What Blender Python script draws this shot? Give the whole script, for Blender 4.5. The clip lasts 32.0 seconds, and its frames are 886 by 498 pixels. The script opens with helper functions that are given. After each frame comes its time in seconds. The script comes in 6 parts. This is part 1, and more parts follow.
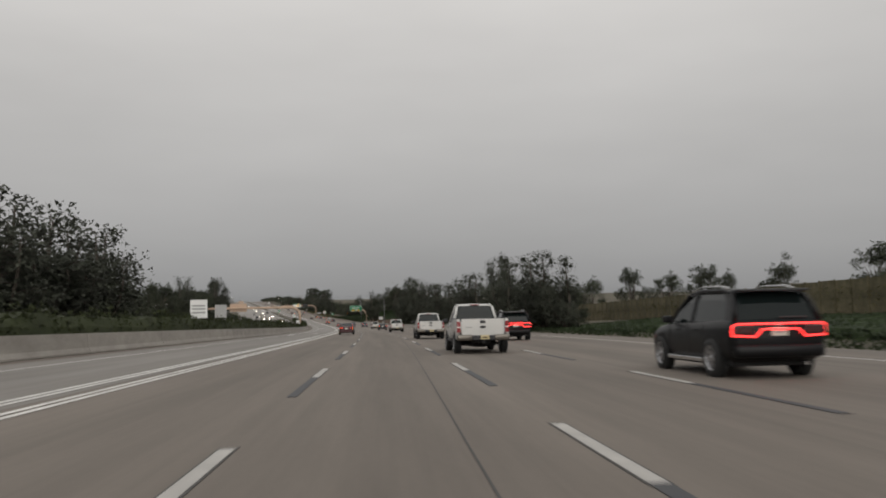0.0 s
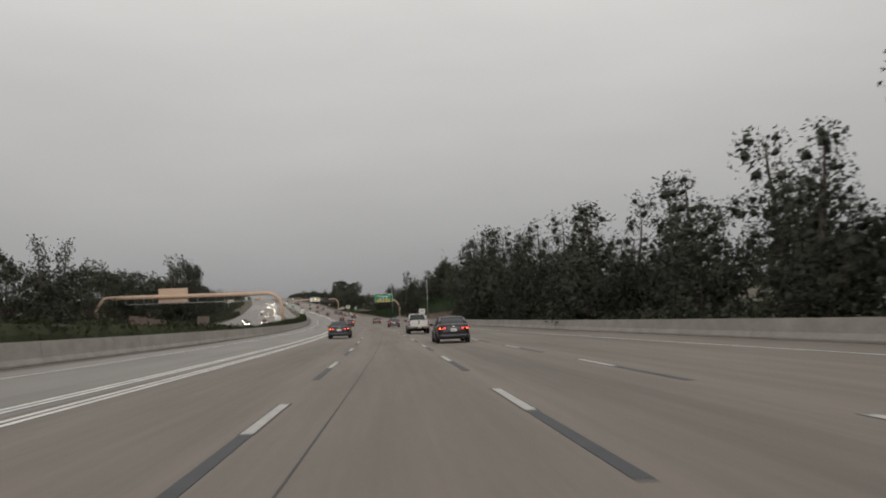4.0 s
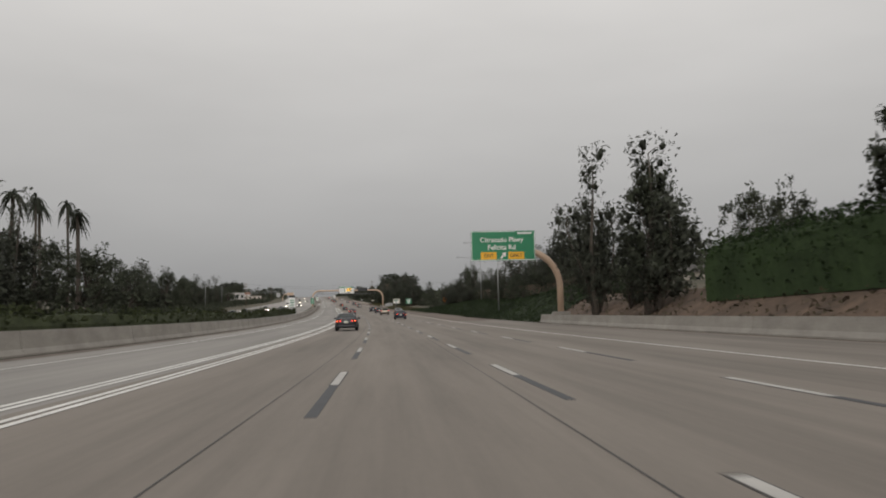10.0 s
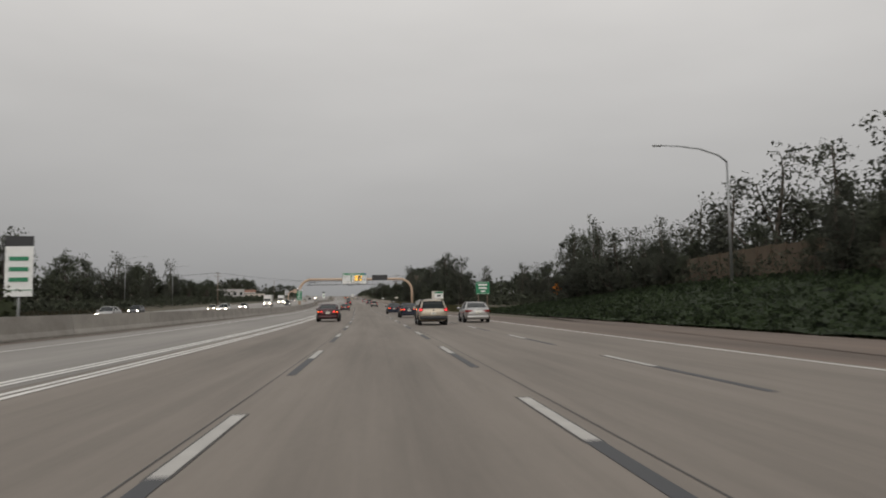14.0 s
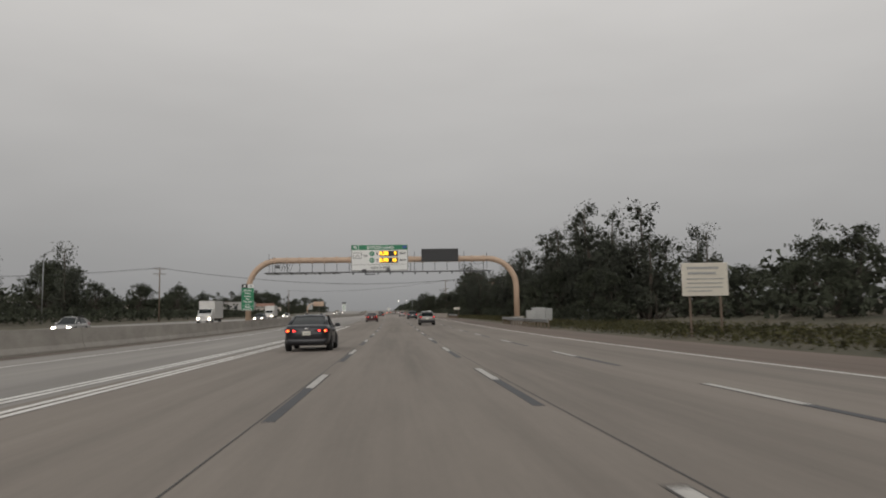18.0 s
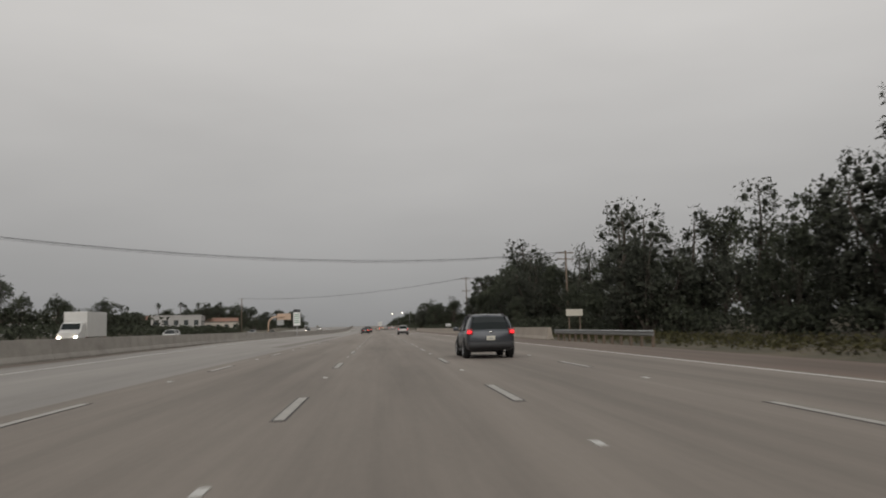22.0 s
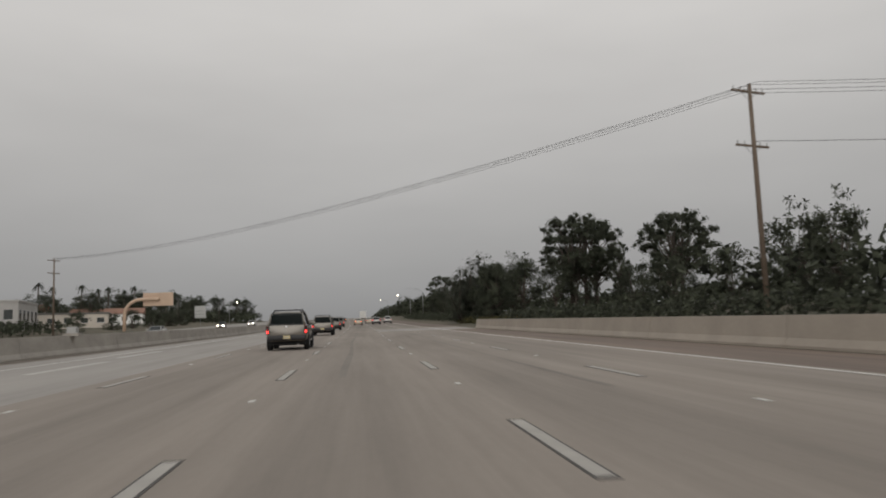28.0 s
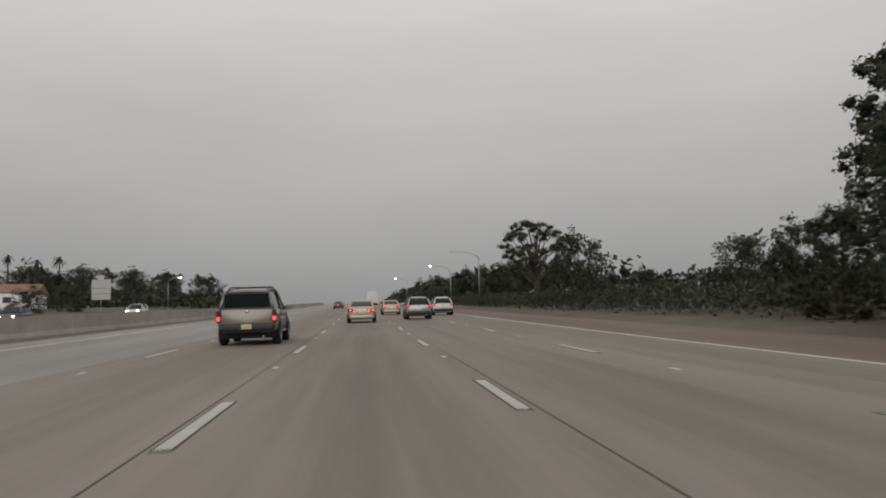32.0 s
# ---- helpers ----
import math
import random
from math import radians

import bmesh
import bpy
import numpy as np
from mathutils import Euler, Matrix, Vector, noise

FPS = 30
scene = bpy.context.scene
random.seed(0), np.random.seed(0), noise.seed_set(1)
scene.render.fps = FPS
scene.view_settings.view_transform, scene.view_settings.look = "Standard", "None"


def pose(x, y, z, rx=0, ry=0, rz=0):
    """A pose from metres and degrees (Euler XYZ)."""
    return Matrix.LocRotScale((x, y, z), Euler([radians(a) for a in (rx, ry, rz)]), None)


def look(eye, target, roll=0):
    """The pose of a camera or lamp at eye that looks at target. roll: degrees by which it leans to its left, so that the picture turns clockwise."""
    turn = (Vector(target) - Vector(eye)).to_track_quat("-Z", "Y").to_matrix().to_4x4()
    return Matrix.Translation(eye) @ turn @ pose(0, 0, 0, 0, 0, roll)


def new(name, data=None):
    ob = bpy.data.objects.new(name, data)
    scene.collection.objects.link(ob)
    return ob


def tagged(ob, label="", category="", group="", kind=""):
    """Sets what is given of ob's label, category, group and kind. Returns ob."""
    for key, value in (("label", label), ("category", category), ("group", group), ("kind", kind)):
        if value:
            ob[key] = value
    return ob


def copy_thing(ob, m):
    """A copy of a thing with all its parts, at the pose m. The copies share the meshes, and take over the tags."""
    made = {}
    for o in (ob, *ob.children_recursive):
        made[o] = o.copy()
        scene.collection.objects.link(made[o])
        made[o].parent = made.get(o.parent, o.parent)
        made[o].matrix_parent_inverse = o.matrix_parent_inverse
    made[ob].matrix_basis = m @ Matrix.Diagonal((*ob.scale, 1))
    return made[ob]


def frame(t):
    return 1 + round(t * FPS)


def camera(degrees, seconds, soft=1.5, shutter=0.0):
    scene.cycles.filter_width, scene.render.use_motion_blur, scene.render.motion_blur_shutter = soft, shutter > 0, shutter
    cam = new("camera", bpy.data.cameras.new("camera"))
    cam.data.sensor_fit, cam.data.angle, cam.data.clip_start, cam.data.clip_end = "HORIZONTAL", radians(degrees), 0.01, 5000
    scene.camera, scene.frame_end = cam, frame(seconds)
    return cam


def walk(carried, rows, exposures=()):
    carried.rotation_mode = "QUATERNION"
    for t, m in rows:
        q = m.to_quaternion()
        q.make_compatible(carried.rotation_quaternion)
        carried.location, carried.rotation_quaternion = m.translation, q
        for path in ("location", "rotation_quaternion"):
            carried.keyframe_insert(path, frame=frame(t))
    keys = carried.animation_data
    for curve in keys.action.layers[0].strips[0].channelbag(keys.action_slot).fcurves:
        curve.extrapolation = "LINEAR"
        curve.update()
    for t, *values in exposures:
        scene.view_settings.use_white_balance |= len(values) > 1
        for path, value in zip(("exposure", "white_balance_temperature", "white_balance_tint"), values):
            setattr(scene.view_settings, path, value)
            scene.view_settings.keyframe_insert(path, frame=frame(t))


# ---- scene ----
cam = camera(56.2, 32.0, soft=1.9, shutter=0.2)

# The road's plan: curvature and change of grade (per km) at knots 60 m apart, from 60 m behind the start.
KNOTS = [-60 + 60 * i for i in range(26)]
CURVE = [0.177, 0.181, 0.32, 0.225, 0.299, 0.383, 0.305, 0.267, 0.334, 0.236, 0.374, 0.149, -0.128, 0.143, 0.056, -0.004, 0.03, 0.089, -0.106, 0.135, 0.129, 0.049, 0.019, 0.007, 0.003, 0.0]
GRADE = [-0.082, -0.098, -0.045, -0.009, 0.061, 0.068, 0.048, 0.074, 0.124, 0.094, 0.073, -0.029, 0.121, 0.13, -0.089, -0.002, 0.0, 0.015, 0.004, 0.062, 0.046, 0.013, 0.004, 0.001, 0.0, -0.02]
S0, S1 = -400, 4600
STEP = np.arange(S0, S1 + 1, 1.0)
_k = np.interp(STEP, KNOTS, CURVE, left=0.0, right=0.0) * 1e-3
_v = np.interp(STEP, KNOTS, GRADE, left=0.0, right=0.0) * 1e-3
_v = np.where((STEP > 1500) & (STEP < 1900), -0.00011, _v)
HEAD = np.cumsum(_k); HEAD -= np.interp(0, STEP, HEAD)
RISE = np.cumsum(_v); RISE -= np.interp(0, STEP, RISE)
RX, RY, RZ = np.cumsum(-np.sin(HEAD)), np.cumsum(np.cos(HEAD)), np.cumsum(RISE)
RX -= np.interp(0, STEP, RX); RY -= np.interp(0, STEP, RY); RZ -= np.interp(0, STEP, RZ)


def along(a, s):
    return float(np.interp(s, STEP, a))


def at(s, u, z=0.0):
    """The place s metres along the road, u metres to the right of the lane's left line, z above the road."""
    th = along(HEAD, s)
    return Vector((along(RX, s) + u * math.cos(th), along(RY, s) + u * math.sin(th), along(RZ, s) + z))


def many(s, u, z):
    """at() for arrays."""
    th = np.interp(s, STEP, HEAD)
    return np.stack([np.interp(s, STEP, RX) + u * np.cos(th), np.interp(s, STEP, RY) + u * np.sin(th), np.interp(s, STEP, RZ) + z], -1)


def put(s, u, z=0.0, turn=0.0):
    """A pose on the road, facing along it, turned to the left by some degrees."""
    return Matrix.Translation(at(s, u, z)) @ Matrix.Rotation(along(HEAD, s) + radians(turn), 4, "Z")


def lay(s, u, z=0.0, turn=0.0):
    """As put(), but tilted with the road's grade."""
    return Matrix.Translation(at(s, u, z)) @ Matrix.Rotation(along(HEAD, s), 4, "Z") @ Matrix.Rotation(math.atan(along(RISE, s)), 4, "X") @ Matrix.Rotation(radians(turn), 4, "Z")


EYE_HEIGHT = 1.268
# seconds, metres along, metres across, then the turn from the road's heading, the tilt and the lean in degrees
RIDE = [
    (0, 1.1, 1.62, -4.03, 4.85, -1.24),
    (1, 37.0, 1.74, -4.18, 4.92, -1.79),
    (2, 72.2, 1.66, -4.26, 4.96, -1.49),
    (3, 107.0, 1.68, -4.43, 5.14, -1.64),
    (6, 213.3, 1.68, -2.43, 4.21, -2.45),
    (7, 248.7, 1.46, -3.14, 4.06, -1.74),
    (8, 284.4, 1.22, -3.69, 4.03, -1.36),
    (9, 320.7, 1.16, -3.84, 4.14, -1.68),
    (10, 355.9, 1.04, -3.75, 4.62, -1.39),
    (11, 390.8, 1.27, -3.55, 4.74, -1.33),
    (12, 426.0, 1.38, -3.78, 4.5, -0.5),
    (13, 461.7, 1.62, -3.98, 4.17, -0.66),
    (16, 566.4, 1.59, -5.04, 3.87, -0.91),
    (17, 600.6, 1.64, -3.98, 4.1, -0.62),
    (18, 634.0, 1.58, -3.53, 4.81, -1.0),
    (19, 668.4, 1.47, -3.25, 5.47, -0.96),
    (20, 702.4, 1.39, -3.79, 5.38, -1.12),
    (21, 735.7, 1.39, -4.01, 5.0, -0.9),
    (22, 768.4, 1.43, -4.34, 5.18, -1.41),
    (23, 801.2, 1.51, -4.68, 5.16, -0.15),
    (24, 834.7, 1.83, -5.09, 5.08, -1.16),
    (25, 867.2, 1.94, -5.55, 5.69, -1.06),
    (28, 965.8, 1.79, -5.94, 4.76, -2.18),
    (29, 997.6, 1.74, -6.07, 4.64, -1.23),
    (30, 1029.4, 2.01, -5.58, 4.23, -2.01),
    (31, 1062.2, 2.0, -4.75, 3.99, -0.66),
    (32, 1094.2, 1.83, -5.46, 3.7, -1.54),
]


def view(s, u, yaw, pitch, roll):
    a, b, r = along(HEAD, s) + radians(yaw), math.atan(along(RISE, s)) + radians(pitch), radians(roll)
    ahead = Vector((-math.sin(a) * math.cos(b), math.cos(a) * math.cos(b), math.sin(b)))
    level = Vector((math.cos(a), math.sin(a), 0))
    above = level.cross(ahead)
    right, up = math.cos(r) * level + math.sin(r) * above, math.cos(r) * above - math.sin(r) * level
    m = Matrix((right, up, -ahead)).transposed().to_4x4()
    return Matrix.Translation(at(s, u, EYE_HEIGHT)) @ m


walk(cam, [(t, view(s, u, a, b, r)) for t, s, u, a, b, r in RIDE], exposures=[(0.0, 0.05), (3.0, 0.06), (6.0, 0.19), (9.0, 0.12), (13.0, 0.05), (17.0, 0.0), (18.0, -0.1), (19.0, -0.06), (20.0, 0.04), (22.0, -0.08), (24.0, -0.08), (28.0, -0.06), (30.0, 0.03), (32.0, 0.0)])

# ---- world and light: a closed, grey sky at dusk ----
world = bpy.data.worlds.new("overcast_sky")
scene.world = world
world.use_nodes = True
wn, wl = world.node_tree.nodes, world.node_tree.links
wn.clear()
w_out, w_bg = wn.new("ShaderNodeOutputWorld"), wn.new("ShaderNodeBackground")
w_sky = wn.new("ShaderNodeTexSky")
w_sky.sky_type, w_sky.sun_disc, w_sky.sun_elevation, w_sky.sun_rotation = "NISHITA", False, radians(22), radians(184)
w_grey = wn.new("ShaderNodeHueSaturation")
w_grey.inputs["Saturation"].default_value, w_grey.inputs["Value"].default_value = 0.08, 0.12
w_co, w_sep = wn.new("ShaderNodeTexCoord"), wn.new("ShaderNodeSeparateXYZ")
w_ramp = wn.new("ShaderNodeValToRGB")
el = w_ramp.color_ramp.elements
el[0].position, el[0].color = 0.0, (0.155, 0.160, 0.165, 1)
el[1].position, el[1].color = 1.0, (0.72, 0.72, 0.715, 1)
for pos, c in ((0.035, (0.235, 0.238, 0.242)), (0.10, (0.318, 0.318, 0.318)), (0.22, (0.455, 0.452, 0.446)), (0.36, (0.60, 0.592, 0.58)), (0.5, (0.68, 0.673, 0.66))):
    e = w_ramp.color_ramp.elements.new(pos)
    e.color = (c[0] * 1.014, c[1], c[2] * 0.99, 1)
w_map, w_noise = wn.new("ShaderNodeMapping"), wn.new("ShaderNodeTexNoise")
w_map.inputs["Scale"].default_value = (1.6, 1.6, 5.5)
w_noise.inputs["Scale"].default_value, w_noise.inputs["Detail"].default_value, w_noise.inputs["Roughness"].default_value = 1.3, 4.0, 0.5
w_range = wn.new("ShaderNodeMapRange")
w_range.inputs["From Min"].default_value, w_range.inputs["From Max"].default_value = 0.3, 0.7
w_range.inputs["To Min"].default_value, w_range.inputs["To Max"].default_value = 0.93, 1.07
w_mul = wn.new("ShaderNodeMix"); w_mul.data_type, w_mul.blend_type = "RGBA", "MULTIPLY"; w_mul.inputs["Factor"].default_value = 1.0
w_mix = wn.new("ShaderNodeMix"); w_mix.data_type = "RGBA"; w_mix.inputs["Factor"].default_value = 0.93
wl.new(w_sky.outputs["Color"], w_grey.inputs["Color"])
wl.new(w_co.outputs["Generated"], w_sep.inputs[0]); wl.new(w_sep.outputs["Z"], w_ramp.inputs["Fac"])
wl.new(w_co.outputs["Generated"], w_map.inputs["Vector"]); wl.new(w_map.outputs[0], w_noise.inputs["Vector"])
wl.new(w_noise.outputs["Fac"], w_range.inputs["Value"])
wl.new(w_ramp.outputs["Color"], w_mul.inputs["A"]); wl.new(w_range.outputs[0], w_mul.inputs["B"])
wl.new(w_grey.outputs["Color"], w_mix.inputs["A"]); wl.new(w_mul.outputs["Result"], w_mix.inputs["B"])
wl.new(w_mix.outputs["Result"], w_bg.inputs["Color"]); wl.new(w_bg.outputs[0], w_out.inputs[0])
w_bg.inputs["Strength"].default_value = 1.0

sun_data = bpy.data.lights.new("sun", "SUN")
sun_data.energy, sun_data.angle, sun_data.color = 1.0, radians(60), (1.0, 0.96, 0.9)
sun = new("sun", sun_data)
sun.matrix_world = look((30, -300, 165), (0, 100, 0))


# ---- materials ----
def mat(name, color, rough=0.7, metal=0.0, vary=0.15, scale=3.0, bump=0.0, fine=40.0, spec=0.5, tint=None, per_object=0.0, per_island=0.0, stretch=(1, 1, 1), coat=0.0):
    """A surface with stains at one scale, grain at another, and relief."""
    m = bpy.data.materials.new(name)
    m.use_nodes = True
    n, l = m.node_tree.nodes, m.node_tree.links
    b = n["Principled BSDF"]
    b.inputs["Roughness"].default_value, b.inputs["Metallic"].default_value, b.inputs["Specular IOR Level"].default_value = rough, metal, spec
    b.inputs["Coat Weight"].default_value = coat
    co, mp = n.new("ShaderNodeTexCoord"), n.new("ShaderNodeMapping")
    mp.inputs["Scale"].default_value = stretch
    l.new(co.outputs["Object"], mp.inputs[0])
    big, small = n.new("ShaderNodeTexNoise"), n.new("ShaderNodeTexNoise")
    big.inputs["Scale"].default_value, big.inputs["Detail"].default_value, big.inputs["Roughness"].default_value = scale, 5.0, 0.62
    small.inputs["Scale"].default_value, small.inputs["Detail"].default_value = fine, 3.0
    l.new(mp.outputs[0], big.inputs["Vector"]); l.new(mp.outputs[0], small.inputs["Vector"])
    add = n.new("ShaderNodeMath"); add.operation = "MULTIPLY_ADD"; add.inputs[1].default_value = 0.35
    l.new(small.outputs["Fac"], add.inputs[0]); l.new(big.outputs["Fac"], add.inputs[2])
    value = add.outputs[0]
    for amount, node, socket in ((per_object, "ShaderNodeObjectInfo", "Random"), (per_island, "ShaderNodeNewGeometry", "Random Per Island")):
        if amount:
            src, more = n.new(node), n.new("ShaderNodeMath")
            more.operation = "MULTIPLY_ADD"; more.inputs[1].default_value = amount
            l.new(src.outputs[socket], more.inputs[0]); l.new(value, more.inputs[2])
            value = more.outputs[0]
    mean = 0.675 + 0.5 * (per_object + per_island)
    rng = n.new("ShaderNodeMapRange")
    rng.inputs["From Min"].default_value, rng.inputs["From Max"].default_value = mean - 0.3, mean + 0.3
    l.new(value, rng.inputs["Value"])
    mix = n.new("ShaderNodeMix"); mix.data_type = "RGBA"
    low = tint or color
    mix.inputs["A"].default_value = (*[max(0.0, x * (1 - vary)) for x in low], 1)
    mix.inputs["B"].default_value = (*[min(1.0, x * (1 + vary)) for x in color], 1)
    l.new(rng.outputs[0], mix.inputs["Factor"]); l.new(mix.outputs["Result"], b.inputs["Base Color"])
    if bump:
        bp = n.new("ShaderNodeBump"); bp.inputs["Strength"].default_value = bump; bp.inputs["Distance"].default_value = 0.02
        l.new(value, bp.inputs["Height"]); l.new(bp.outputs[0], b.inputs["Normal"])
    return m


def glow(name, color, strength, base=None):
    m = mat(name, base or color, 0.25, vary=0.05)
    b = m.node_tree.nodes["Principled BSDF"]
    b.inputs["Emission Color"].default_value, b.inputs["Emission Strength"].default_value = (*color, 1), strength
    return m


def leaf(name, color, tint):
    """Foliage whose leaves take the light of the spray that they grow in."""
    m = mat(name, color, 0.68, vary=0.24, scale=0.35, fine=6.0, tint=tint, per_island=0.14, per_object=0.25, spec=0.18)
    n, l = m.node_tree.nodes, m.node_tree.links
    soft, turn = n.new("ShaderNodeAttribute"), n.new("ShaderNodeVectorTransform")
    soft.attribute_name = "spray"
    turn.vector_type, turn.convert_from, turn.convert_to = "NORMAL", "OBJECT", "WORLD"
    b = n["Principled BSDF"]
    l.new(soft.outputs["Vector"], turn.inputs[0]); l.new(turn.outputs[0], b.inputs["Normal"])
    thin, both = n.new("ShaderNodeBsdfTranslucent"), n.new("ShaderNodeMixShader")
    both.inputs[0].default_value = 0.45
    l.new(b.inputs["Base Color"].links[0].from_socket, thin.inputs["Color"]); l.new(turn.outputs[0], thin.inputs["Normal"])
    l.new(b.outputs[0], both.inputs[1]); l.new(thin.outputs[0], both.inputs[2]); l.new(both.outputs[0], n["Material Output"].inputs[0])
    return m


def road_surface(name, color, tint, streak=1.0):
    """Concrete paving: streaks of wear along the lanes, oil down their middles, blotches and fine grain. It is laid out by metres across and along."""
    m = bpy.data.materials.new(name)
    m.use_nodes = True
    n, l = m.node_tree.nodes, m.node_tree.links
    b = n["Principled BSDF"]
    b.inputs["Roughness"].default_value, b.inputs["Specular IOR Level"].default_value = 0.8, 0.3
    uv = n.new("ShaderNodeUVMap"); uv.uv_map = "metres"
    total = None
    for sx, sy, detail, weight in ((1.5, 0.030, 4.0, 0.95 * streak), (0.30, 0.045, 5.0, 0.9), (4.5, 0.25, 3.0, 0.28 * streak), (9.0, 7.0, 2.0, 0.24)):
        mp, nz, ma = n.new("ShaderNodeMapping"), n.new("ShaderNodeTexNoise"), n.new("ShaderNodeMath")
        mp.inputs["Scale"].default_value = (sx, sy, 1)
        nz.inputs["Scale"].default_value, nz.inputs["Detail"].default_value, nz.inputs["Roughness"].default_value = 1.0, detail, 0.6
        l.new(uv.outputs[0], mp.inputs[0]); l.new(mp.outputs[0], nz.inputs["Vector"])
        ma.operation = "MULTIPLY_ADD"; ma.inputs[1].default_value = weight
        l.new(nz.outputs["Fac"], ma.inputs[0])
        if total:
            l.new(total, ma.inputs[2])
        else:
            ma.inputs[2].default_value = -0.5 * (1.14 + 1.23 * streak)
        total = ma.outputs[0]
    sp, w1, w2 = n.new("ShaderNodeSeparateXYZ"), n.new("ShaderNodeMath"), n.new("ShaderNodeMath")
    l.new(uv.outputs[0], sp.inputs[0])
    w1.operation = "MULTIPLY"; w1.inputs[1].default_value = 2 * math.pi / 3.66; l.new(sp.outputs["X"], w1.inputs[0])
    w2.operation = "COSINE"; l.new(w1.outputs[0], w2.inputs[0])
    w3 = n.new("ShaderNodeMath"); w3.operation = "MULTIPLY_ADD"; w3.inputs[1].default_value = 0.09 * streak
    l.new(w2.outputs[0], w3.inputs[0]); l.new(total, w3.inputs[2])
    rng = n.new("ShaderNodeMapRange")
    rng.inputs["From Min"].default_value, rng.inputs["From Max"].default_value = -0.34, 0.34
    l.new(w3.outputs[0], rng.inputs["Value"])
    mix = n.new("ShaderNodeMix"); mix.data_type = "RGBA"
    mix.inputs["A"].default_value, mix.inputs["B"].default_value = (*[x * 0.80 for x in tint], 1), (*[x * 1.12 for x in color], 1)
    l.new(rng.outputs[0], mix.inputs["Factor"])
    # tone along the road: darker and browner at first, paler on the overpass
    tone_ramp = n.new("ShaderNodeValToRGB"); far = n.new("ShaderNodeMapRange")
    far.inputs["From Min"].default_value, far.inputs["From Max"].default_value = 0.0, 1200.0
    l.new(sp.outputs["Y"], far.inputs["Value"]); l.new(far.outputs[0], tone_ramp.inputs["Fac"])
    tone_el = tone_ramp.color_ramp.elements
    tone_el[0].position, tone_el[0].color, tone_el[1].position, tone_el[1].color = 0.10, (0.84, 0.83, 0.82, 1), 0.17, (1, 1, 1, 1)
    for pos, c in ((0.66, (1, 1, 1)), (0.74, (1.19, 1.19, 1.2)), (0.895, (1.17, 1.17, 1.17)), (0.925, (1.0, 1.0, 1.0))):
        e = tone_el.new(pos); e.color = (*c, 1)
    toned = n.new("ShaderNodeMix"); toned.data_type, toned.blend_type = "RGBA", "MULTIPLY"; toned.inputs["Factor"].default_value = 1.0
    l.new(mix.outputs["Result"], toned.inputs["A"]); l.new(tone_ramp.outputs["Color"], toned.inputs["B"]); l.new(toned.outputs["Result"], b.inputs["Base Color"])
    bp = n.new("ShaderNodeBump"); bp.inputs["Strength"].default_value, bp.inputs["Distance"].default_value = 0.15, 0.01
    l.new(total, bp.inputs["Height"]); l.new(bp.outputs[0], b.inputs["Normal"])
    return m


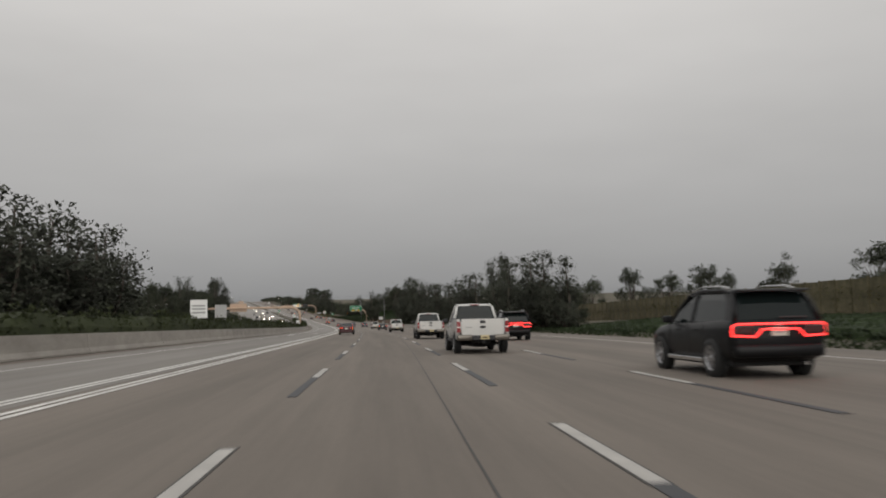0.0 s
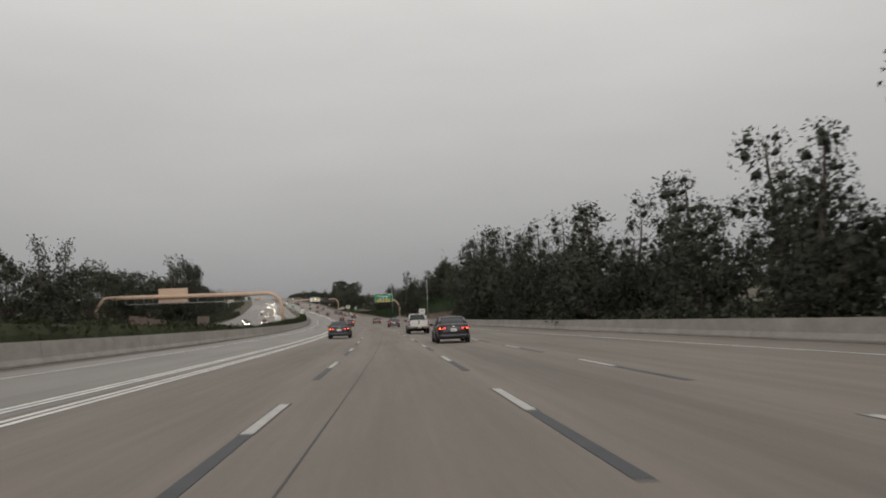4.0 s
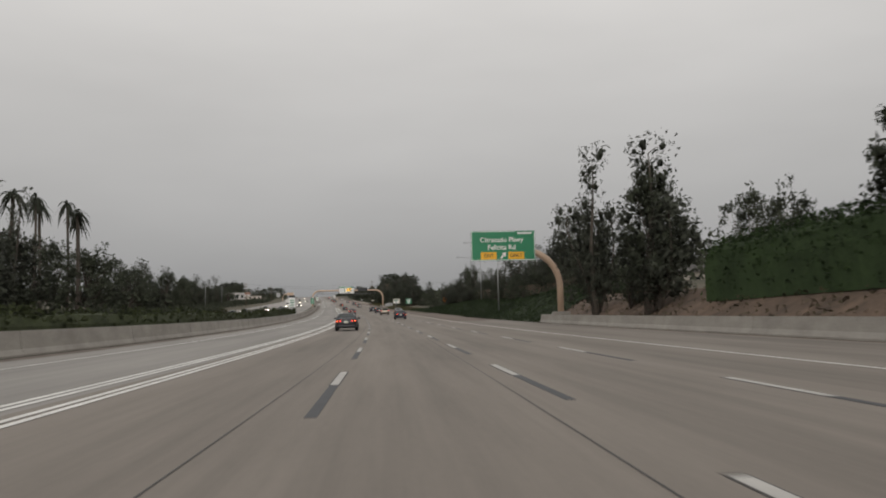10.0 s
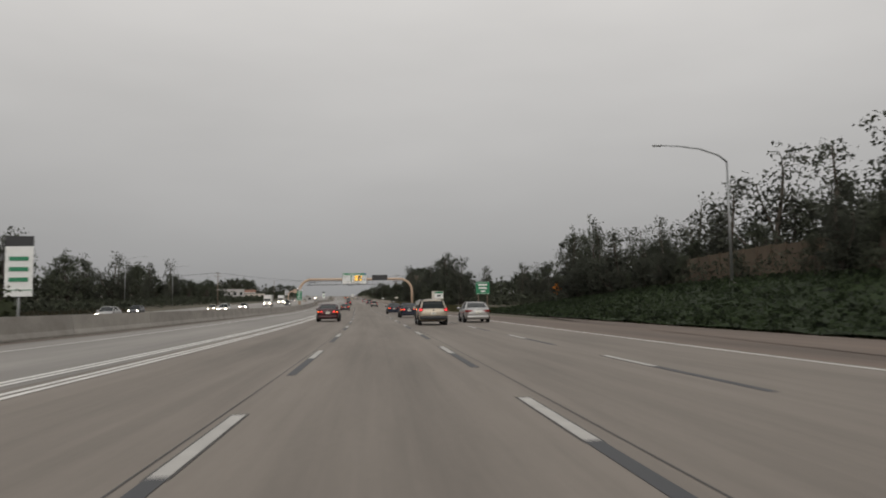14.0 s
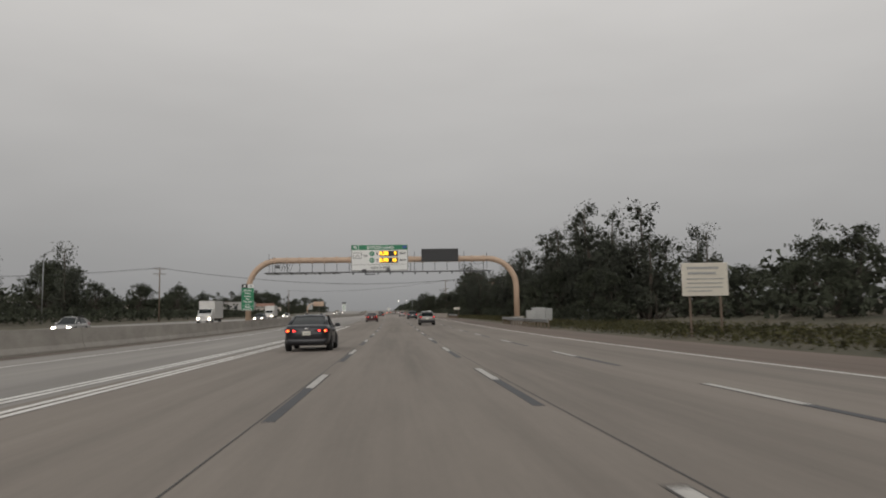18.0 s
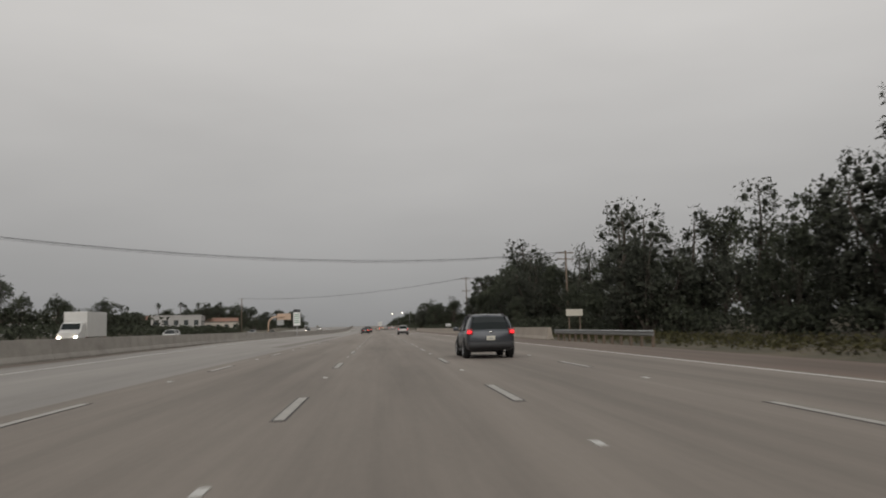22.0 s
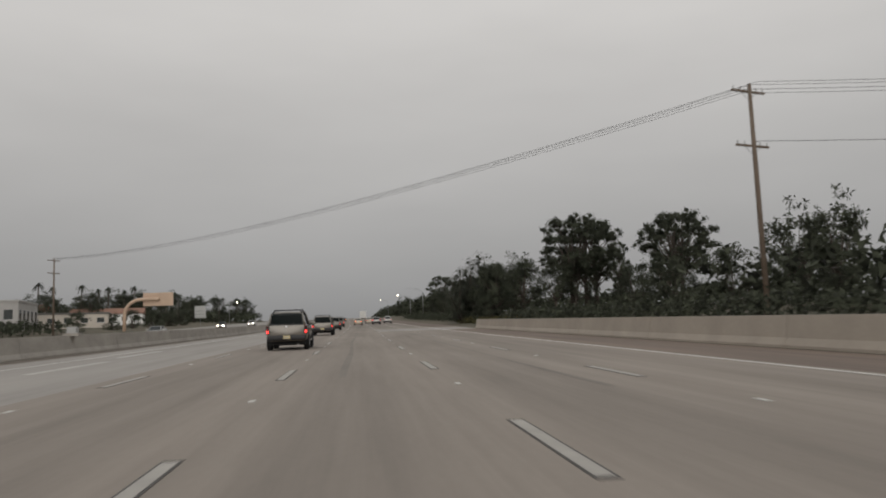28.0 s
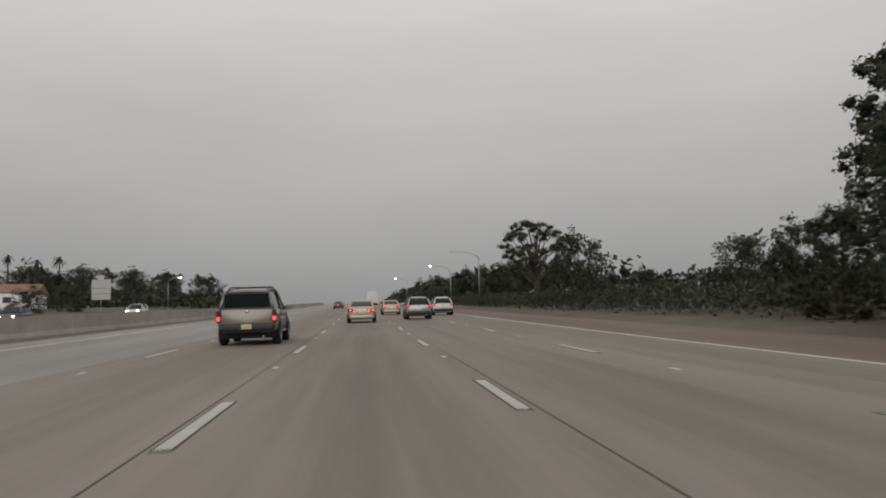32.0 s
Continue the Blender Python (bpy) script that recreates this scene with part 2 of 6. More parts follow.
M = dict(
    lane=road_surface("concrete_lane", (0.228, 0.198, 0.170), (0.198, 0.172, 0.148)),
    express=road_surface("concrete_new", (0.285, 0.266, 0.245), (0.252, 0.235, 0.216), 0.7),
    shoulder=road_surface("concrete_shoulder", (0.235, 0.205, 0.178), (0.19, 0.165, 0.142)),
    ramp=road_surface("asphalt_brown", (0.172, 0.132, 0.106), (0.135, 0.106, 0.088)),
    gutter=mat("gutter_grit", (0.15, 0.122, 0.10), 0.95, vary=0.3, scale=0.6, fine=8.0),
    joint=mat("joint_sealant", (0.055, 0.05, 0.046), 0.7, vary=0.3),
    patch=mat("asphalt_patch", (0.19, 0.168, 0.147), 0.85, vary=0.2, scale=0.4),
    line=mat("line_paint", (0.68, 0.66, 0.62), 0.6, vary=0.22, scale=0.9, fine=12),
    worn=mat("worn_paint", (0.35, 0.33, 0.30), 0.65, vary=0.25, scale=1.3, fine=14),
    white=mat("road_paint", (0.43, 0.41, 0.38), 0.6, vary=0.28, scale=1.3, fine=14),
    black=mat("contrast_paint", (0.045, 0.046, 0.05), 0.65, vary=0.25, scale=1.0),
    dot=mat("lane_marker", (0.50, 0.49, 0.46), 0.4, vary=0.1),
    barrier=mat("barrier_concrete", (0.325, 0.303, 0.27), 0.85, vary=0.18, scale=0.5, fine=8, bump=0.2, tint=(0.275, 0.25, 0.222), per_object=0.15, stretch=(1, 1, 2)),
    wall_bare=mat("barrier_brown", (0.36, 0.315, 0.265), 0.85, vary=0.16, scale=0.4, fine=8, bump=0.2, per_object=0.12),
    ground=mat("dry_ground", (0.105, 0.085, 0.058), 0.95, vary=0.35, scale=0.12, fine=2.5, bump=0.5, tint=(0.052, 0.058, 0.03)),
    dirt=mat("bare_dirt", (0.15, 0.10, 0.07), 0.95, vary=0.45, scale=0.7, fine=5, bump=0.8, tint=(0.085, 0.065, 0.048)),
    ivy=leaf("ground_ivy", (0.068, 0.098, 0.042), (0.046, 0.066, 0.03)),
    hedge=leaf("clipped_hedge", (0.068, 0.108, 0.04), (0.048, 0.076, 0.03)),
    shrub=leaf("median_shrub", (0.082, 0.098, 0.042), (0.055, 0.064, 0.03)),
    euc=leaf("eucalyptus_leaf", (0.132, 0.142, 0.108), (0.098, 0.104, 0.08)),
    oak=leaf("dark_leaf", (0.124, 0.138, 0.094), (0.09, 0.1, 0.07)),
    grass=leaf("dry_grass", (0.19, 0.165, 0.075), (0.12, 0.125, 0.055)),
    dry=leaf("dry_brush", (0.17, 0.145, 0.09), (0.105, 0.098, 0.06)),
    palm=leaf("palm_frond", (0.10, 0.11, 0.08), (0.07, 0.078, 0.056)),
    bark=mat("bark", (0.085, 0.07, 0.057), 0.9, vary=0.35, scale=2.0, fine=12, bump=0.5),
    pole_wood=mat("pole_wood", (0.16, 0.12, 0.09), 0.85, vary=0.3, scale=2.0, stretch=(3, 3, 0.4)),
    tan=mat("tan_painted_steel", (0.50, 0.36, 0.26), 0.5, vary=0.10, scale=0.8),
    steel=mat("galvanised_steel", (0.30, 0.305, 0.305), 0.42, 0.7, vary=0.15, scale=2.0),
    dark_steel=mat("dark_steel", (0.10, 0.10, 0.105), 0.5, 0.4, vary=0.2),
    green=mat("sign_green", (0.012, 0.19, 0.085), 0.45, vary=0.08, scale=1.0),
    sign_white=mat("sign_white", (0.74, 0.74, 0.72), 0.45, vary=0.06, scale=1.0),
    sign_cream=mat("sign_cream", (0.60, 0.56, 0.48), 0.5, vary=0.08, scale=1.0),
    sign_back=mat("sign_back", (0.36, 0.36, 0.35), 0.5, 0.3, vary=0.12),
    sign_yellow=mat("sign_yellow", (0.80, 0.42, 0.015), 0.45, vary=0.07),
    sign_orange=mat("sign_orange", (0.85, 0.26, 0.02), 0.45, vary=0.07),
    ink=mat("sign_black", (0.02, 0.02, 0.022), 0.5, vary=0.1),
    blue=mat("sign_blue", (0.03, 0.09, 0.30), 0.45, vary=0.1),
    led=glow("amber_led", (1.0, 0.50, 0.01), 2.4, (0.3, 0.18, 0.02)),
    tyre=mat("tyre_rubber", (0.022, 0.022, 0.022), 0.85, vary=0.2),
    rim=mat("alloy_rim", (0.45, 0.45, 0.46), 0.3, 0.85, vary=0.1),
    trim=mat("black_trim", (0.025, 0.025, 0.027), 0.55, vary=0.15),
    under=mat("underbody", (0.012, 0.012, 0.012), 0.9, vary=0.2),
    glass=mat("tinted_glass", (0.008, 0.012, 0.012), 0.08, vary=0.1, spec=0.28),
    chrome=mat("chrome", (0.62, 0.62, 0.62), 0.18, 0.95, vary=0.05),
    plate=mat("plate", (0.62, 0.60, 0.52), 0.5, vary=0.06),
    plate_old=mat("plate_yellow", (0.56, 0.47, 0.26), 0.5, vary=0.06),
    tail=glow("tail_lamp", (1.0, 0.03, 0.04), 1.5, (0.35, 0.01, 0.012)),
    tail_bright=glow("brake_lamp", (1.0, 0.045, 0.04), 2.8, (0.5, 0.02, 0.02)),
    lamp_core=glow("brake_lamp_core", (1.0, 0.22, 0.03), 4.5, (0.5, 0.1, 0.02)),
    lens_dark=mat("smoked_red_lens", (0.05, 0.006, 0.007), 0.2, vary=0.08, coat=0.5),
    bumper=mat("dull_chrome", (0.17, 0.155, 0.135), 0.28, 0.8, vary=0.2, scale=3.0),
    tail_off=mat("red_lens", (0.24, 0.011, 0.014), 0.2, vary=0.08, coat=0.5),
    head=glow("head_lamp", (1.0, 0.86, 0.66), 30.0, (0.8, 0.8, 0.8)),
    street=glow("street_lamp_lit", (1.0, 0.88, 0.65), 14.0, (0.8, 0.8, 0.8)),
    stucco=mat("stucco", (0.52, 0.47, 0.41), 0.85, vary=0.1, scale=0.4),
    stucco_grey=mat("stucco_grey", (0.40, 0.385, 0.37), 0.85, vary=0.1, scale=0.4),
    wall_brown=mat("block_wall", (0.155, 0.112, 0.09), 0.9, vary=0.2, scale=0.5, fine=6, bump=0.3, per_object=0.2),
    roof=mat("clay_roof", (0.24, 0.13, 0.09), 0.85, vary=0.25, scale=0.8),
    roof_grey=mat("shingle_roof", (0.15, 0.14, 0.13), 0.85, vary=0.25, scale=0.8),
    fence=mat("brown_fence", (0.12, 0.088, 0.06), 0.9, vary=0.25, scale=0.5, per_object=0.3),
    vine_fence=mat("vine_covered_boards", (0.135, 0.115, 0.068), 0.95, vary=0.35, scale=0.9, fine=7, bump=0.6, tint=(0.085, 0.08, 0.045), per_object=0.2),
    wire=mat("cable", (0.05, 0.05, 0.05), 0.7, vary=0.1),
)


def paint(name, color, metal=0.35, rough=0.32, coat=0.5, spec=0.35):
    return mat(name, color, rough, metal, vary=0.06, scale=1.5, fine=60, coat=coat, tint=color, spec=spec)


# ---- building helpers ----
def part(name, bm, material, parent=None, label="", smooth=False):
    """Links a bmesh as one mesh object, under a thing or a part."""
    me = bpy.data.meshes.new(name)
    bm.to_mesh(me); bm.free()
    return mesh_part(name, me, material, parent, label, smooth)


def mesh_part(name, me, material, parent=None, label="", smooth=False):
    if not me.materials:
        me.materials.append(M[material] if isinstance(material, str) else material)
    if smooth:
        me.shade_smooth()
    ob = new(name, me)
    if parent:
        ob.parent = parent
    if label:
        ob["label"] = label
    return ob


def thing(name, m, label, category, group="", kind=""):
    ob = new(name)
    ob.matrix_world = m
    return tagged(ob, label, category, group, kind)


def mesh_from(verts, faces, name="mesh"):
    me = bpy.data.meshes.new(name)
    me.from_pydata([tuple(v) for v in verts], [], [tuple(f) for f in faces])
    me.update()
    return me


def quads(P, name="leaves", facing=None, clumps=None):
    """A mesh of loose leaves from an (n, corners, 3) array. facing: the way that each leaf's spray faces. clumps: corners, corner normals and faces of the dense hearts of the sprays."""
    n = len(P)
    me = bpy.data.meshes.new(name)
    k = P.shape[1]
    if facing is None:
        facing = np.tile((0.0, 0.0, 1.0), (n, 1)) + P.mean(axis=1) * (0.02, 0.02, 0.0)
    V, N, I = P.reshape(-1, 3), np.repeat(facing, k, axis=0), np.arange(k * n)
    if clumps is not None and k == 3:
        V, N, I = np.concatenate([V, clumps[0]]), np.concatenate([N, clumps[1]]), np.concatenate([I, clumps[2].reshape(-1) + k * n])
    me.vertices.add(len(V)); me.loops.add(len(I)); me.polygons.add(len(I) // k)
    me.vertices.foreach_set("co", V.reshape(-1).astype(np.float32))
    me.loops.foreach_set("vertex_index", I.astype(np.int32))
    me.polygons.foreach_set("loop_start", np.arange(0, len(I), k, dtype=np.int32))
    me.update(calc_edges=True)
    N = N / np.maximum(1e-6, np.linalg.norm(N, axis=1, keepdims=True))
    spray = me.attributes.new("spray", "FLOAT_VECTOR", "POINT")
    spray.data.foreach_set("vector", N.reshape(-1).astype(np.float32))
    return me


def box(bm, cx, cy, cz, sx, sy, sz, bevel=0.0, m=None):
    r = bmesh.ops.create_cube(bm, size=1.0, matrix=(m or Matrix()) @ Matrix.LocRotScale((cx, cy, cz), None, (sx, sy, sz)))
    if bevel:
        es = list({e for v in r["verts"] for e in v.link_edges})
        bmesh.ops.bevel(bm, geom=es, offset=bevel, segments=2, affect="EDGES", profile=0.6)
    return bm


def boxed(*a, bevel=0.0):
    bm = bmesh.new()
    return box(bm, *a, bevel=bevel)


def tube(points, radii, sides=8, caps=True):
    """A bmesh swept along points."""
    bm = bmesh.new()
    return add_tube(bm, points, radii, sides, caps)


def add_tube(bm, points, radii, sides=8, caps=True):
    pts = [Vector([float(q) for q in p]) for p in points]
    if not hasattr(radii, "__len__"):
        radii = [radii] * len(pts)
    radii = [float(q) for q in radii]
    rings, ref = [], Vector((0.13, 0.97, 0.21))
    for i, p in enumerate(pts):
        d = (pts[min(i + 1, len(pts) - 1)] - pts[max(i - 1, 0)]).normalized()
        a = d.cross(ref)
        if a.length < 0.05:
            a = d.cross(Vector((1, 0.1, 0)))
        a.normalize()
        b = d.cross(a)
        rings.append([bm.verts.new(p + radii[i] * (math.cos(q) * a + math.sin(q) * b)) for q in [2 * math.pi * k / sides for k in range(sides)]])
    for r, t in zip(rings, rings[1:]):
        for k in range(sides):
            bm.faces.new((r[k], r[(k + 1) % sides], t[(k + 1) % sides], t[k]))
    if caps:
        bm.faces.new(rings[0][::-1]); bm.faces.new(rings[-1])
    return bm


def loft(rings, caps=True):
    """A bmesh through closed rings of equal length."""
    bm = bmesh.new()
    vs = [[bm.verts.new(p) for p in r] for r in rings]
    n = len(vs[0])
    for a, b in zip(vs, vs[1:]):
        for k in range(n):
            bm.faces.new((a[k], a[(k + 1) % n], b[(k + 1) % n], b[k]))
    if caps:
        bm.faces.new(vs[0][::-1]); bm.faces.new(vs[-1])
    bmesh.ops.recalc_face_normals(bm, faces=bm.faces)
    return bm


def letters(name, text, size, material, parent, x, y, z, align="CENTER", thick=0.004, bold=0.008):
    """Writing that faces -y, its middle at x, z, on the plane y."""
    cu = bpy.data.curves.new(name, "FONT")
    cu.body, cu.size, cu.align_x, cu.align_y, cu.extrude, cu.offset, cu.resolution_u = text, size, align, "CENTER", thick, bold, 3
    ob = bpy.data.objects.new(name, cu)
    scene.collection.objects.link(ob)
    bpy.context.view_layer.update()
    me = bpy.data.meshes.new_from_object(ob.evaluated_get(bpy.context.evaluated_depsgraph_get()))
    bpy.data.objects.remove(ob)
    me.materials.clear()
    me.transform(Matrix.Translation((x, y, z)) @ Matrix.Rotation(radians(90), 4, "X"))
    return mesh_part(name, me, material, parent)


def strip(name, s_list, u_left, u_right, z, material, parent=None, thick=0.0):
    """A sheet along the road between two offsets, which may be functions of s."""
    fl = u_left if callable(u_left) else (lambda s: u_left)
    fr = u_right if callable(u_right) else (lambda s: u_right)
    S = np.array(s_list, float)
    Lp, Rp = many(S, np.array([fl(s) for s in S]), z), many(S, np.array([fr(s) for s in S]), z)
    n = len(S)
    V = [*Lp, *Rp]
    F = [(i, n + i, n + i + 1, i + 1) for i in range(n - 1)]
    me = mesh_from(V, F, name)
    lay_out = me.uv_layers.new(name="metres")
    ids = np.empty(len(me.loops), np.int32); me.loops.foreach_get("vertex_index", ids)
    across = np.array([fl(s) for s in S] + [fr(s) for s in S])
    lay_out.data.foreach_set("uv", np.stack([across[ids], np.concatenate([S, S])[ids]], -1).astype(np.float32).ravel())
    return mesh_part(name, me, material, parent)


def smooth_step(a, b, x):
    t = min(1.0, max(0.0, (x - a) / (b - a)))
    return t * t * (3 - 2 * t)


# ---- the ground: one sheet to the horizon, with the banks beside the road ----
def right_edge(s):
    """Where the paving ends on the right-hand side."""
    return float(np.interp(s, [-400, 90, 150, 430, 470, 520, 600, 660, 720, 850, 1060, 1100, 4600], [17.5, 17.5, 17.3, 17.8, 17.5, 16.5, 15.0, 14.8, 14.8, 14.6, 14.6, 16.0, 16.0]))


def bank(s, u):
    """The height of the ground over the road."""
    z = -0.12
    if u > right_edge(s):
        d = u - right_edge(s)
        cut = smooth_step(310, 345, s) * (1 - smooth_step(470, 500, s))          # bare bank under the clipped hedge
        ivy = smooth_step(450, 490, s) * (1 - smooth_step(560, 640, s))          # ivy slope
        z += cut * 2.6 * smooth_step(0.8, 7, d) + ivy * 2.1 * smooth_step(3, 15, d)
        z += 0.9 * smooth_step(2, 30, d) + (0.05 * d if d < 60 else 3.0) * 0.25
        z += 0.12 * smooth_step(0.5, 3, d)
    if u < -50:
        z += 1.2 * smooth_step(50, 75, -u)
    if abs(u) > 150:
        z += 7.0 * smooth_step(150, 700, abs(u))
    return z


g_s = np.concatenate([np.arange(-400, 1500, 12.0), np.arange(1500, 2200, 50.0), np.arange(2200, 4601, 200.0)])
g_u = np.array([-1600, -900, -500, -300, -200, -150, -110, -85, -75, -65, -58, -52, -48, -30, -16.5, -13.6, -6, 0, 6, 12, 14.4, 15.2, 16.2, 17, 18, 19, 20.5, 22, 24, 26, 28.5, 31, 34, 38, 44, 52, 65, 85, 120, 180, 280, 450, 800, 1600.0])
g_v = []
for s in g_s:
    for u in g_u:
        p = at(s, u, bank(s, u))
        if abs(u) > 18:
            p.z += 0.10 * noise.noise((p.x * 0.35, p.y * 0.35, 0.0)) + 0.05 * noise.noise((p.x * 1.1, p.y * 1.1, 3.0))
        g_v.append(p)
nu = len(g_u)
g_f = [(i * nu + j, i * nu + j + 1, (i + 1) * nu + j + 1, (i + 1) * nu + j) for i in range(len(g_s) - 1) for j in range(nu - 1)]
g_me = mesh_from(g_v, g_f, "ground")
g_me.materials.append(M["ground"]); g_me.materials.append(M["dirt"])
for f, poly in enumerate(g_me.polygons):
    i, j = divmod(f, nu - 1)
    if 312 <= g_s[i] <= 444 and 18 <= g_u[j] < 28:
        poly.material_index = 1
tagged(mesh_part("ground", g_me, "ground", smooth=True), "dry brown and green roadside ground", "ground", kind="structure")

# ---- the carriageways ----
LANE = 3.66
S_ROAD = list(np.arange(-380, 1560, 6.0)) + list(np.arange(1560, 3000, 30.0))
S_WORK = [s for s in S_ROAD if s < 1560]


def paving(name, u0, u1, z, material, label, stretch=S_ROAD):
    return tagged(strip(name, stretch, u0, u1, z, material), label, "road", kind="structure")


median = lambda s: -13.2 - 3.4 * smooth_step(770, 880, s) * (1 - smooth_step(900, 1010, s))
ramp_left = lambda s: float(np.interp(s, [460, 500, 560, 620, 700], [11.2, 12.2, 16.5, 22.5, 33]))
ramp_right = lambda s: float(np.interp(s, [460, 500, 560, 620, 700], [15.0, 17.0, 22.0, 28.0, 39]))
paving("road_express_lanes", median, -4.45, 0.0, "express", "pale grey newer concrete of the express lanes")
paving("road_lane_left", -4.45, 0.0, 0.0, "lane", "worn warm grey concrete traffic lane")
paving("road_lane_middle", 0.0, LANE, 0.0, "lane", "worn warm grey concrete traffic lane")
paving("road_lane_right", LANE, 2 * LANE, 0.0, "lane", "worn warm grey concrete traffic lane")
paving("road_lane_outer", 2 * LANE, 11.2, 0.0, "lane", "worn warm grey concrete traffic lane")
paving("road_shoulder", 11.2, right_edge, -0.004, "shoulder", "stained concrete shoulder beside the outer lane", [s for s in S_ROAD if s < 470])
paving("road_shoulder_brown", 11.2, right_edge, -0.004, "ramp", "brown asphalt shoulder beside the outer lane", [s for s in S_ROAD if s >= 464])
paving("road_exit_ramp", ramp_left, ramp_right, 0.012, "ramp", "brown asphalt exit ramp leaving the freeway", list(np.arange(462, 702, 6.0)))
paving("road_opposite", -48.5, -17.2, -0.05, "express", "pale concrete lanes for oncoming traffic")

paving("road_gutter", median, (lambda s: median(s) + 1.0 + 0.25 * noise.noise((s * 0.08, 0, 0))), 0.006, "gutter", "brown grit along the foot of the median barrier", S_WORK)

# sealed joints that wander along the lanes
joint_bed = thing("paving_joints", Matrix(), "dark sealed joints along the concrete lanes", "road joint", kind="structure")
for ks, us in (((-60, 7, 48, 100), (1.9, 2.4, 3.0, 3.75)), ((90, 115, 222, 257, 363, 480), (0.1, 0.4, 1.8, 2.15, 3.0, 3.95)), ((280, 327, 400, 469, 577, 750), (-1.5, -1.1, -0.55, -0.24, -0.12, -0.14)), ((425, 600, 765), (4.05, 3.86, 3.88)), ((1090, 1200), (-0.17, -0.17)), ((1094, 1200), (3.86, 3.86))):
    f = lambda s, ks=ks, us=us: float(np.interp(s, ks, us)) + 0.03 * noise.noise((s * 0.04, us[0], 0))
    strip("joint", np.arange(ks[0], ks[-1] + 1, 5.0), (lambda s: f(s) - 0.013), (lambda s: f(s) + 0.013), 0.004, "joint", joint_bed)

# repairs and stains in the paving
for i, (s, u, w, d) in enumerate(((852, 1.7, 0.55, 1.6), (862, 1.5, 0.5, 1.4), (884, 1.3, 0.6, 2.4), (893, 1.55, 0.5, 1.2), (902, 1.3, 0.55, 2.6), (880, 6.4, 0.5, 6.0), (895, 7.6, 0.6, 5.0), (910, 8.3, 0.7, 4.0))):
    strip("paving_patch", [s, s + d / 2, s + d], u, u + w, 0.004, "patch", joint_bed)
for u0, u1, a, b in ((-6.4, -5.2, 828, 905), (6.0, 6.12, 980, 1040), (1.4, 1.54, 985, 1052)):
    ss = np.arange(a, b, 3.0)
    strip("paving_stain", ss, (lambda s, q=u0: q + 0.3 * noise.noise((s * 0.06, q, 2))), (lambda s, q=u1: q + 0.3 * noise.noise((s * 0.07, q, 2))), 0.0045, "patch", joint_bed)
tagged(strip("paving_pale_slab", list(np.arange(1056, 1080, 3.0)), (lambda s: 3.8 + 0.05 * noise.noise((s * 0.5, 0, 0))), (lambda s: 14.6 + 0.3 * noise.noise((s, 0, 0))), 0.005, "express"), "newer pale concrete slab across the outer lanes", "road", kind="structure")
tagged(strip("paving_pale_slab", list(np.arange(938, 962, 3.0)), 3.9, 10.9, 0.005, "express"), "newer pale concrete slab across the outer lanes", "road", kind="structure")

# ---- painted lines ----
DASH, PERIOD = 3.66, 14.63
dash_white, dash_worn, dash_black, dash_edge, dot_mesh = (bpy.data.meshes.new(n) for n in ("dash", "worn_dash", "contrast_dash", "dash_edge", "marker"))
for me, y0, y1, w, z in ((dash_white, -DASH, 0, 0.078, 0.010), (dash_worn, -DASH, 0, 0.075, 0.010), (dash_black, -2.4 * DASH, -DASH - 0.02, 0.085, 0.008), (dash_edge, -DASH - 0.1, 0.1, 0.105, 0.006), (dot_mesh, -0.5, -0.15, 0.05, 0.012)):
    b = bmesh.new()
    bmesh.ops.create_cube(b, size=1, matrix=Matrix.LocRotScale((0, (y0 + y1) / 2, z / 2), None, (2 * w, y1 - y0, z)))
    b.to_mesh(me); b.free()
dash_white.materials.append(M["white"]); dash_worn.materials.append(M["worn"]); dash_black.materials.append(M["black"]); dash_edge.materials.append(M["joint"]); dot_mesh.materials.append(M["dot"])


def dashed_line(u, first, s_from, s_to, label, shift=0.0):
    line = thing("lane_line", Matrix(), label, "lane line", "dashed lane lines", "structure")
    n = 0
    while first + n * PERIOD < s_to:
        s = first + n * PERIOD
        n += 1
        if s < s_from:
            continue
        kinds = [("dash", dash_white if s < 745 or s > 1085 else dash_worn, 0.0)]
        if s < 745:
            kinds.append(("contrast_dash", dash_black, 0.0))
        kinds.append(("dash_edge", dash_edge, 0.0))
        if s > 745:
            kinds.append(("marker", dot_mesh, PERIOD / 2 - 1.0))
        for nm, me, off in kinds:
            o = new(nm, me)
            o.matrix_world = lay(s + off + (shift if s > 735 else 0.0), u)
            o.parent = line
    return line


dashed_line(0.0, 9.81 - 3 * PERIOD, -40, 1430, "broken white lane line with black contrast dashes", -1.4)
dashed_line(LANE, 11.02 - 3 * PERIOD, -40, 1430, "broken white lane line with black contrast dashes", -0.7)
dashed_line(7.27, 19.9 - 4 * PERIOD, -40, 1430, "broken white lane line, faded, beside the outer lane")
dashed_line(-3.84, 8.4 + 50 * PERIOD, 745, 1430, "broken white line of the lane by the median")


def solid_line(u, a, b, w=0.11, label="solid white edge line"):
    f = u if callable(u) else (lambda s: u)
    return tagged(strip("edge_line", list(np.arange(a, b, 5.0)), (lambda s: f(s) - w / 2), (lambda s: f(s) + w / 2), 0.009, "line"), label, "edge line", kind="structure")


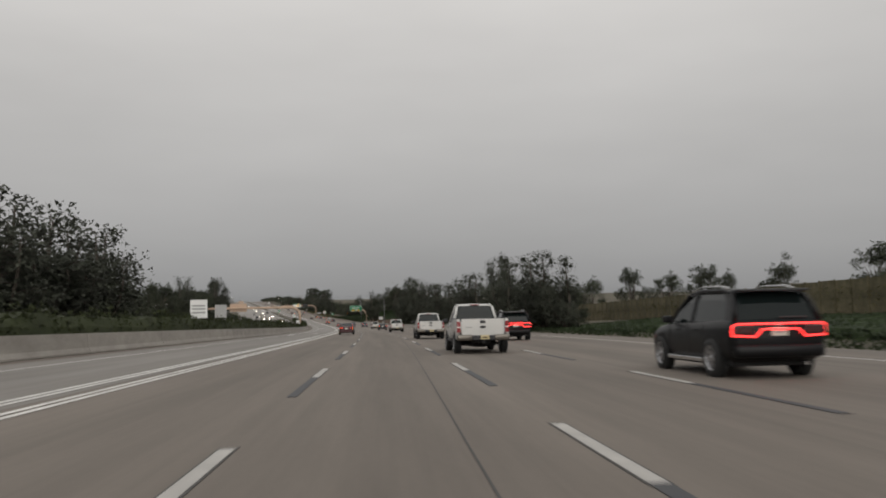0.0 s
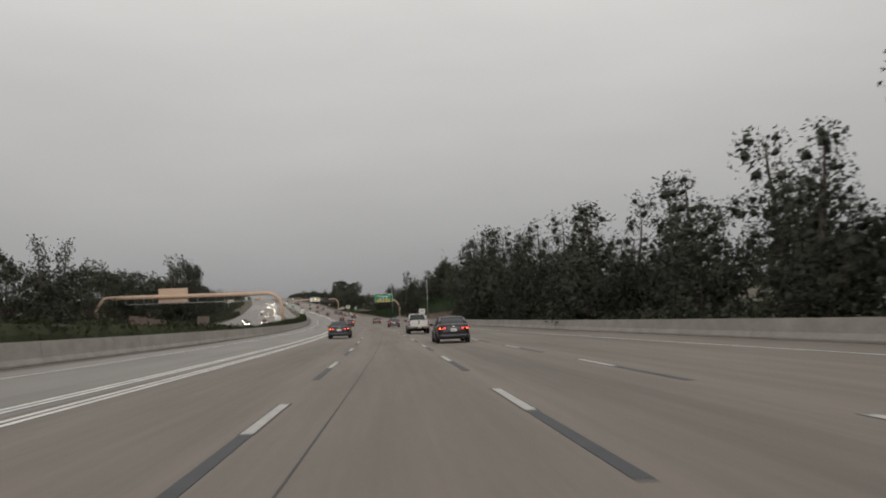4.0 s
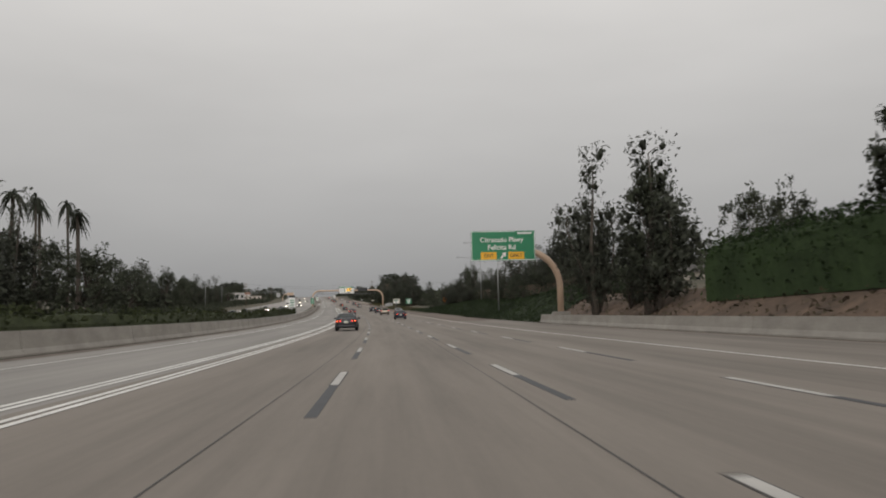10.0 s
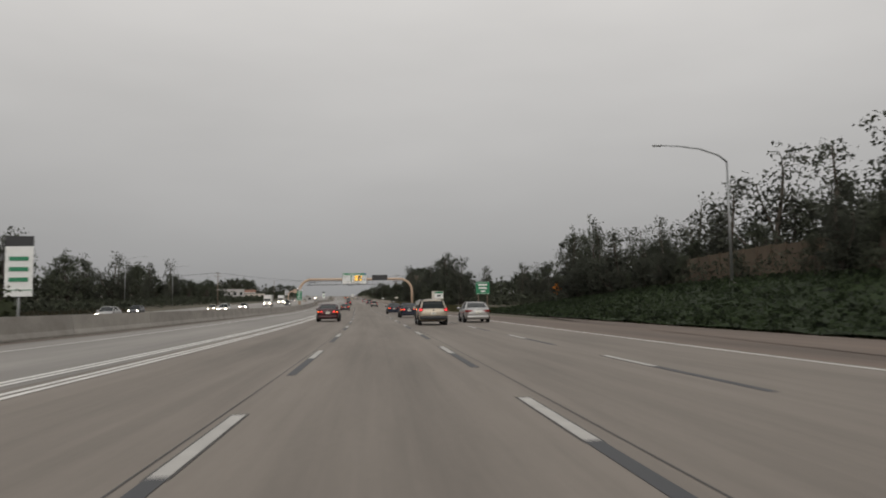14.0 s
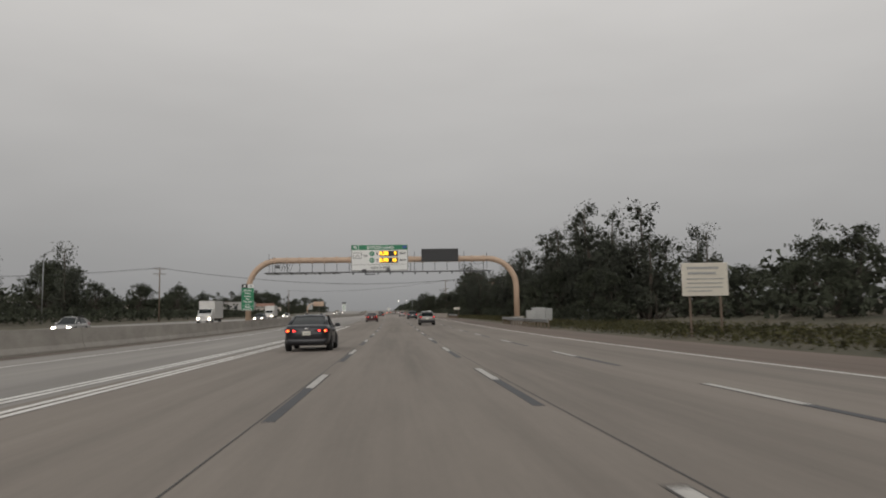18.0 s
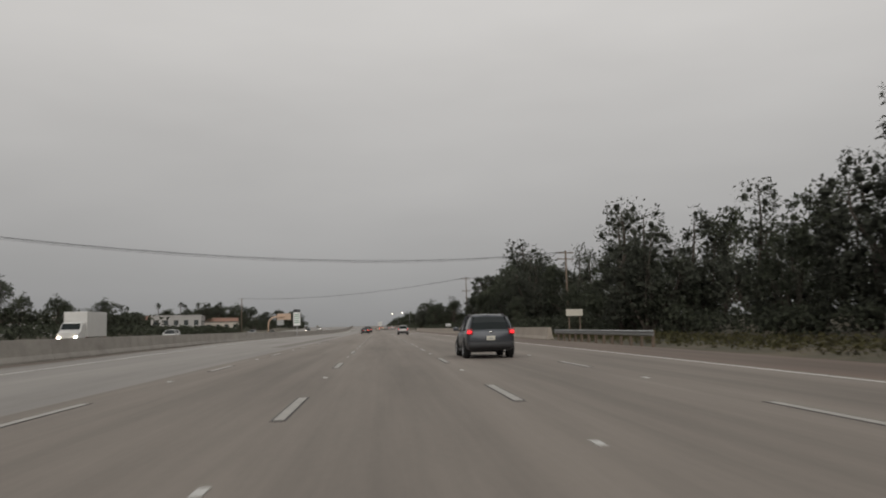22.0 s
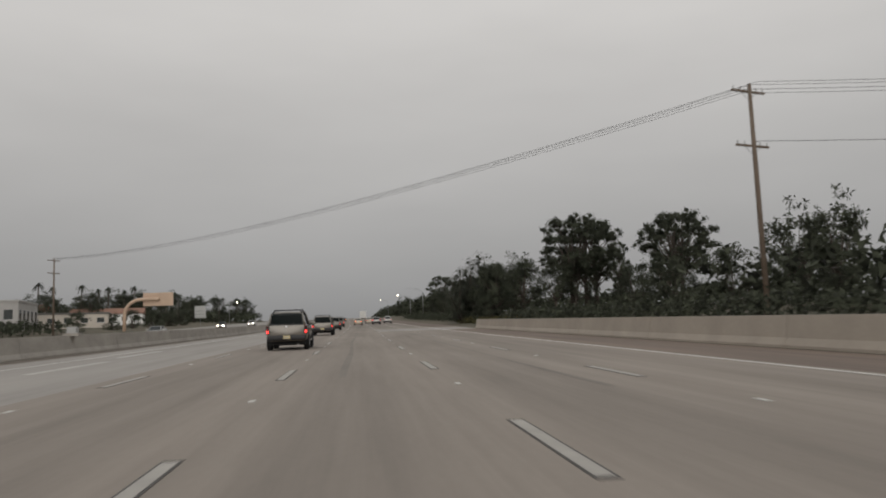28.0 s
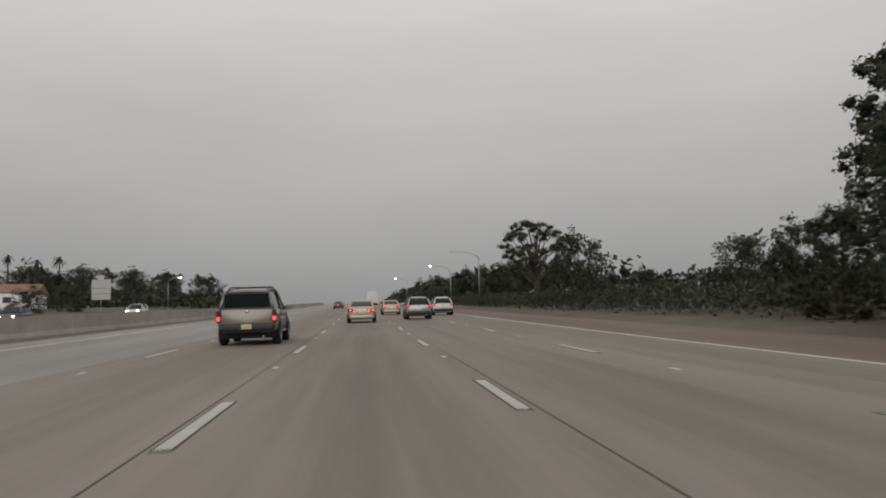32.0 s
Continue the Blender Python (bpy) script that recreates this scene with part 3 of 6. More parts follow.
for u in (-3.84, -4.10, -4.80, -5.06):
    solid_line(u, -60, 738, 0.15, "one of two double white lines bounding the express lanes")
solid_line(lambda s: float(np.interp(s, [-400, 160, 330, 4600], [14.3, 14.2, 10.9, 10.9])), -60, 1440, 0.13)
solid_line(lambda s: median(s) + 3.1, -60, 1440, 0.11)
solid_line(lambda s: ramp_left(s) + 0.3, 462, 640, 0.12, "white gore line at the exit ramp")
solid_line(lambda s: ramp_right(s) - 0.6, 470, 640, 0.12, "white edge line of the exit ramp")
for s, u, d in ((110, -9.6, 11), (124, -7.2, 13), (270, -9.5, 12), (272, -8.7, 9), (283, -8.9, 16), (768, -8.5, 8), (771, -8.9, 10), (992, -8.3, 8), (1004, -9, 8)):
    o = strip("lane_symbol", [s, s + d * 0.5, s + d], u, u + 0.35, 0.008, "white")
    tagged(o, "worn white diamond and arrow paint in the express lane", "road marking", kind="structure")


# ---- concrete barriers ----
def barrier_ring(h, w):
    return [(-w, 0.02), (-w, 0.10), (-w * 0.62, 0.32), (-w * 0.34, h), (w * 0.34, h), (w * 0.62, 0.32), (w, 0.10), (w, 0.02)]


def barrier(name, s0, s1, u, h, label, material, piece=12.0, w=0.30):
    f = u if callable(u) else (lambda s: u)
    top = thing(name, Matrix(), label, "barrier", kind="structure")
    s = s0
    while s < s1 - 0.5:
        e = min(s + piece, s1)
        rings = [[at(q, f(q) + x, z) for x, z in barrier_ring(h, w)] for q in (s + 0.02, (s + e) / 2, e - 0.02)]
        part("barrier_panel", loft(rings), material, top)
        s = e
    return top


barrier("median_barrier", -60, 1500, lambda s: median(s) - 0.32, 1.04, "long pale concrete median barrier", "barrier", 15.0)
barrier("side_barrier", 141, 442, lambda s: float(np.interp(s, [141, 442], [17.6, 18.1])), 0.86, "concrete roadside barrier below the bank", "barrier", 12.0)
barrier("overpass_barrier", 834, 1058, 14.9, 1.0, "plain brown-grey concrete barrier on the overpass", "wall_bare", 12.0)


def guard_rail(s0, s1, u):
    top = thing("guard_rail", Matrix(), "galvanised w-beam guard rail on wooden posts", "guard rail", "guard rails")
    prof = [(0.0, 0.50), (-0.08, 0.54), (-0.08, 0.58), (0.0, 0.63), (0.0, 0.67), (-0.08, 0.72), (-0.08, 0.76), (0.0, 0.80), (0.02, 0.80), (0.02, 0.50)]
    ss = np.linspace(s0, s1, max(2, int((s1 - s0) / 4)))
    part("beam", loft([[at(s, u + x, z) for x, z in prof] for s in ss]), "steel", top)
    for s in np.arange(s0 + 0.5, s1, 1.9):
        o = part("post", boxed(0.12, 0, 0.34, 0.15, 0.15, 0.92, bevel=0.012), "pole_wood", top)
        o.matrix_local = put(float(s), u)
    return top


guard_rail(107, 142, 17.8)
guard_rail(708, 739, 15.3)
guard_rail(810, 834, 15.3)
r = thing("rail_end_marker", put(106, 17.7), "yellow striped marker on the guard rail's end", "marker")
part("panel", boxed(0, -0.05, 0.6, 0.5, 0.06, 0.65, bevel=0.02), "sign_orange", r)
part("post", boxed(0, 0.05, 0.35, 0.08, 0.08, 0.75), "pole_wood", r)


# ---- trees and shrubs ----
def leaf_cloud(rng, centres, spread, count, size, droop=0.0):
    """Loose leaf sprays round the centres of the twigs: an (n, 3, 3) array, and the way that each faces."""
    C = np.repeat(np.asarray(centres), count, axis=0)
    n = len(C)
    off = rng.normal(0, 1, (n, 3))
    off *= np.minimum(1.0, 1.75 / np.maximum(1e-6, np.linalg.norm(off, axis=1, keepdims=True)))
    P = C + off * np.repeat(np.asarray(spread), count, axis=0)
    mid = np.asarray(centres).mean(axis=0) * (1, 1, 0.9)
    out = C - mid
    out = out / np.maximum(0.3, np.linalg.norm(out, axis=1, keepdims=True))
    face = 0.42 * off + (0.75 * out if abs(mid[0]) + abs(mid[1]) < 8 else 0.0) + rng.normal(0, 0.22, (n, 3)) + (0.0, 0.0, 0.75)
    a = rng.normal(0, 1, (n, 3)); a[:, 2] -= droop
    a /= np.linalg.norm(a, axis=1, keepdims=True)
    b = np.cross(a, rng.normal(0, 1, (n, 3))); b /= np.linalg.norm(b, axis=1, keepdims=True)
    sz = size * rng.uniform(0.6, 1.5, (n, 1))
    a, b = a * sz, b * sz * 0.55
    return np.stack([P - a - b, P - a * 0.6 + b, P + a], 1), face


def clump_hearts(rng, centres, spread, size):
    """Uneven dense lumps of foliage in the middle of each spray: corners, corner normals and faces."""
    C, R = np.asarray(centres, float), np.asarray(spread, float)
    g = (1 + math.sqrt(5)) / 2
    corner = np.array([(-1, g, 0), (1, g, 0), (-1, -g, 0), (1, -g, 0), (0, -1, g), (0, 1, g), (0, -1, -g), (0, 1, -g), (g, 0, -1), (g, 0, 1), (-g, 0, -1), (-g, 0, 1)]) / math.sqrt(1 + g * g)
    near = np.linalg.norm(corner[:, None] - corner[None], axis=2) < 1.2
    tri = np.array([(a, b, c) for a in range(12) for b in range(a + 1, 12) for c in range(b + 1, 12) if near[a, b] and near[b, c] and near[a, c]])
    n = len(C)
    V = C[:, None] + corner[None] * R[:, None] * size * rng.uniform(0.55, 1.35, (n, 12, 1))
    mid = C.mean(axis=0) * (1, 1, 0.9)
    out = C - mid
    out /= np.maximum(0.3, np.linalg.norm(out, axis=1, keepdims=True))
    N = 0.55 * corner[None] + 0.6 * out[:, None] + np.array((0.0, 0.0, 0.6)) + rng.normal(0, 0.12, (n, 12, 3))
    F = tri[None] + 12 * np.arange(n)[:, None, None]
    return V.reshape(-1, 3), N.reshape(-1, 3), F.reshape(-1, 3)


def limb_mesh(rng, trunks, name):
    bm = bmesh.new()
    for pts, r0, r1 in trunks:
        add_tube(bm, pts, list(np.linspace(r0, r1, len(pts))), 6 if r0 > 0.12 else 3, r0 > 0.12)
    me = bpy.data.meshes.new(name); bm.to_mesh(me); bm.free()
    me.materials.append(M["bark"]); me.shade_smooth()
    return me


def make_tree(kind, seed, near=True):
    """Trunk, branch and crown meshes of a tree 10 m high; far-off trees carry fewer and larger leaf sprays."""
    rng = np.random.default_rng(seed)
    trunks, centres, spreads = [], [], []
    many_, big = (1.65, 0.65) if near else (0.8, 0.94)
    lean = rng.normal(0, 0.35, 2)
    if kind == "euc":            # several upright plumes of hanging foliage, with gaps between
        for k in range(int(rng.integers(4, 7))):
            ang, off = rng.uniform(0, 2 * math.pi), (0.2 if k == 0 else rng.uniform(0.8, 2.1))
            top = 9.3 if k == 0 else rng.uniform(4.2, 8.9) - 0.5 * off
            dx, dy = math.cos(ang) * off, math.sin(ang) * off
            stem = [(dx * min(1.15, 0.2 + 1.2 * t) + 0.22 * math.sin(5 * t + k), dy * min(1.15, 0.2 + 1.2 * t) + 0.22 * math.cos(4 * t + k), t * top) for t in np.linspace(0, 1, 8)]
            trunks.append((stem, 0.24 if k == 0 else 0.13, 0.03))
            for t in np.linspace(0.22, 1.0, 10):
                base = np.array([np.interp(t * top, [q[2] for q in stem], [q[i] for q in stem]) for i in range(3)])
                w = 1.12 * (1.06 - 0.46 * t) * rng.uniform(0.45, 1.5)
                for c in range(3):
                    a2 = rng.uniform(0, 2 * math.pi)
                    tip = base + [math.cos(a2) * w, math.sin(a2) * w, rng.uniform(-0.25, 0.5)]
                    if c == 0:
                        trunks.append(([base, (base + tip) / 2 + [0, 0, 0.1], tip], 0.035, 0.012))
                    q = rng.uniform(0.8, 1.45)
                    centres.append(tip); spreads.append([0.33 * q, 0.33 * q, 0.40 * q])
        Q, face = leaf_cloud(rng, centres, spreads, int(28 * many_), 0.155 * big, 0.9)
    elif kind == "round":        # broad dome on forked limbs
        trunks.append(([(0, 0, 0), (0.1, 0, 1.6), (0, 0.1, 3.0)], 0.32, 0.2))
        for k in range(26):
            ang, ph = rng.uniform(0, 2 * math.pi), rng.uniform(0.0, 1.0)
            rr = 3.3 * math.sqrt(max(0.05, 1 - (ph * 0.97) ** 2)) * rng.uniform(0.6, 1.08)
            tip = np.array([math.cos(ang) * rr, math.sin(ang) * rr, 2.8 + ph * 6.4 * rng.uniform(0.85, 1.06)])
            trunks.append(([(0, 0, 2.2), tuple(tip * [0.45, 0.45, 0.62]), tuple(tip)], 0.11, 0.02))
            for c in range(6):
                centres.append(tip + rng.normal(0, 0.62, 3)); spreads.append([0.36, 0.36, 0.30])
        Q, face = leaf_cloud(rng, centres, spreads, int(28 * many_), 0.19 * big, 0.1)
    elif kind == "umbrella":     # clear limbs under rounded heads of leaf
        trunks.append(([(0, 0, 0), (0.15, 0, 2.5), (0.05, 0.1, 5.0), (0.2, 0, 7.5)], 0.30, 0.08))
        for k in range(34):
            ang, ph = 2.4 * k + rng.uniform(-0.3, 0.3), (k + 0.5) / 34
            zz = 3.9 + 5.4 * ph
            rr = 3.1 * math.sqrt(max(0.02, 1 - ((zz - 6.0) / 3.5) ** 2)) * rng.uniform(0.72, 1.06)
            tip = np.array([math.cos(ang) * rr, math.sin(ang) * rr, zz + rng.uniform(-0.3, 0.3)])
            trunks.append(([(0.1, 0, zz * 0.5), tuple(tip * [0.5, 0.5, 0.84]), tuple(tip)], 0.09, 0.02))
            for c in range(5):
                centres.append(tip + rng.normal(0, 0.34, 3) * [1.0, 1.0, 0.75]); spreads.append([0.24, 0.24, 0.2])
        Q, face = leaf_cloud(rng, centres, spreads, int(26 * many_), 0.135 * big, 0.1)
    elif kind == "bush":         # leafy to the ground
        for k in range(24):
            ang, ph = rng.uniform(0, 2 * math.pi), rng.uniform(0, 1)
            rr = 4.4 * math.sqrt(1 - ph * ph * 0.92) * rng.uniform(0.35, 1.0)
            tip = np.array([math.cos(ang) * rr, math.sin(ang) * rr, 0.5 + ph * 8.7])
            trunks.append(([(0, 0, 0), tuple(tip * [0.5, 0.5, 0.5]), tuple(tip)], 0.10, 0.02))
            for c in range(6):
                centres.append(tip + rng.normal(0, 0.75, 3) * [1, 1, 0.8]); spreads.append([0.5, 0.5, 0.42])
        C = np.array(centres); C[:, 2] = np.maximum(C[:, 2], 0.4)
        Q, face = leaf_cloud(rng, C, spreads, int(28 * many_), 0.22 * big, 0.0)
        Q[:, :, 2] = np.maximum(Q[:, :, 2], 0.0)
    elif kind == "bare":         # leafless twigs
        trunks.append(([(0, 0, 0), (0.1, 0, 3.0), (0.2, 0.1, 5.5)], 0.10, 0.05))
        for k in range(16):
            ang = rng.uniform(0, 2 * math.pi)
            base = np.array([0.1, 0, rng.uniform(2.5, 5.6)])
            tip = base + [math.cos(ang) * rng.uniform(0.8, 2.6), math.sin(ang) * rng.uniform(0.8, 2.6), rng.uniform(1.5, 4.4)]
            mid = (base + tip) / 2 + rng.normal(0, 0.25, 3)
            trunks.append(([base, mid, tip], 0.032, 0.010))
            for c in range(4):
                e = tip + rng.normal(0, 0.6, 3) + [0, 0, 0.3]
                trunks.append(([mid + (tip - mid) * rng.uniform(0, 0.8), e], 0.022, 0.008))
                centres.append(e); spreads.append([0.15, 0.15, 0.15])
        Q, face = leaf_cloud(rng, centres, spreads, 3, 0.07, 0.5)
    else:                        # palm: a bare stem and a head of fronds
        stem = [(0.15 * math.sin(t * 3 + seed), 0.1 * t, t * 9.0) for t in np.linspace(0, 1, 8)]
        trunks.append((stem, 0.17, 0.11))
        head = np.array(stem[-1])
        rows = []
        for k in range(30):
            ang, up = rng.uniform(0, 2 * math.pi), rng.uniform(-0.9, 1.0)
            d = np.array([math.cos(ang), math.sin(ang), 0.0])
            for j in range(7):
                q = (j + 1) / 7
                pos = head + d * 1.05 * q * (1 - 0.25 * abs(up)) + np.array([0, 0, up * 0.95 * q - 0.75 * q * q])
                nxt = d * 0.10 + np.array([0, 0, (up * 0.13 - 0.2 * q)])
                side = np.cross(d, [0, 0, 1]) * (0.15 * (1 - 0.6 * q))
                rows.append([pos - nxt, pos + side, pos + nxt * 1.6, pos - side])
        Q, face = np.array(rows), None
    trunk = limb_mesh(rng, trunks[:1], "trunk")
    branches = limb_mesh(rng, trunks[1:], "limbwork") if len(trunks) > 1 else None
    hearts = clump_hearts(rng, centres, spreads, {"umbrella": 1.0, "euc": 0.5}.get(kind, 0.72)) if near and kind not in ("palm", "bare") else None
    return trunk, branches, quads(Q, "crown", face, hearts)


TREES = {}
for kind, seed, count, material in (("euc", 11, 6, "euc"), ("round", 31, 4, "oak"), ("umbrella", 51, 3, "oak"), ("bush", 71, 4, "oak"), ("bare", 91, 2, "dry"), ("palm", 101, 3, "palm")):
    for near in (True, False):
        TREES[kind, near] = [make_tree(kind, seed + i, near) for i in range(count)]
        for tr, br, cr in TREES[kind, near]:
            cr.materials.append(M[material])
TREE_LABEL = {
    "euc": ("tall dark eucalyptus with gappy hanging foliage", "eucalyptus", "tree"),
    "round": ("broad dark green tree with a dense crown", "broad_tree", "tree"),
    "umbrella": ("tree with clear limbs and rounded leaf heads", "clumped_tree", "tree"),
    "bush": ("large dark green bush growing to the ground", "large_bush", "bush"),
    "bare": ("nearly leafless tree with thin pale twigs", "bare_tree", "tree"),
    "palm": ("tall fan palm on a thin bare stem", "palm_tree", "palm"),
}
tree_rng = np.random.default_rng(5)


def tree(kind, s, u, h, wide=1.0):
    """A tree on the ground at s, u. h: its height over the road."""
    pick = TREES[kind, (15 < u < 31.6 and s < 1150) or (kind == "umbrella" and s < 1240)]
    trunk, branches, crown = pick[int(tree_rng.integers(len(pick)))]
    g = bank(s, u)
    k = max(0.5, h - g) / 10.0
    label, name, cat = TREE_LABEL[kind]
    t = thing(name, Matrix.Translation(at(s, u, g - 0.05)) @ Matrix.Rotation(tree_rng.uniform(0, 6.28), 4, "Z") @ Matrix.Diagonal((k * wide, k * wide, k, 1)), label, cat, "roadside trees")
    for nm, me in (("trunk", trunk), ("limbwork", branches), ("crown", crown)):
        if me:
            o = new(nm, me); o.parent = t
            if nm != "trunk":
                o["kind"] = "stuff"
    return t


def grove(kind, rows, u, wide=1.0):
    """Trees of one kind at one offset, from pairs of distance along the road and height."""
    for s, h in rows:
        tree(kind, s, u + tree_rng.uniform(-1.5, 1.5), h, wide * tree_rng.uniform(0.85, 1.2))


def shrub_belt(name, s0, s1, u0, u1, h, material, label, density=9.0, size=0.16, base=None, flat=1.0, core=False, drift=None, sheet=False):
    """One mass of brush along the road. h: its height, a number or a function of s."""
    rng = np.random.default_rng(int(abs(s0 * 7 + u0 * 13)) + 1)
    n = int((s1 - s0) * density * (u1 - u0))
    S, U = rng.uniform(s0, s1, n), rng.uniform(u0, u1, n)
    if drift:
        U = U + np.array([drift(s) for s in S])
    hh = np.array([(h(s) if callable(h) else h) for s in S])
    bumps = np.array([1.0 - 0.28 * flat + 0.28 * flat * noise.noise((s * 0.22, u * 0.4, 1.0)) + 0.22 * flat * noise.noise((s * 0.8, u * 0.9, 4.0)) for s, u in zip(S, U)])
    Z = rng.uniform(0, 1, n) ** 0.6 * hh * bumps
    B = np.array([(base if base is not None else bank(s, u)) for s, u in zip(S, U)])
    C = many(S, U, Z + B)
    Q, face = leaf_cloud(rng, C, np.full((n, 3), 0.12), 2, size, 0.0)
    if core:      # the dense inside of a hedge
        th, mid_u = np.interp(S, STEP, HEAD), U.mean() if not drift else (u0 + u1) / 2 + np.array([drift(s) for s in S])
        out = np.sign(U - mid_u)[:, None] * np.stack([np.cos(th), np.sin(th), 0 * th], -1)
        face = face * 0.85 + 0.55 * np.repeat(out, 2, axis=0)
        ss = np.arange(s0, s1 + 0.1, 1.2)
        prof = ((0.16, 0.0), (0.12, 0.7), (0.34, 0.93), (0.5, 0.96), (0.5, 0.96), (-0.34, 0.93), (-0.12, 0.7), (-0.16, 0.0))
        U = np.array([u0 + a if i < 4 else u1 + a if i > 4 else (u0 + u1) / 2 for i, (a, b) in enumerate(prof)])
        G = np.array([many(np.full(8, s), U + (drift(s) if drift else 0.0), np.array([bank(s, u + (drift(s) if drift else 0.0)) + b * ((0.86 if drift else 0.72) + 0.1 * flat * noise.noise((s * 0.3, i, 2.0))) * (h(s) if callable(h) else h) for i, (u, (a, b)) in enumerate(zip(U, prof))])) for s in ss])
        A, B, C_, D_ = G[:-1, :-1], G[1:, :-1], G[1:, 1:], G[:-1, 1:]
        T3 = np.concatenate([np.stack([A, B, C_], 2).reshape(-1, 3, 3), np.stack([A, C_, D_], 2).reshape(-1, 3, 3)])
        nn = np.cross(T3[:, 1] - T3[:, 0], T3[:, 2] - T3[:, 0])
        axis = np.repeat(G[:-1].mean(axis=1)[:, None], 7, axis=1).reshape(-1, 3)
        nn *= np.sign(((T3.mean(axis=1) - np.concatenate([axis, axis])) * nn).sum(axis=1, keepdims=True) + 1e-9)
        nn /= np.maximum(1e-6, np.linalg.norm(nn, axis=1, keepdims=True))
        Q, face = np.concatenate([Q, T3]), np.concatenate([face, nn + (0, 0, 0.5)])
    if sheet:     # the mat of stems under ground cover
        ss, uu = np.arange(s0, s1 + 0.1, 2.5), np.linspace(u0, u1, 14)
        G = np.array([many(np.full(14, s), uu, np.array([bank(s, u) + 0.16 + 0.14 * noise.noise((s * 0.5, u * 0.6, 5.0)) for u in uu])) for s in ss])
        A, B, C_, D_ = G[:-1, :-1], G[1:, :-1], G[1:, 1:], G[:-1, 1:]
        T3 = np.concatenate([np.stack([A, B, C_], 2).reshape(-1, 3, 3), np.stack([A, C_, D_], 2).reshape(-1, 3, 3)])
        Q, face = np.concatenate([Q, T3]), np.concatenate([face, np.tile((0.0, 0.0, 1.0), (len(T3), 1)) + rng.normal(0, 0.3, (len(T3), 3))])
    o = mesh_part(name, quads(Q, name, face), material)
    return tagged(o, label, "shrubs", kind="stuff")


# right-hand side, from the start to the clipped hedge
grove("round", ((71, 7.5), (84, 7.2), (97, 6.6), (105, 8.2), (123, 8.0), (137, 9.8), (157, 9.2), (178, 9.6)), 45)
grove("euc", ((93, 8.4), (100, 9.6), (106, 9.4), (112, 9.0), (118, 9.6), (125, 11.0)), 22.0, 1.4)
for s, h in ((131, 11.4), (136, 12.0), (141, 11.8)):
    tree("euc", s, 22.8, h, 0.8)
grove("bush", ((95, 5), (103, 5.5), (111, 5.5), (120, 6), (130, 6), (139, 6)), 24, 0.9)
grove("euc", ((166, 11.0), (171, 11.4), (178, 9.6), (186, 11.2), (194, 10.3), (202, 10.4), (209, 10.6), (216, 11.4), (223, 11.9), (232, 12.0), (241, 12.4)), 22.0, 1.25)
grove("round", ((112, 5.5), (132, 6.0), (170, 6.2), (190, 6.8), (212, 7.2), (236, 7.5)), 27)
grove("euc", ((248, 10.2), (252, 12.4), (257, 12.8), (271, 14.6), (275, 15.4), (280, 16.0)), 22.0, 1.05)
for s, u, h in ((286, 21.5, 13.0), (292, 21.0, 14.7), (296, 20.6, 13.2), (301, 20.4, 11.4)):
    tree("euc", s, u, h, 1.3)
grove("bush", ((255, 6.5), (266, 6.5), (276, 7.5), (287, 7.5), (298, 7.0), (306, 6.0)), 24, 0.8)
grove("round", ((258, 9), (276, 9.5), (296, 9.5)), 31)
grove("round", ((313, 11.4), (319, 12.0), (325, 11.2)), 29, 0.85)
tree("euc", 333, 26.4, 19.2, 1.3)
tree("round", 335, 27.0, 14.5, 0.62)
tree("bare", 337, 23.2, 16.5, 1.1)
tree("bare", 342, 24.0, 13.0, 1.1)
grove("round", ((396, 12.0), (392, 14.6), (386, 17.4), (380, 17.0), (372, 15.2), (362, 12.5), (352, 11.0)), 27.4, 0.8)
tree("euc", 416, 21.0, 13.9, 1.15)
tree("round", 416, 21.4, 12.2, 0.6)
tree("euc", 430, 20.7, 16.1, 0.8)
tree("bush", 423, 21.5, 7.0, 0.6)
grove("round", ((434, 12.8), (426, 12.2)), 36, 0.9)
grove("round", ((468, 10), (485, 9.5), (505, 10)), 33)
# ivy slope and exit ramp
for s, h in ((505, 13.0), (513, 16.4), (521, 19.6), (528, 20.4), (535, 18.2), (543, 16.8), (551, 14.5), (560, 16.6), (569, 16.3), (578, 17.0), (589, 14.6), (599, 14.4), (612, 11.6)):
    tree("euc", s, 44, h, 1.45)
grove("round", ((508, 10), (518, 12), (530, 12.5), (545, 12), (562, 12), (576, 12)), 46)
grove("euc", ((547, 8.8), (574, 7.8), (578, 7.2), (589, 9.3), (595, 8.9), (604, 8.0)), 30.5, 1.5)
grove("bush", ((519, 6.5), (526, 7.0), (533, 7.0), (541, 6.6), (551, 5.8), (562, 5.4), (572, 5.6), (584, 6.0), (597, 6.0)), 31.5, 0.8)
grove("round", ((518, 9), (534, 9.5), (550, 9), (568, 8.5), (584, 8.0), (598, 9.0)), 38)
grove("euc", ((604, 12.6), (611, 12.0), (620, 12.2), (627, 12.8), (634, 14.6), (646, 14.0)), 41, 1.1)
grove("round", ((600, 8.5), (616, 9), (640, 9), (655, 9), (661, 10), (674, 10.4), (690, 9.2), (704, 9.0), (716, 9.6)), 43)
grove("euc", ((663, 9.0), (668, 9.8), (676, 9.2), (730, 11.5), (723, 10.5)), 36, 1.1)
tree("round", 650, 41, 14.8, 0.5)
tree("round", 637, 41, 15.2, 0.5)
grove("bush", ((690, 5.0), (709, 6.0), (698, 5.2), (720, 6.2)), 33, 1.3)
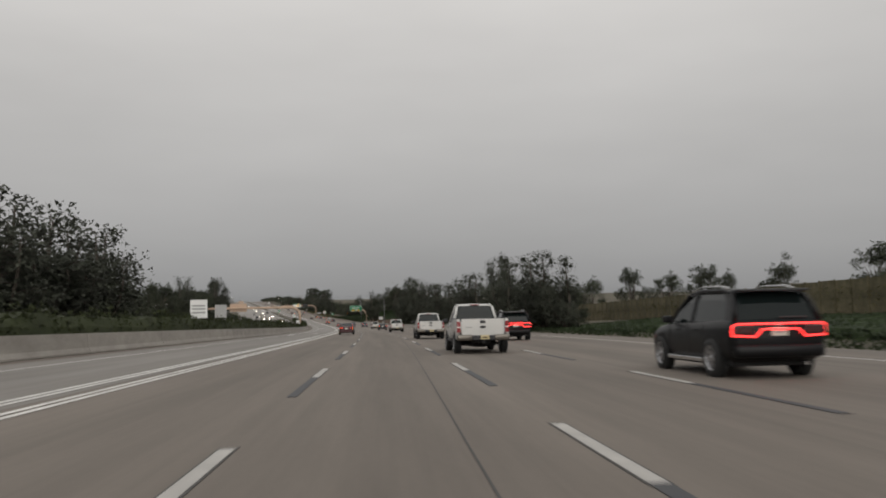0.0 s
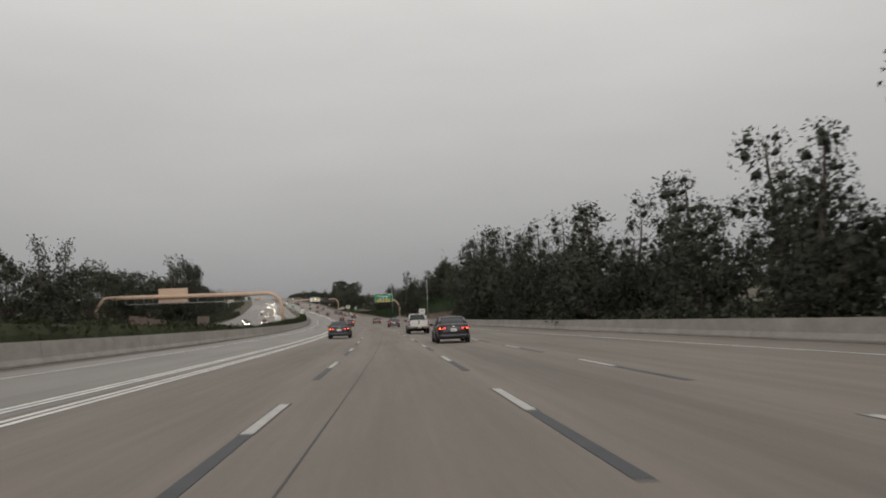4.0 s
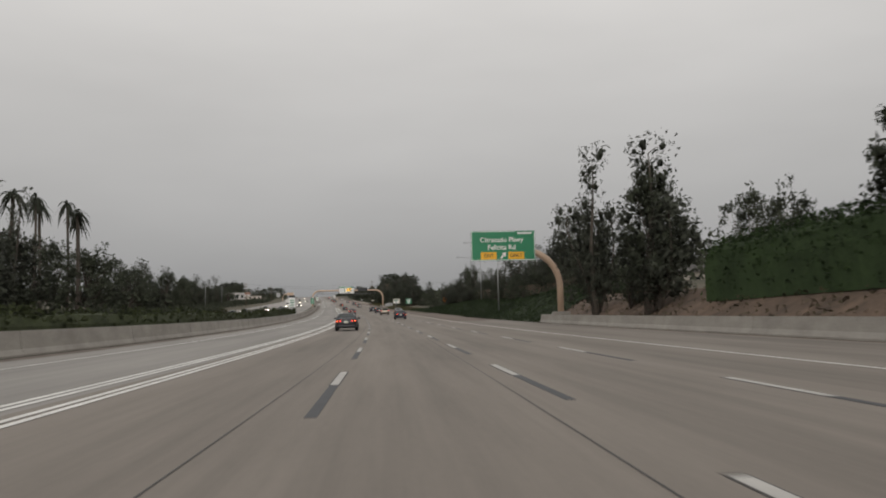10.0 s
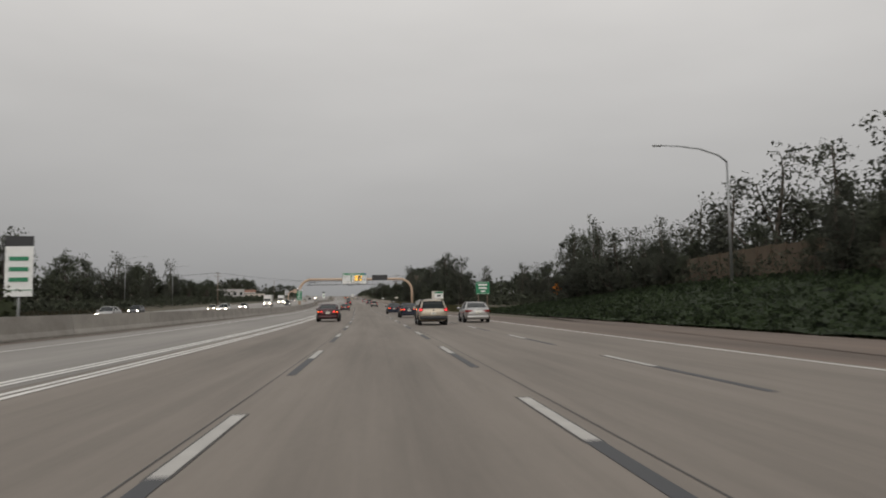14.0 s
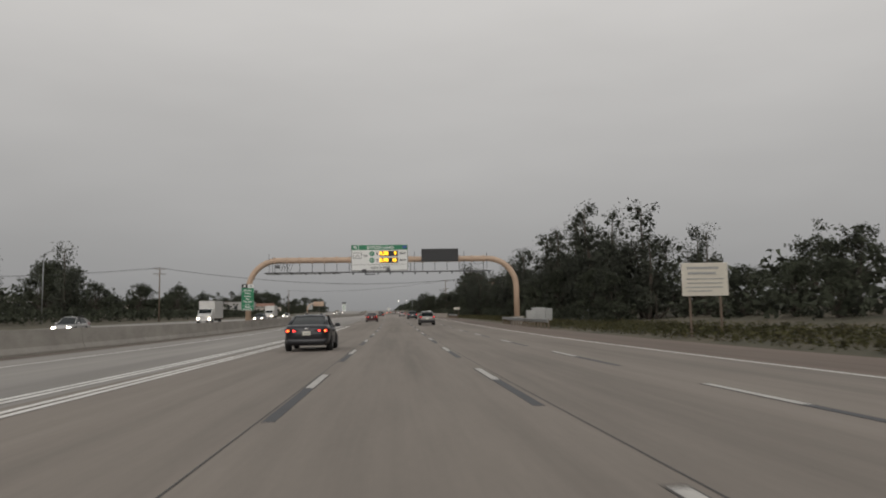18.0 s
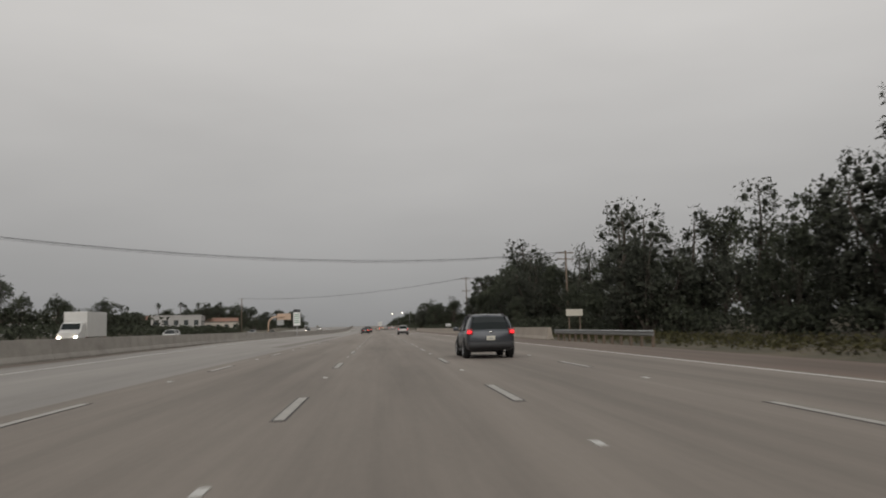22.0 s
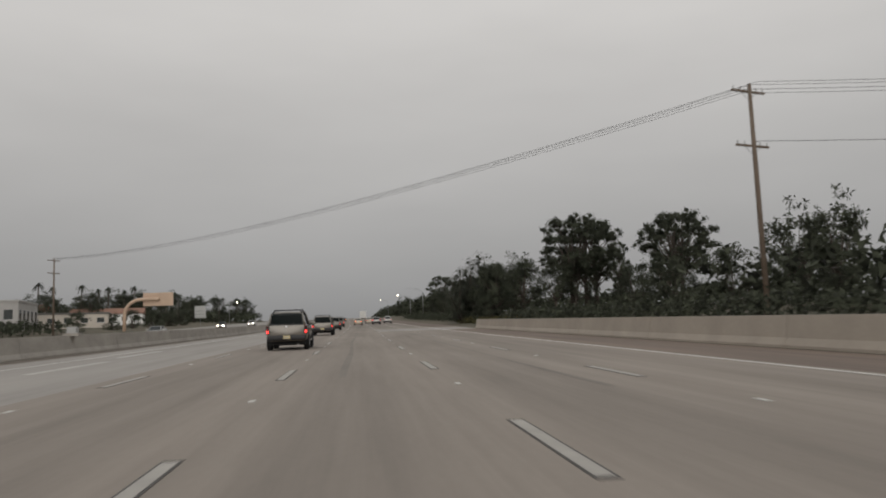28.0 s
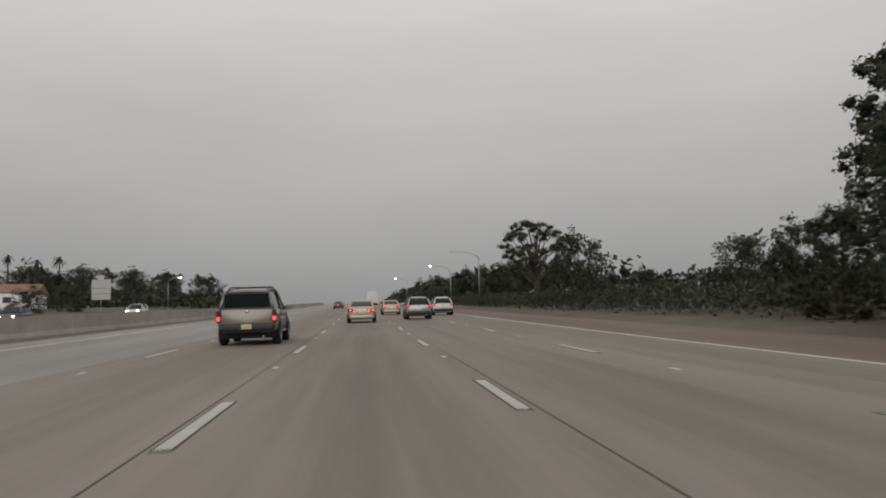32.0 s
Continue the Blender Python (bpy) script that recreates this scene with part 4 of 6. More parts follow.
# beyond the toll gantry
grove("euc", ((719, 9.5), (726, 13.5), (733, 13.8), (742, 15.8), (749, 14.8), (757, 14.4), (765, 14.6), (773, 14.4), (782, 15.0), (789, 11.8), (796, 13.6), (802, 13.8), (806, 12.6), (812, 10.6), (824, 11.0), (836, 10.4)), 28.5, 1.2)
grove("bush", ((722, 6), (735, 6.5), (750, 7), (766, 7), (782, 7), (798, 6.5), (815, 7), (832, 6.5)), 25, 0.9)
grove("round", ((745, 10), (760, 10), (776, 10), (792, 10.5), (808, 10.5), (826, 11), (846, 12)), 33, 1.0)
for s, u, h in ((834, 23.0, 10.6), (839, 22.6, 11.6), (846, 25.0, 12.2)):
    tree("euc", s, u, h, 1.25)
grove("bush", ((858, 8), (872, 7.0), (880, 6.4), (888, 7.4), (862, 9.0)), 30, 0.9)
grove("euc", ((897, 13.2), (903, 14.0)), 34, 1.15)
grove("euc", ((923, 14.0), (931, 16.2), (937, 18.8), (945, 17.4)), 31, 1.35)
grove("round", ((914, 11.5), (928, 13), (941, 14.5), (955, 14.5), (966, 16.5), (978, 17.0), (990, 15.5)), 35, 1.15)
grove("bush", ((918, 7), (934, 8), (950, 8.5), (968, 9), (984, 9)), 27, 0.9)
grove("round", ((1046, 12.5), (1058, 13.0)), 52, 1.0)
for s, u, h in ((1133, 68, 22.5), (1141, 73, 24.0)):
    tree("umbrella", s, u, h, 1.05)
grove("bush", ((1052, 8), (1066, 8), (1080, 8.5)), 42, 1.0)
grove("bush", ((1025, 6.5), (1035, 5.0), (1046, 5.0), (1015, 7.0), (1003, 8.0), (1090, 8.5), (1098, 8.0)), 44, 1.0)
for s, u, h in ((1162, 54, 25.6), (1167, 59, 26.0), (1170, 62, 24.6)):
    tree("umbrella", s, u, h, 1.0)
for s, u, h in ((1122, 28.0, 11.0), (1131, 35.0, 13.0), (1136, 34.5, 11.5), (1156, 48, 14.0), (1160, 54, 14.5), (1176, 24, 8.2), (1128, 64, 13)):
    tree("round", s, u, h, 1.05)
for s, u, h in ((1112, 20.0, 9.8), (1115, 21.8, 11.2), (1117, 25.0, 12.4)):
    tree("euc", s, u, h, 1.25)
tree("euc", 1141, 35.0, 14.6, 0.75)
grove("umbrella", ((1093, 11.5),), 43, 0.5)
grove("round", ((1099, 9.6), (1106, 10.4), (1113, 9.6), (1121, 9.0)), 24.5, 1.0)
grove("bush", ((1097, 6.5), (1104, 6), (1111, 6), (1118, 5.5), (1128, 5)), 22.5, 0.8)
tree("umbrella", 1222, 29.5, 14.2, 1.2)
grove("bush", ((1205, 6.0), (1214, 7), (1230, 6.5), (1240, 6), (1192, 4.2), (1150, 6.2), (1146, 6.4), (1158, 6.0), (1172, 4.0)), 31, 1.1)
grove("round", ((1255, 9), (1272, 9.6), (1295, 9.5), (1320, 10), (1350, 10), (1390, 10), (1440, 11), (1500, 12)), 33, 1.2)
# median hedge and the far side
shrub_belt("median_hedge", -50, 536, -16.4, -14.2, lambda s: float(np.interp(s, [-50, 170, 215, 240, 275, 320, 360], [3.0, 3.0, 2.4, 1.7, 1.7, 2.5, 2.65])) + 0.35 * noise.noise((s * 0.05, 0, 0)), "shrub", "long low green hedge behind the median barrier", 36.0, 0.125, core=True)
shrub_belt("low_brush", 560, 700, -52, -49.5, 1.3, "dry", "low dry brush beyond the oncoming lanes", 6.0, 0.16)
shrub_belt("bank_brush", 60, 330, -60, -50, 3.4, "oak", "dark brush beyond the oncoming lanes", 2.6, 0.32)
shrub_belt("bank_brush", 330, 700, -62, -50, 3.0, "oak", "dark green brush beyond the oncoming lanes", 2.2, 0.34)
shrub_belt("bank_brush", 700, 1150, -72, -58, 3.2, "oak", "dark green brush beyond the oncoming lanes", 1.6, 0.36)
shrub_belt("roadside_brush", 628, 720, 29, 42, 2.6, "oak", "dark green brush under the trees", 1.6, 0.32)
grove("euc", ((108, 21.0), (117, 21.6), (126, 21.0), (135, 20.0), (144, 22.0), (153, 20.5), (165, 21.5), (176, 22.4)), -50, 1.5)
grove("bush", ((112, 9), (124, 10), (138, 10), (150, 10), (164, 10), (178, 9)), -48, 1.0)
grove("round", ((112, 13), (132, 14), (154, 14), (174, 13.5)), -54, 1.0)
grove("round", ((190, 12.0), (207, 12.0), (225, 12.0), (246, 14.2), (264, 15.0), (284, 15.0), (305, 15.0), (326, 15.5)), -58, 1.0)
grove("euc", ((298, 18.0), (310, 18.5), (422, 22.5), (430, 23.0)), -58, 1.1)
grove("round", ((348, 16.0), (364, 16.5), (381, 17.0), (402, 16.5), (420, 15.5), (442, 15.0), (460, 15.5)), -60, 1.0)
grove("euc", ((468, 22.0), (474, 24.5), (484, 22.5), (497, 25.5), (510, 24.0)), -62, 1.0)
grove("palm", ((513, 26.8), (526, 27.8), (532, 27.0), (541, 28.2), (548, 27.0), (556, 26.6)), -64, 0.9)
grove("round", ((490, 16), (515, 17), (536, 18), (560, 17.5), (578, 18.5), (600, 15), (622, 15), (658, 15.5), (690, 13.5)), -64, 1.0)
grove("euc", ((613, 15.5), (634, 18.0), (647, 18.2), (672, 16.8), (716, 14.0), (747, 15.2), (738, 15.4), (779, 15.0), (815, 16.8)), -68, 1.1)
grove("round", ((720, 11), (752, 11), (786, 12), (822, 12), (861, 11.0), (900, 12), (941, 13)), -76, 1.2)
grove("round", ((868, 17.5), (880, 18.5), (922, 10.2), (956, 13.0), (990, 12), (1020, 12.5), (1059, 13.0)), -92, 1.2)
grove("round", ((1075, 12.5), (1110, 10), (1160, 11), (1230, 13), (1290, 14), (1345, 16), (1400, 17)), -112, 1.3)
grove("palm", ((1180, 15), (1240, 18), (1300, 20), (1318, 19), (1350, 21), (1372, 20), (1398, 22), (1420, 21), (1450, 24)), -118, 1.0)
grove("round", ((1450, 20), (1520, 22), (1600, 24), (1700, 26), (1250, 12), (1320, 14), (1400, 15)), -130, 1.6)
tree("palm", 558, 70, 19.7, 0.9)
far_rng = np.random.default_rng(77)
for k in range(16):
    tree("palm", 1385 + far_rng.uniform(0, 60), -128 + 4.6 * k + far_rng.uniform(-1.5, 1.5), far_rng.uniform(12.5, 17.0), 1.0)
for k in range(12):
    tree("round", 1390 + far_rng.uniform(0, 70), -126 + 6.2 * k, far_rng.uniform(10.5, 14.5), 1.25)
for k in range(11):
    tree("round", 1400 + far_rng.uniform(0, 60), -206 + 7.2 * k, far_rng.uniform(11.0, 14.5), 1.3)
shrub_belt("woods_opposite", 1370, 1470, -125, -50, 6.5, "oak", "dark woodland far beyond the oncoming lanes", 0.3, 0.8)
grove("bush", ((1165, 5), (1190, 5), (1215, 6), (1240, 6), (1265, 6.5), (1290, 7)), -62, 1.3)

# ground cover, hedges and brush on the right
shrub_belt("roadside_grass", -40, 112, 18.2, 22.5, 0.35, "ivy", "short green verge grass", 9.0, 0.10)
shrub_belt("roadside_brush", 112, 318, 19.5, 27, lambda s: 2.0, "oak", "dark undergrowth below the eucalyptus trees", 9.5, 0.14)
shrub_belt("clipped_hedge", 320, 409, 22.0, 24.0, lambda s: 6.5 - bank(s, 24.2), "hedge", "long tall clipped green hedge on the bank", 85.0, 0.12, flat=0.22, core=True, drift=lambda s: float(np.interp(s, [320, 407], [2.4, 0.0])))
shrub_belt("bank_scrub", 318, 446, 18.6, 24.5, 0.3, "dry", "dry weeds on the bare bank", 2.2, 0.12)
shrub_belt("ground_ivy", 444, 628, 17.8, 36, lambda s: 0.5 * (1 - smooth_step(610, 640, s)) + 0.1, "ivy", "dark green ivy covering the slope", 9.0, 0.13, sheet=True)
shrub_belt("fence_shrubs", 474, 592, 31.2, 33.4, 2.9, "oak", "dark shrubs growing against the wooden fence", 9.0, 0.14)
shrub_belt("roadside_grass", 628, 716, 16.2, 24, 0.45, "grass", "dry yellowish roadside grass", 14.0, 0.085)
shrub_belt("roadside_grass", 716, 846, 16.4, 22, 0.4, "grass", "dry yellowish roadside grass", 12.0, 0.085)
shrub_belt("roadside_brush", 716, 850, 22, 26, 2.2, "oak", "dark undergrowth below the trees", 11.0, 0.14)
shrub_belt("roadside_brush", 850, 1058, 17, 24, 2.4, "oak", "dark undergrowth behind the barrier", 9.5, 0.14)
shrub_belt("roadside_grass", 1058, 1115, 19, 28, 1.3, "grass", "tall dry yellowish grass beside the road", 11.0, 0.11)
shrub_belt("roadside_brush", 1112, 1290, 20.5, 28, lambda s: 2.3, "oak", "dark brush beside the road", 13.0, 0.12)

# the woods behind, one mass on each side
shrub_belt("woods_behind", 190, 330, 36, 48, lambda s: 8.5, "oak", "dark woodland behind the roadside trees", 0.9, 0.55)
shrub_belt("woods_behind", 330, 860, 46, 62, lambda s: 8.0, "oak", "dark woodland behind the roadside trees", 0.6, 0.6)
shrub_belt("woods_behind", 860, 1060, 38, 56, lambda s: 7.0, "oak", "dark woodland behind the roadside trees", 0.6, 0.6)
shrub_belt("woods_behind", 1060, 1320, 58, 80, lambda s: 5.5, "oak", "dark woodland behind the roadside trees", 0.5, 0.6)
shrub_belt("woods_behind", 1250, 1900, 26, 60, lambda s: 9.0, "oak", "dark woodland far along the road", 0.22, 0.9)
shrub_belt("woods_opposite", 60, 700, -78, -60, lambda s: 9.0, "oak", "dark woodland beyond the oncoming lanes", 0.5, 0.65)
shrub_belt("woods_opposite", 700, 1120, -112, -84, lambda s: 9.0, "oak", "dark woodland beyond the oncoming lanes", 0.35, 0.7)
shrub_belt("woods_opposite", 1120, 1900, -175, -120, lambda s: 11.0, "oak", "dark woodland far beyond the oncoming lanes", 0.16, 1.0)


# ---- overhead gantries ----
def arch_path(u0, u1, h, r, left=True, right=True):
    """A portal of pipe in the x, z plane, with bent shoulders."""
    pts = []
    if left:
        pts += [(u0, 0, 0.4), (u0, 0, h - r)]
        pts += [(u0 + r - r * math.cos(a), 0, h - r + r * math.sin(a)) for a in np.linspace(0.2, math.pi / 2, 8)]
    else:
        pts += [(u0, 0, h)]
    n = 12
    a0, a1 = (u0 + r if left else u0), (u1 - r if right else u1)
    pts += [(a0 + (a1 - a0) * i / n, 0, h) for i in range(1, n)]
    if right:
        pts += [(u1 - r + r * math.sin(a), 0, h - r + r * math.cos(a)) for a in np.linspace(0, math.pi / 2 - 0.2, 8)]
        pts += [(u1, 0, h - r), (u1, 0, 0.4)]
    else:
        pts += [(u1, 0, h)]
    return pts


def sign_panel(parent, name, w, h, x, z, material, label="", y=-0.5, border=None):
    p = part(name, boxed(x, y, z, w, 0.05, h, bevel=0.012), material, parent, label)
    if border:
        bm = bmesh.new()
        for cx, cz, sx, sz in ((x, z + h / 2 - 0.06, w - 0.06, 0.05), (x, z - h / 2 + 0.06, w - 0.06, 0.05), (x - w / 2 + 0.06, z, 0.05, h - 0.06), (x + w / 2 - 0.06, z, 0.05, h - 0.06)):
            box(bm, cx, y - 0.03, cz, sx, 0.008, sz)
        part("border", bm, border, p)
    return p


# the toll gantry over all lanes
TOLL_S = 732
toll = thing("toll_gantry", put(TOLL_S, 0), "tan tubular toll gantry with price sign and blank display", "gantry")
part("frame", tube(arch_path(-15.4, 16.1, 7.85, 3.4), 0.34, 14), "tan", toll, smooth=True)
for u in (-15.4, 16.1):
    part("footing", boxed(u, 0, 0.35, 1.3, 1.6, 1.1, bevel=0.05), "barrier", toll)
for u in np.arange(-12.4, 13.5, 1.45):
    part("clamp", boxed(float(u), 0, 7.85, 0.09, 0.78, 0.80, bevel=0.02), "tan", toll)
    if not (-3.6 < u < 3.3):
        part("hanger", tube([(float(u), 0.3, 7.6), (float(u), 0.3, 6.4)], 0.035, 6), "dark_steel", toll)
part("catwalk_rail", boxed(-0.2, -0.35, 6.36, 26.6, 0.5, 0.10, bevel=0.02), "dark_steel", toll)
part("cable_tray", boxed(-0.2, 0.30, 6.42, 26.6, 0.12, 0.16, bevel=0.02), "steel", toll)
for i, u in enumerate(np.arange(-13.2, -4.4, 0.55)):
    bm = boxed(float(u), -0.5, 6.28, 0.36, 2.2 + 0.5 * (i % 3), 0.05, bevel=0.01)
    part("antenna_frame", bm, "dark_steel", toll)
for u in np.arange(-12.6, -4.6, 1.6):
    part("antenna_panel", boxed(float(u), -1.2, 6.18, 0.9, 0.5, 0.09, bevel=0.02), "steel", toll)
for u, z in ((-13.0, 8.6), (-12.6, 8.3), (4.0, 8.8), (9.9, 8.8), (12.6, 8.5)):
    part("mast", tube([(u, -0.25, 6.4), (u, -0.25, z)], 0.03, 6), "dark_steel", toll)
part("camera_box", boxed(-12.0, -0.4, 7.1, 0.5, 0.5, 0.35, bevel=0.04), "dark_steel", toll)
for k in range(4):
    x = -12.1 + 0.35 * k
    part("cable", tube([(x, -0.3, 7.6), (x + 0.25, -0.5, 7.0), (x + 0.5, -0.35, 6.6), (x + 0.9, -0.3, 7.55)], 0.025, 5), "wire", toll)
part("cable", tube([(10.8, -0.3, 7.6), (11.3, -0.5, 7.05), (11.9, -0.4, 7.2), (12.3, -0.3, 7.7)], 0.025, 5), "wire", toll)
part("lamp_bracket", boxed(-1.2, -1.0, 6.05, 1.2, 0.25, 0.12, bevel=0.03), "dark_steel", toll)
for u in (-1.9, 0.9):
    part("sign_lamp", boxed(u, -1.0, 6.5, 0.5, 0.5, 0.28, bevel=0.05), "dark_steel", toll)
price = sign_panel(toll, "price_sign", 6.7, 3.1, -0.1, 8.02, "sign_white", "white price sign with green heading", border="ink")
part("heading", boxed(-0.1, -0.535, 9.25, 6.56, 0.02, 0.58), "green", price, "green heading panel")
part("heading_border", boxed(-2.55, -0.549, 9.25, 0.05, 0.008, 0.58), "sign_white", price)
letters("writing", "EXPRESS LANES", 0.46, "sign_white", price, 0.0, -0.552, 9.23)
part("arrow", loft([[(-3.15, q, 9.43), (-2.85, q, 9.43), (-2.93, q, 9.34), (-2.72, q, 9.12), (-2.80, q, 9.04), (-3.03, q, 9.25), (-3.15, q, 9.14)] for q in (-0.556, -0.546)]), "sign_white", price)
part("route_shield", loft([[(2.62, q, 9.44), (3.08, q, 9.44), (3.10, q, 9.2), (2.85, q, 9.03), (2.60, q, 9.2)] for q in (-0.556, -0.546)]), "blue", price, "blue route shield")
part("logo_frame", loft([[(-3.2, q, 8.65), (-2.2, q, 8.65), (-2.2, q, 7.95), (-3.2, q, 7.95)] for q in (-0.54, -0.532)]), "ink", price)
part("logo", loft([[(-3.15, q, 8.6), (-2.25, q, 8.6), (-2.25, q, 8.0), (-3.15, q, 8.0)] for q in (-0.548, -0.542)]), "sign_white", price)
part("logo_mark", loft([[(-3.0, q, 8.12), (-2.7, q, 8.48), (-2.4, q, 8.12), (-2.55, q, 8.12), (-2.7, q, 8.28), (-2.85, q, 8.12)] for q in (-0.556, -0.549)]), "sign_back", price)
letters("writing", "TO", 0.34, "ink", price, -1.75, -0.54, 8.25)
for z, num, cost, mins in ((8.52, "56", "0.50", "9"), (7.72, "163", "0.90", "15")):
    bm = bmesh.new()
    bmesh.ops.create_cone(bm, cap_ends=True, segments=20, radius1=0.30, radius2=0.30, depth=0.012, matrix=Matrix.Translation((-1.0, -0.54, z)) @ Matrix.Rotation(radians(90), 4, "X"))
    part("route_marker", bm, "green", price, "green route marker")
    letters("writing", num, 0.27, "sign_white", price, -1.0, -0.552, z)
    letters("writing", "$", 0.40, "ink", price, -0.38, -0.54, z)
    dsp = part("display", boxed(0.98, -0.545, z, 2.15, 0.04, 0.62, bevel=0.01), "ink", price, "black display with amber figures")
    letters("figures", cost, 0.60, "led", dsp, 0.42, -0.572, z, thick=0.01, bold=0.03)
    letters("figures", mins, 0.56, "led", dsp, 1.75 if len(mins) == 1 else 1.62, -0.572, z, thick=0.01, bold=0.03)
    letters("writing", "MINS", 0.30, "ink", price, 2.62, -0.54, z)
part("rule", boxed(-0.1, -0.54, 7.22, 6.5, 0.01, 0.03), "ink", price)
letters("writing", "HOV 2+ FREE", 0.38, "ink", price, 0.0, -0.54, 6.83)
part("display_board", boxed(7.0, -0.55, 8.25, 4.35, 0.45, 1.5, bevel=0.03), "ink", toll, "blank black message display")
dirn = part("post_sign", boxed(-15.4, -0.55, 3.38, 1.42, 0.05, 2.55, bevel=0.012), "green", toll, "green distance sign on the gantry's leg")
for z in (4.32, 3.26, 2.66, 2.14):
    part("divider", boxed(-15.4, -0.58, z - 0.10, 1.36, 0.008, 0.03), "sign_white", dirn)
for z, txt in ((4.42, "Via Rancho"), (4.02, "Parkway"), (3.68, "Pomerado"), (3.38, "Road"), (3.04, "W Bernardo"), (2.76, "Drive"), (2.44, "Rancho"), (2.22, "Bernardo Rd")):
    letters("writing", txt, 0.185, "sign_white", dirn, -15.4, -0.585, z)
part("head_panel", boxed(-15.75, -0.56, 4.88, 0.7, 0.05, 0.42, bevel=0.01), "ink", dirn)
part("head_panel", boxed(-15.05, -0.56, 4.88, 0.7, 0.05, 0.42, bevel=0.01), "sign_white", dirn)
part("head_symbol", boxed(-15.75, -0.592, 4.88, 0.22, 0.008, 0.22, bevel=0.003), "sign_white", dirn)
part("head_symbol", boxed(-15.05, -0.592, 4.88, 0.34, 0.008, 0.16, bevel=0.003), "sign_back", dirn)
for u in np.arange(-3.2, 13.2, 1.45):
    bm = bmesh.new()
    box(bm, float(u), -0.62, 6.28, 0.07, 0.55, 0.07)
    box(bm, float(u), -0.86, 6.14, 0.16, 0.14, 0.22, bevel=0.02)
    part("rail_bracket", bm, "dark_steel", toll)

# the gantry over the oncoming lanes
opp = thing("opposite_toll_gantry", put(329, 0), "tan tubular gantry over the oncoming lanes, seen from behind", "gantry")
part("frame", tube(arch_path(-56.0, -16.7, 7.9, 3.2), 0.42, 14), "tan", opp, smooth=True)
part("sign_back", boxed(-40.0, 0.55, 8.1, 6.2, 0.16, 3.1, bevel=0.03), "tan", opp, "tan back of the sign box")
part("catwalk_rail", boxed(-35, 0.35, 6.4, 30, 0.4, 0.1, bevel=0.02), "steel", opp)
for u in np.arange(-51.8, -19.5, 1.9):
    part("hanger", tube([(float(u), 0.3, 7.6), (float(u), 0.3, 6.4)], 0.04, 6), "steel", opp)
    part("clamp", boxed(float(u), 0, 7.9, 0.09, 0.95, 0.97, bevel=0.02), "tan", opp)
for u in (-26.5, -22.0):
    part("frame_bracket", tube([(u - 1.4, 0, 8.2), (u - 1.4, 0, 8.75), (u + 1.4, 0, 8.75), (u + 1.4, 0, 8.2)], 0.035, 6), "tan", opp)
for u in (-56.0, -16.7):
    part("footing", boxed(u, 0, 0.25, 1.5, 1.7, 1.0, bevel=0.05), "barrier", opp)
part("leg_sign", boxed(-17.5, -0.5, 2.05, 1.25, 0.05, 1.5, bevel=0.01), "sign_white", opp, "white sign on the gantry's leg")
for z in (2.45, 2.2, 1.95, 1.7):
    part("writing_bar", boxed(-17.5, -0.535, z, 0.85, 0.008, 0.09), "sign_back", opp)

# the exit sign on its curved arm
ex = thing("exit_sign_gantry", put(436, 0), "green exit sign on a tan curved cantilever arm", "gantry")
part("frame", tube(arch_path(14.6, 18.7, 7.2, 3.6, left=False), 0.31, 14), "tan", ex, smooth=True)
part("arm", tube([(10.4, 0, 7.2), (14.6, 0, 7.2)], 0.22, 12), "tan", ex, smooth=True)
part("footing", boxed(18.7, 0, 0.4, 1.5, 1.7, 1.5, bevel=0.05), "barrier", ex)
pan = sign_panel(ex, "exit_sign", 6.3, 2.9, 13.1, 7.65, "green", "green exit sign with white words", border="sign_white")
letters("writing", "Citracado Pkwy", 0.66, "sign_white", pan, 12.95, -0.54, 8.22)
letters("writing", "Felicita Rd", 0.66, "sign_white", pan, 12.95, -0.54, 7.48)
for x, w in ((11.65, "EXIT"), (14.35, "ONLY")):
    yl = part("yellow_panel", boxed(x, -0.54, 6.68, 1.55, 0.012, 0.72), "sign_yellow", pan, "yellow lane panel")
    letters("writing", w, 0.46, "ink", yl, x, -0.555, 6.68)
part("arrow", loft([[(12.75, q, 6.45), (12.95, q, 6.38), (13.15, q, 6.68), (13.3, q, 6.55), (13.35, q, 7.0), (12.92, q, 6.92), (13.03, q, 6.8)] for q in (-0.548, -0.538)]), "sign_white", pan)
tab = part("exit_tab", boxed(15.2, -0.535, 8.87, 1.9, 0.012, 0.36), "green", pan)
part("writing_bar", boxed(15.2, -0.545, 8.87, 1.4, 0.006, 0.16), "sign_white", tab)
for x in (11.2, 12.5, 13.8, 15.0):
    part("sign_lamp", boxed(x, -1.0, 6.0, 0.18, 0.5, 0.1, bevel=0.02), "sign_back", ex)

# the cantilever on the far side, seen from behind
can = thing("cantilever_sign", put(1147, 0), "tan cantilever with a sign box, seen from behind", "gantry")
part("frame", tube(arch_path(-47.1, -40.0, 7.0, 3.4, right=False), 0.36, 14), "tan", can, smooth=True)
part("sign_back", boxed(-40.3, 0.5, 7.0, 6.2, 0.3, 2.8, bevel=0.03), "tan", can, "tan back of the sign box")
barrier("ramp_barrier", 1360, 1480, lambda s: float(np.interp(s, [1360, 1480], [-36.0, -44.0])), 1.8, "pale concrete barrier of a ramp far along the road", "barrier", 15.0)


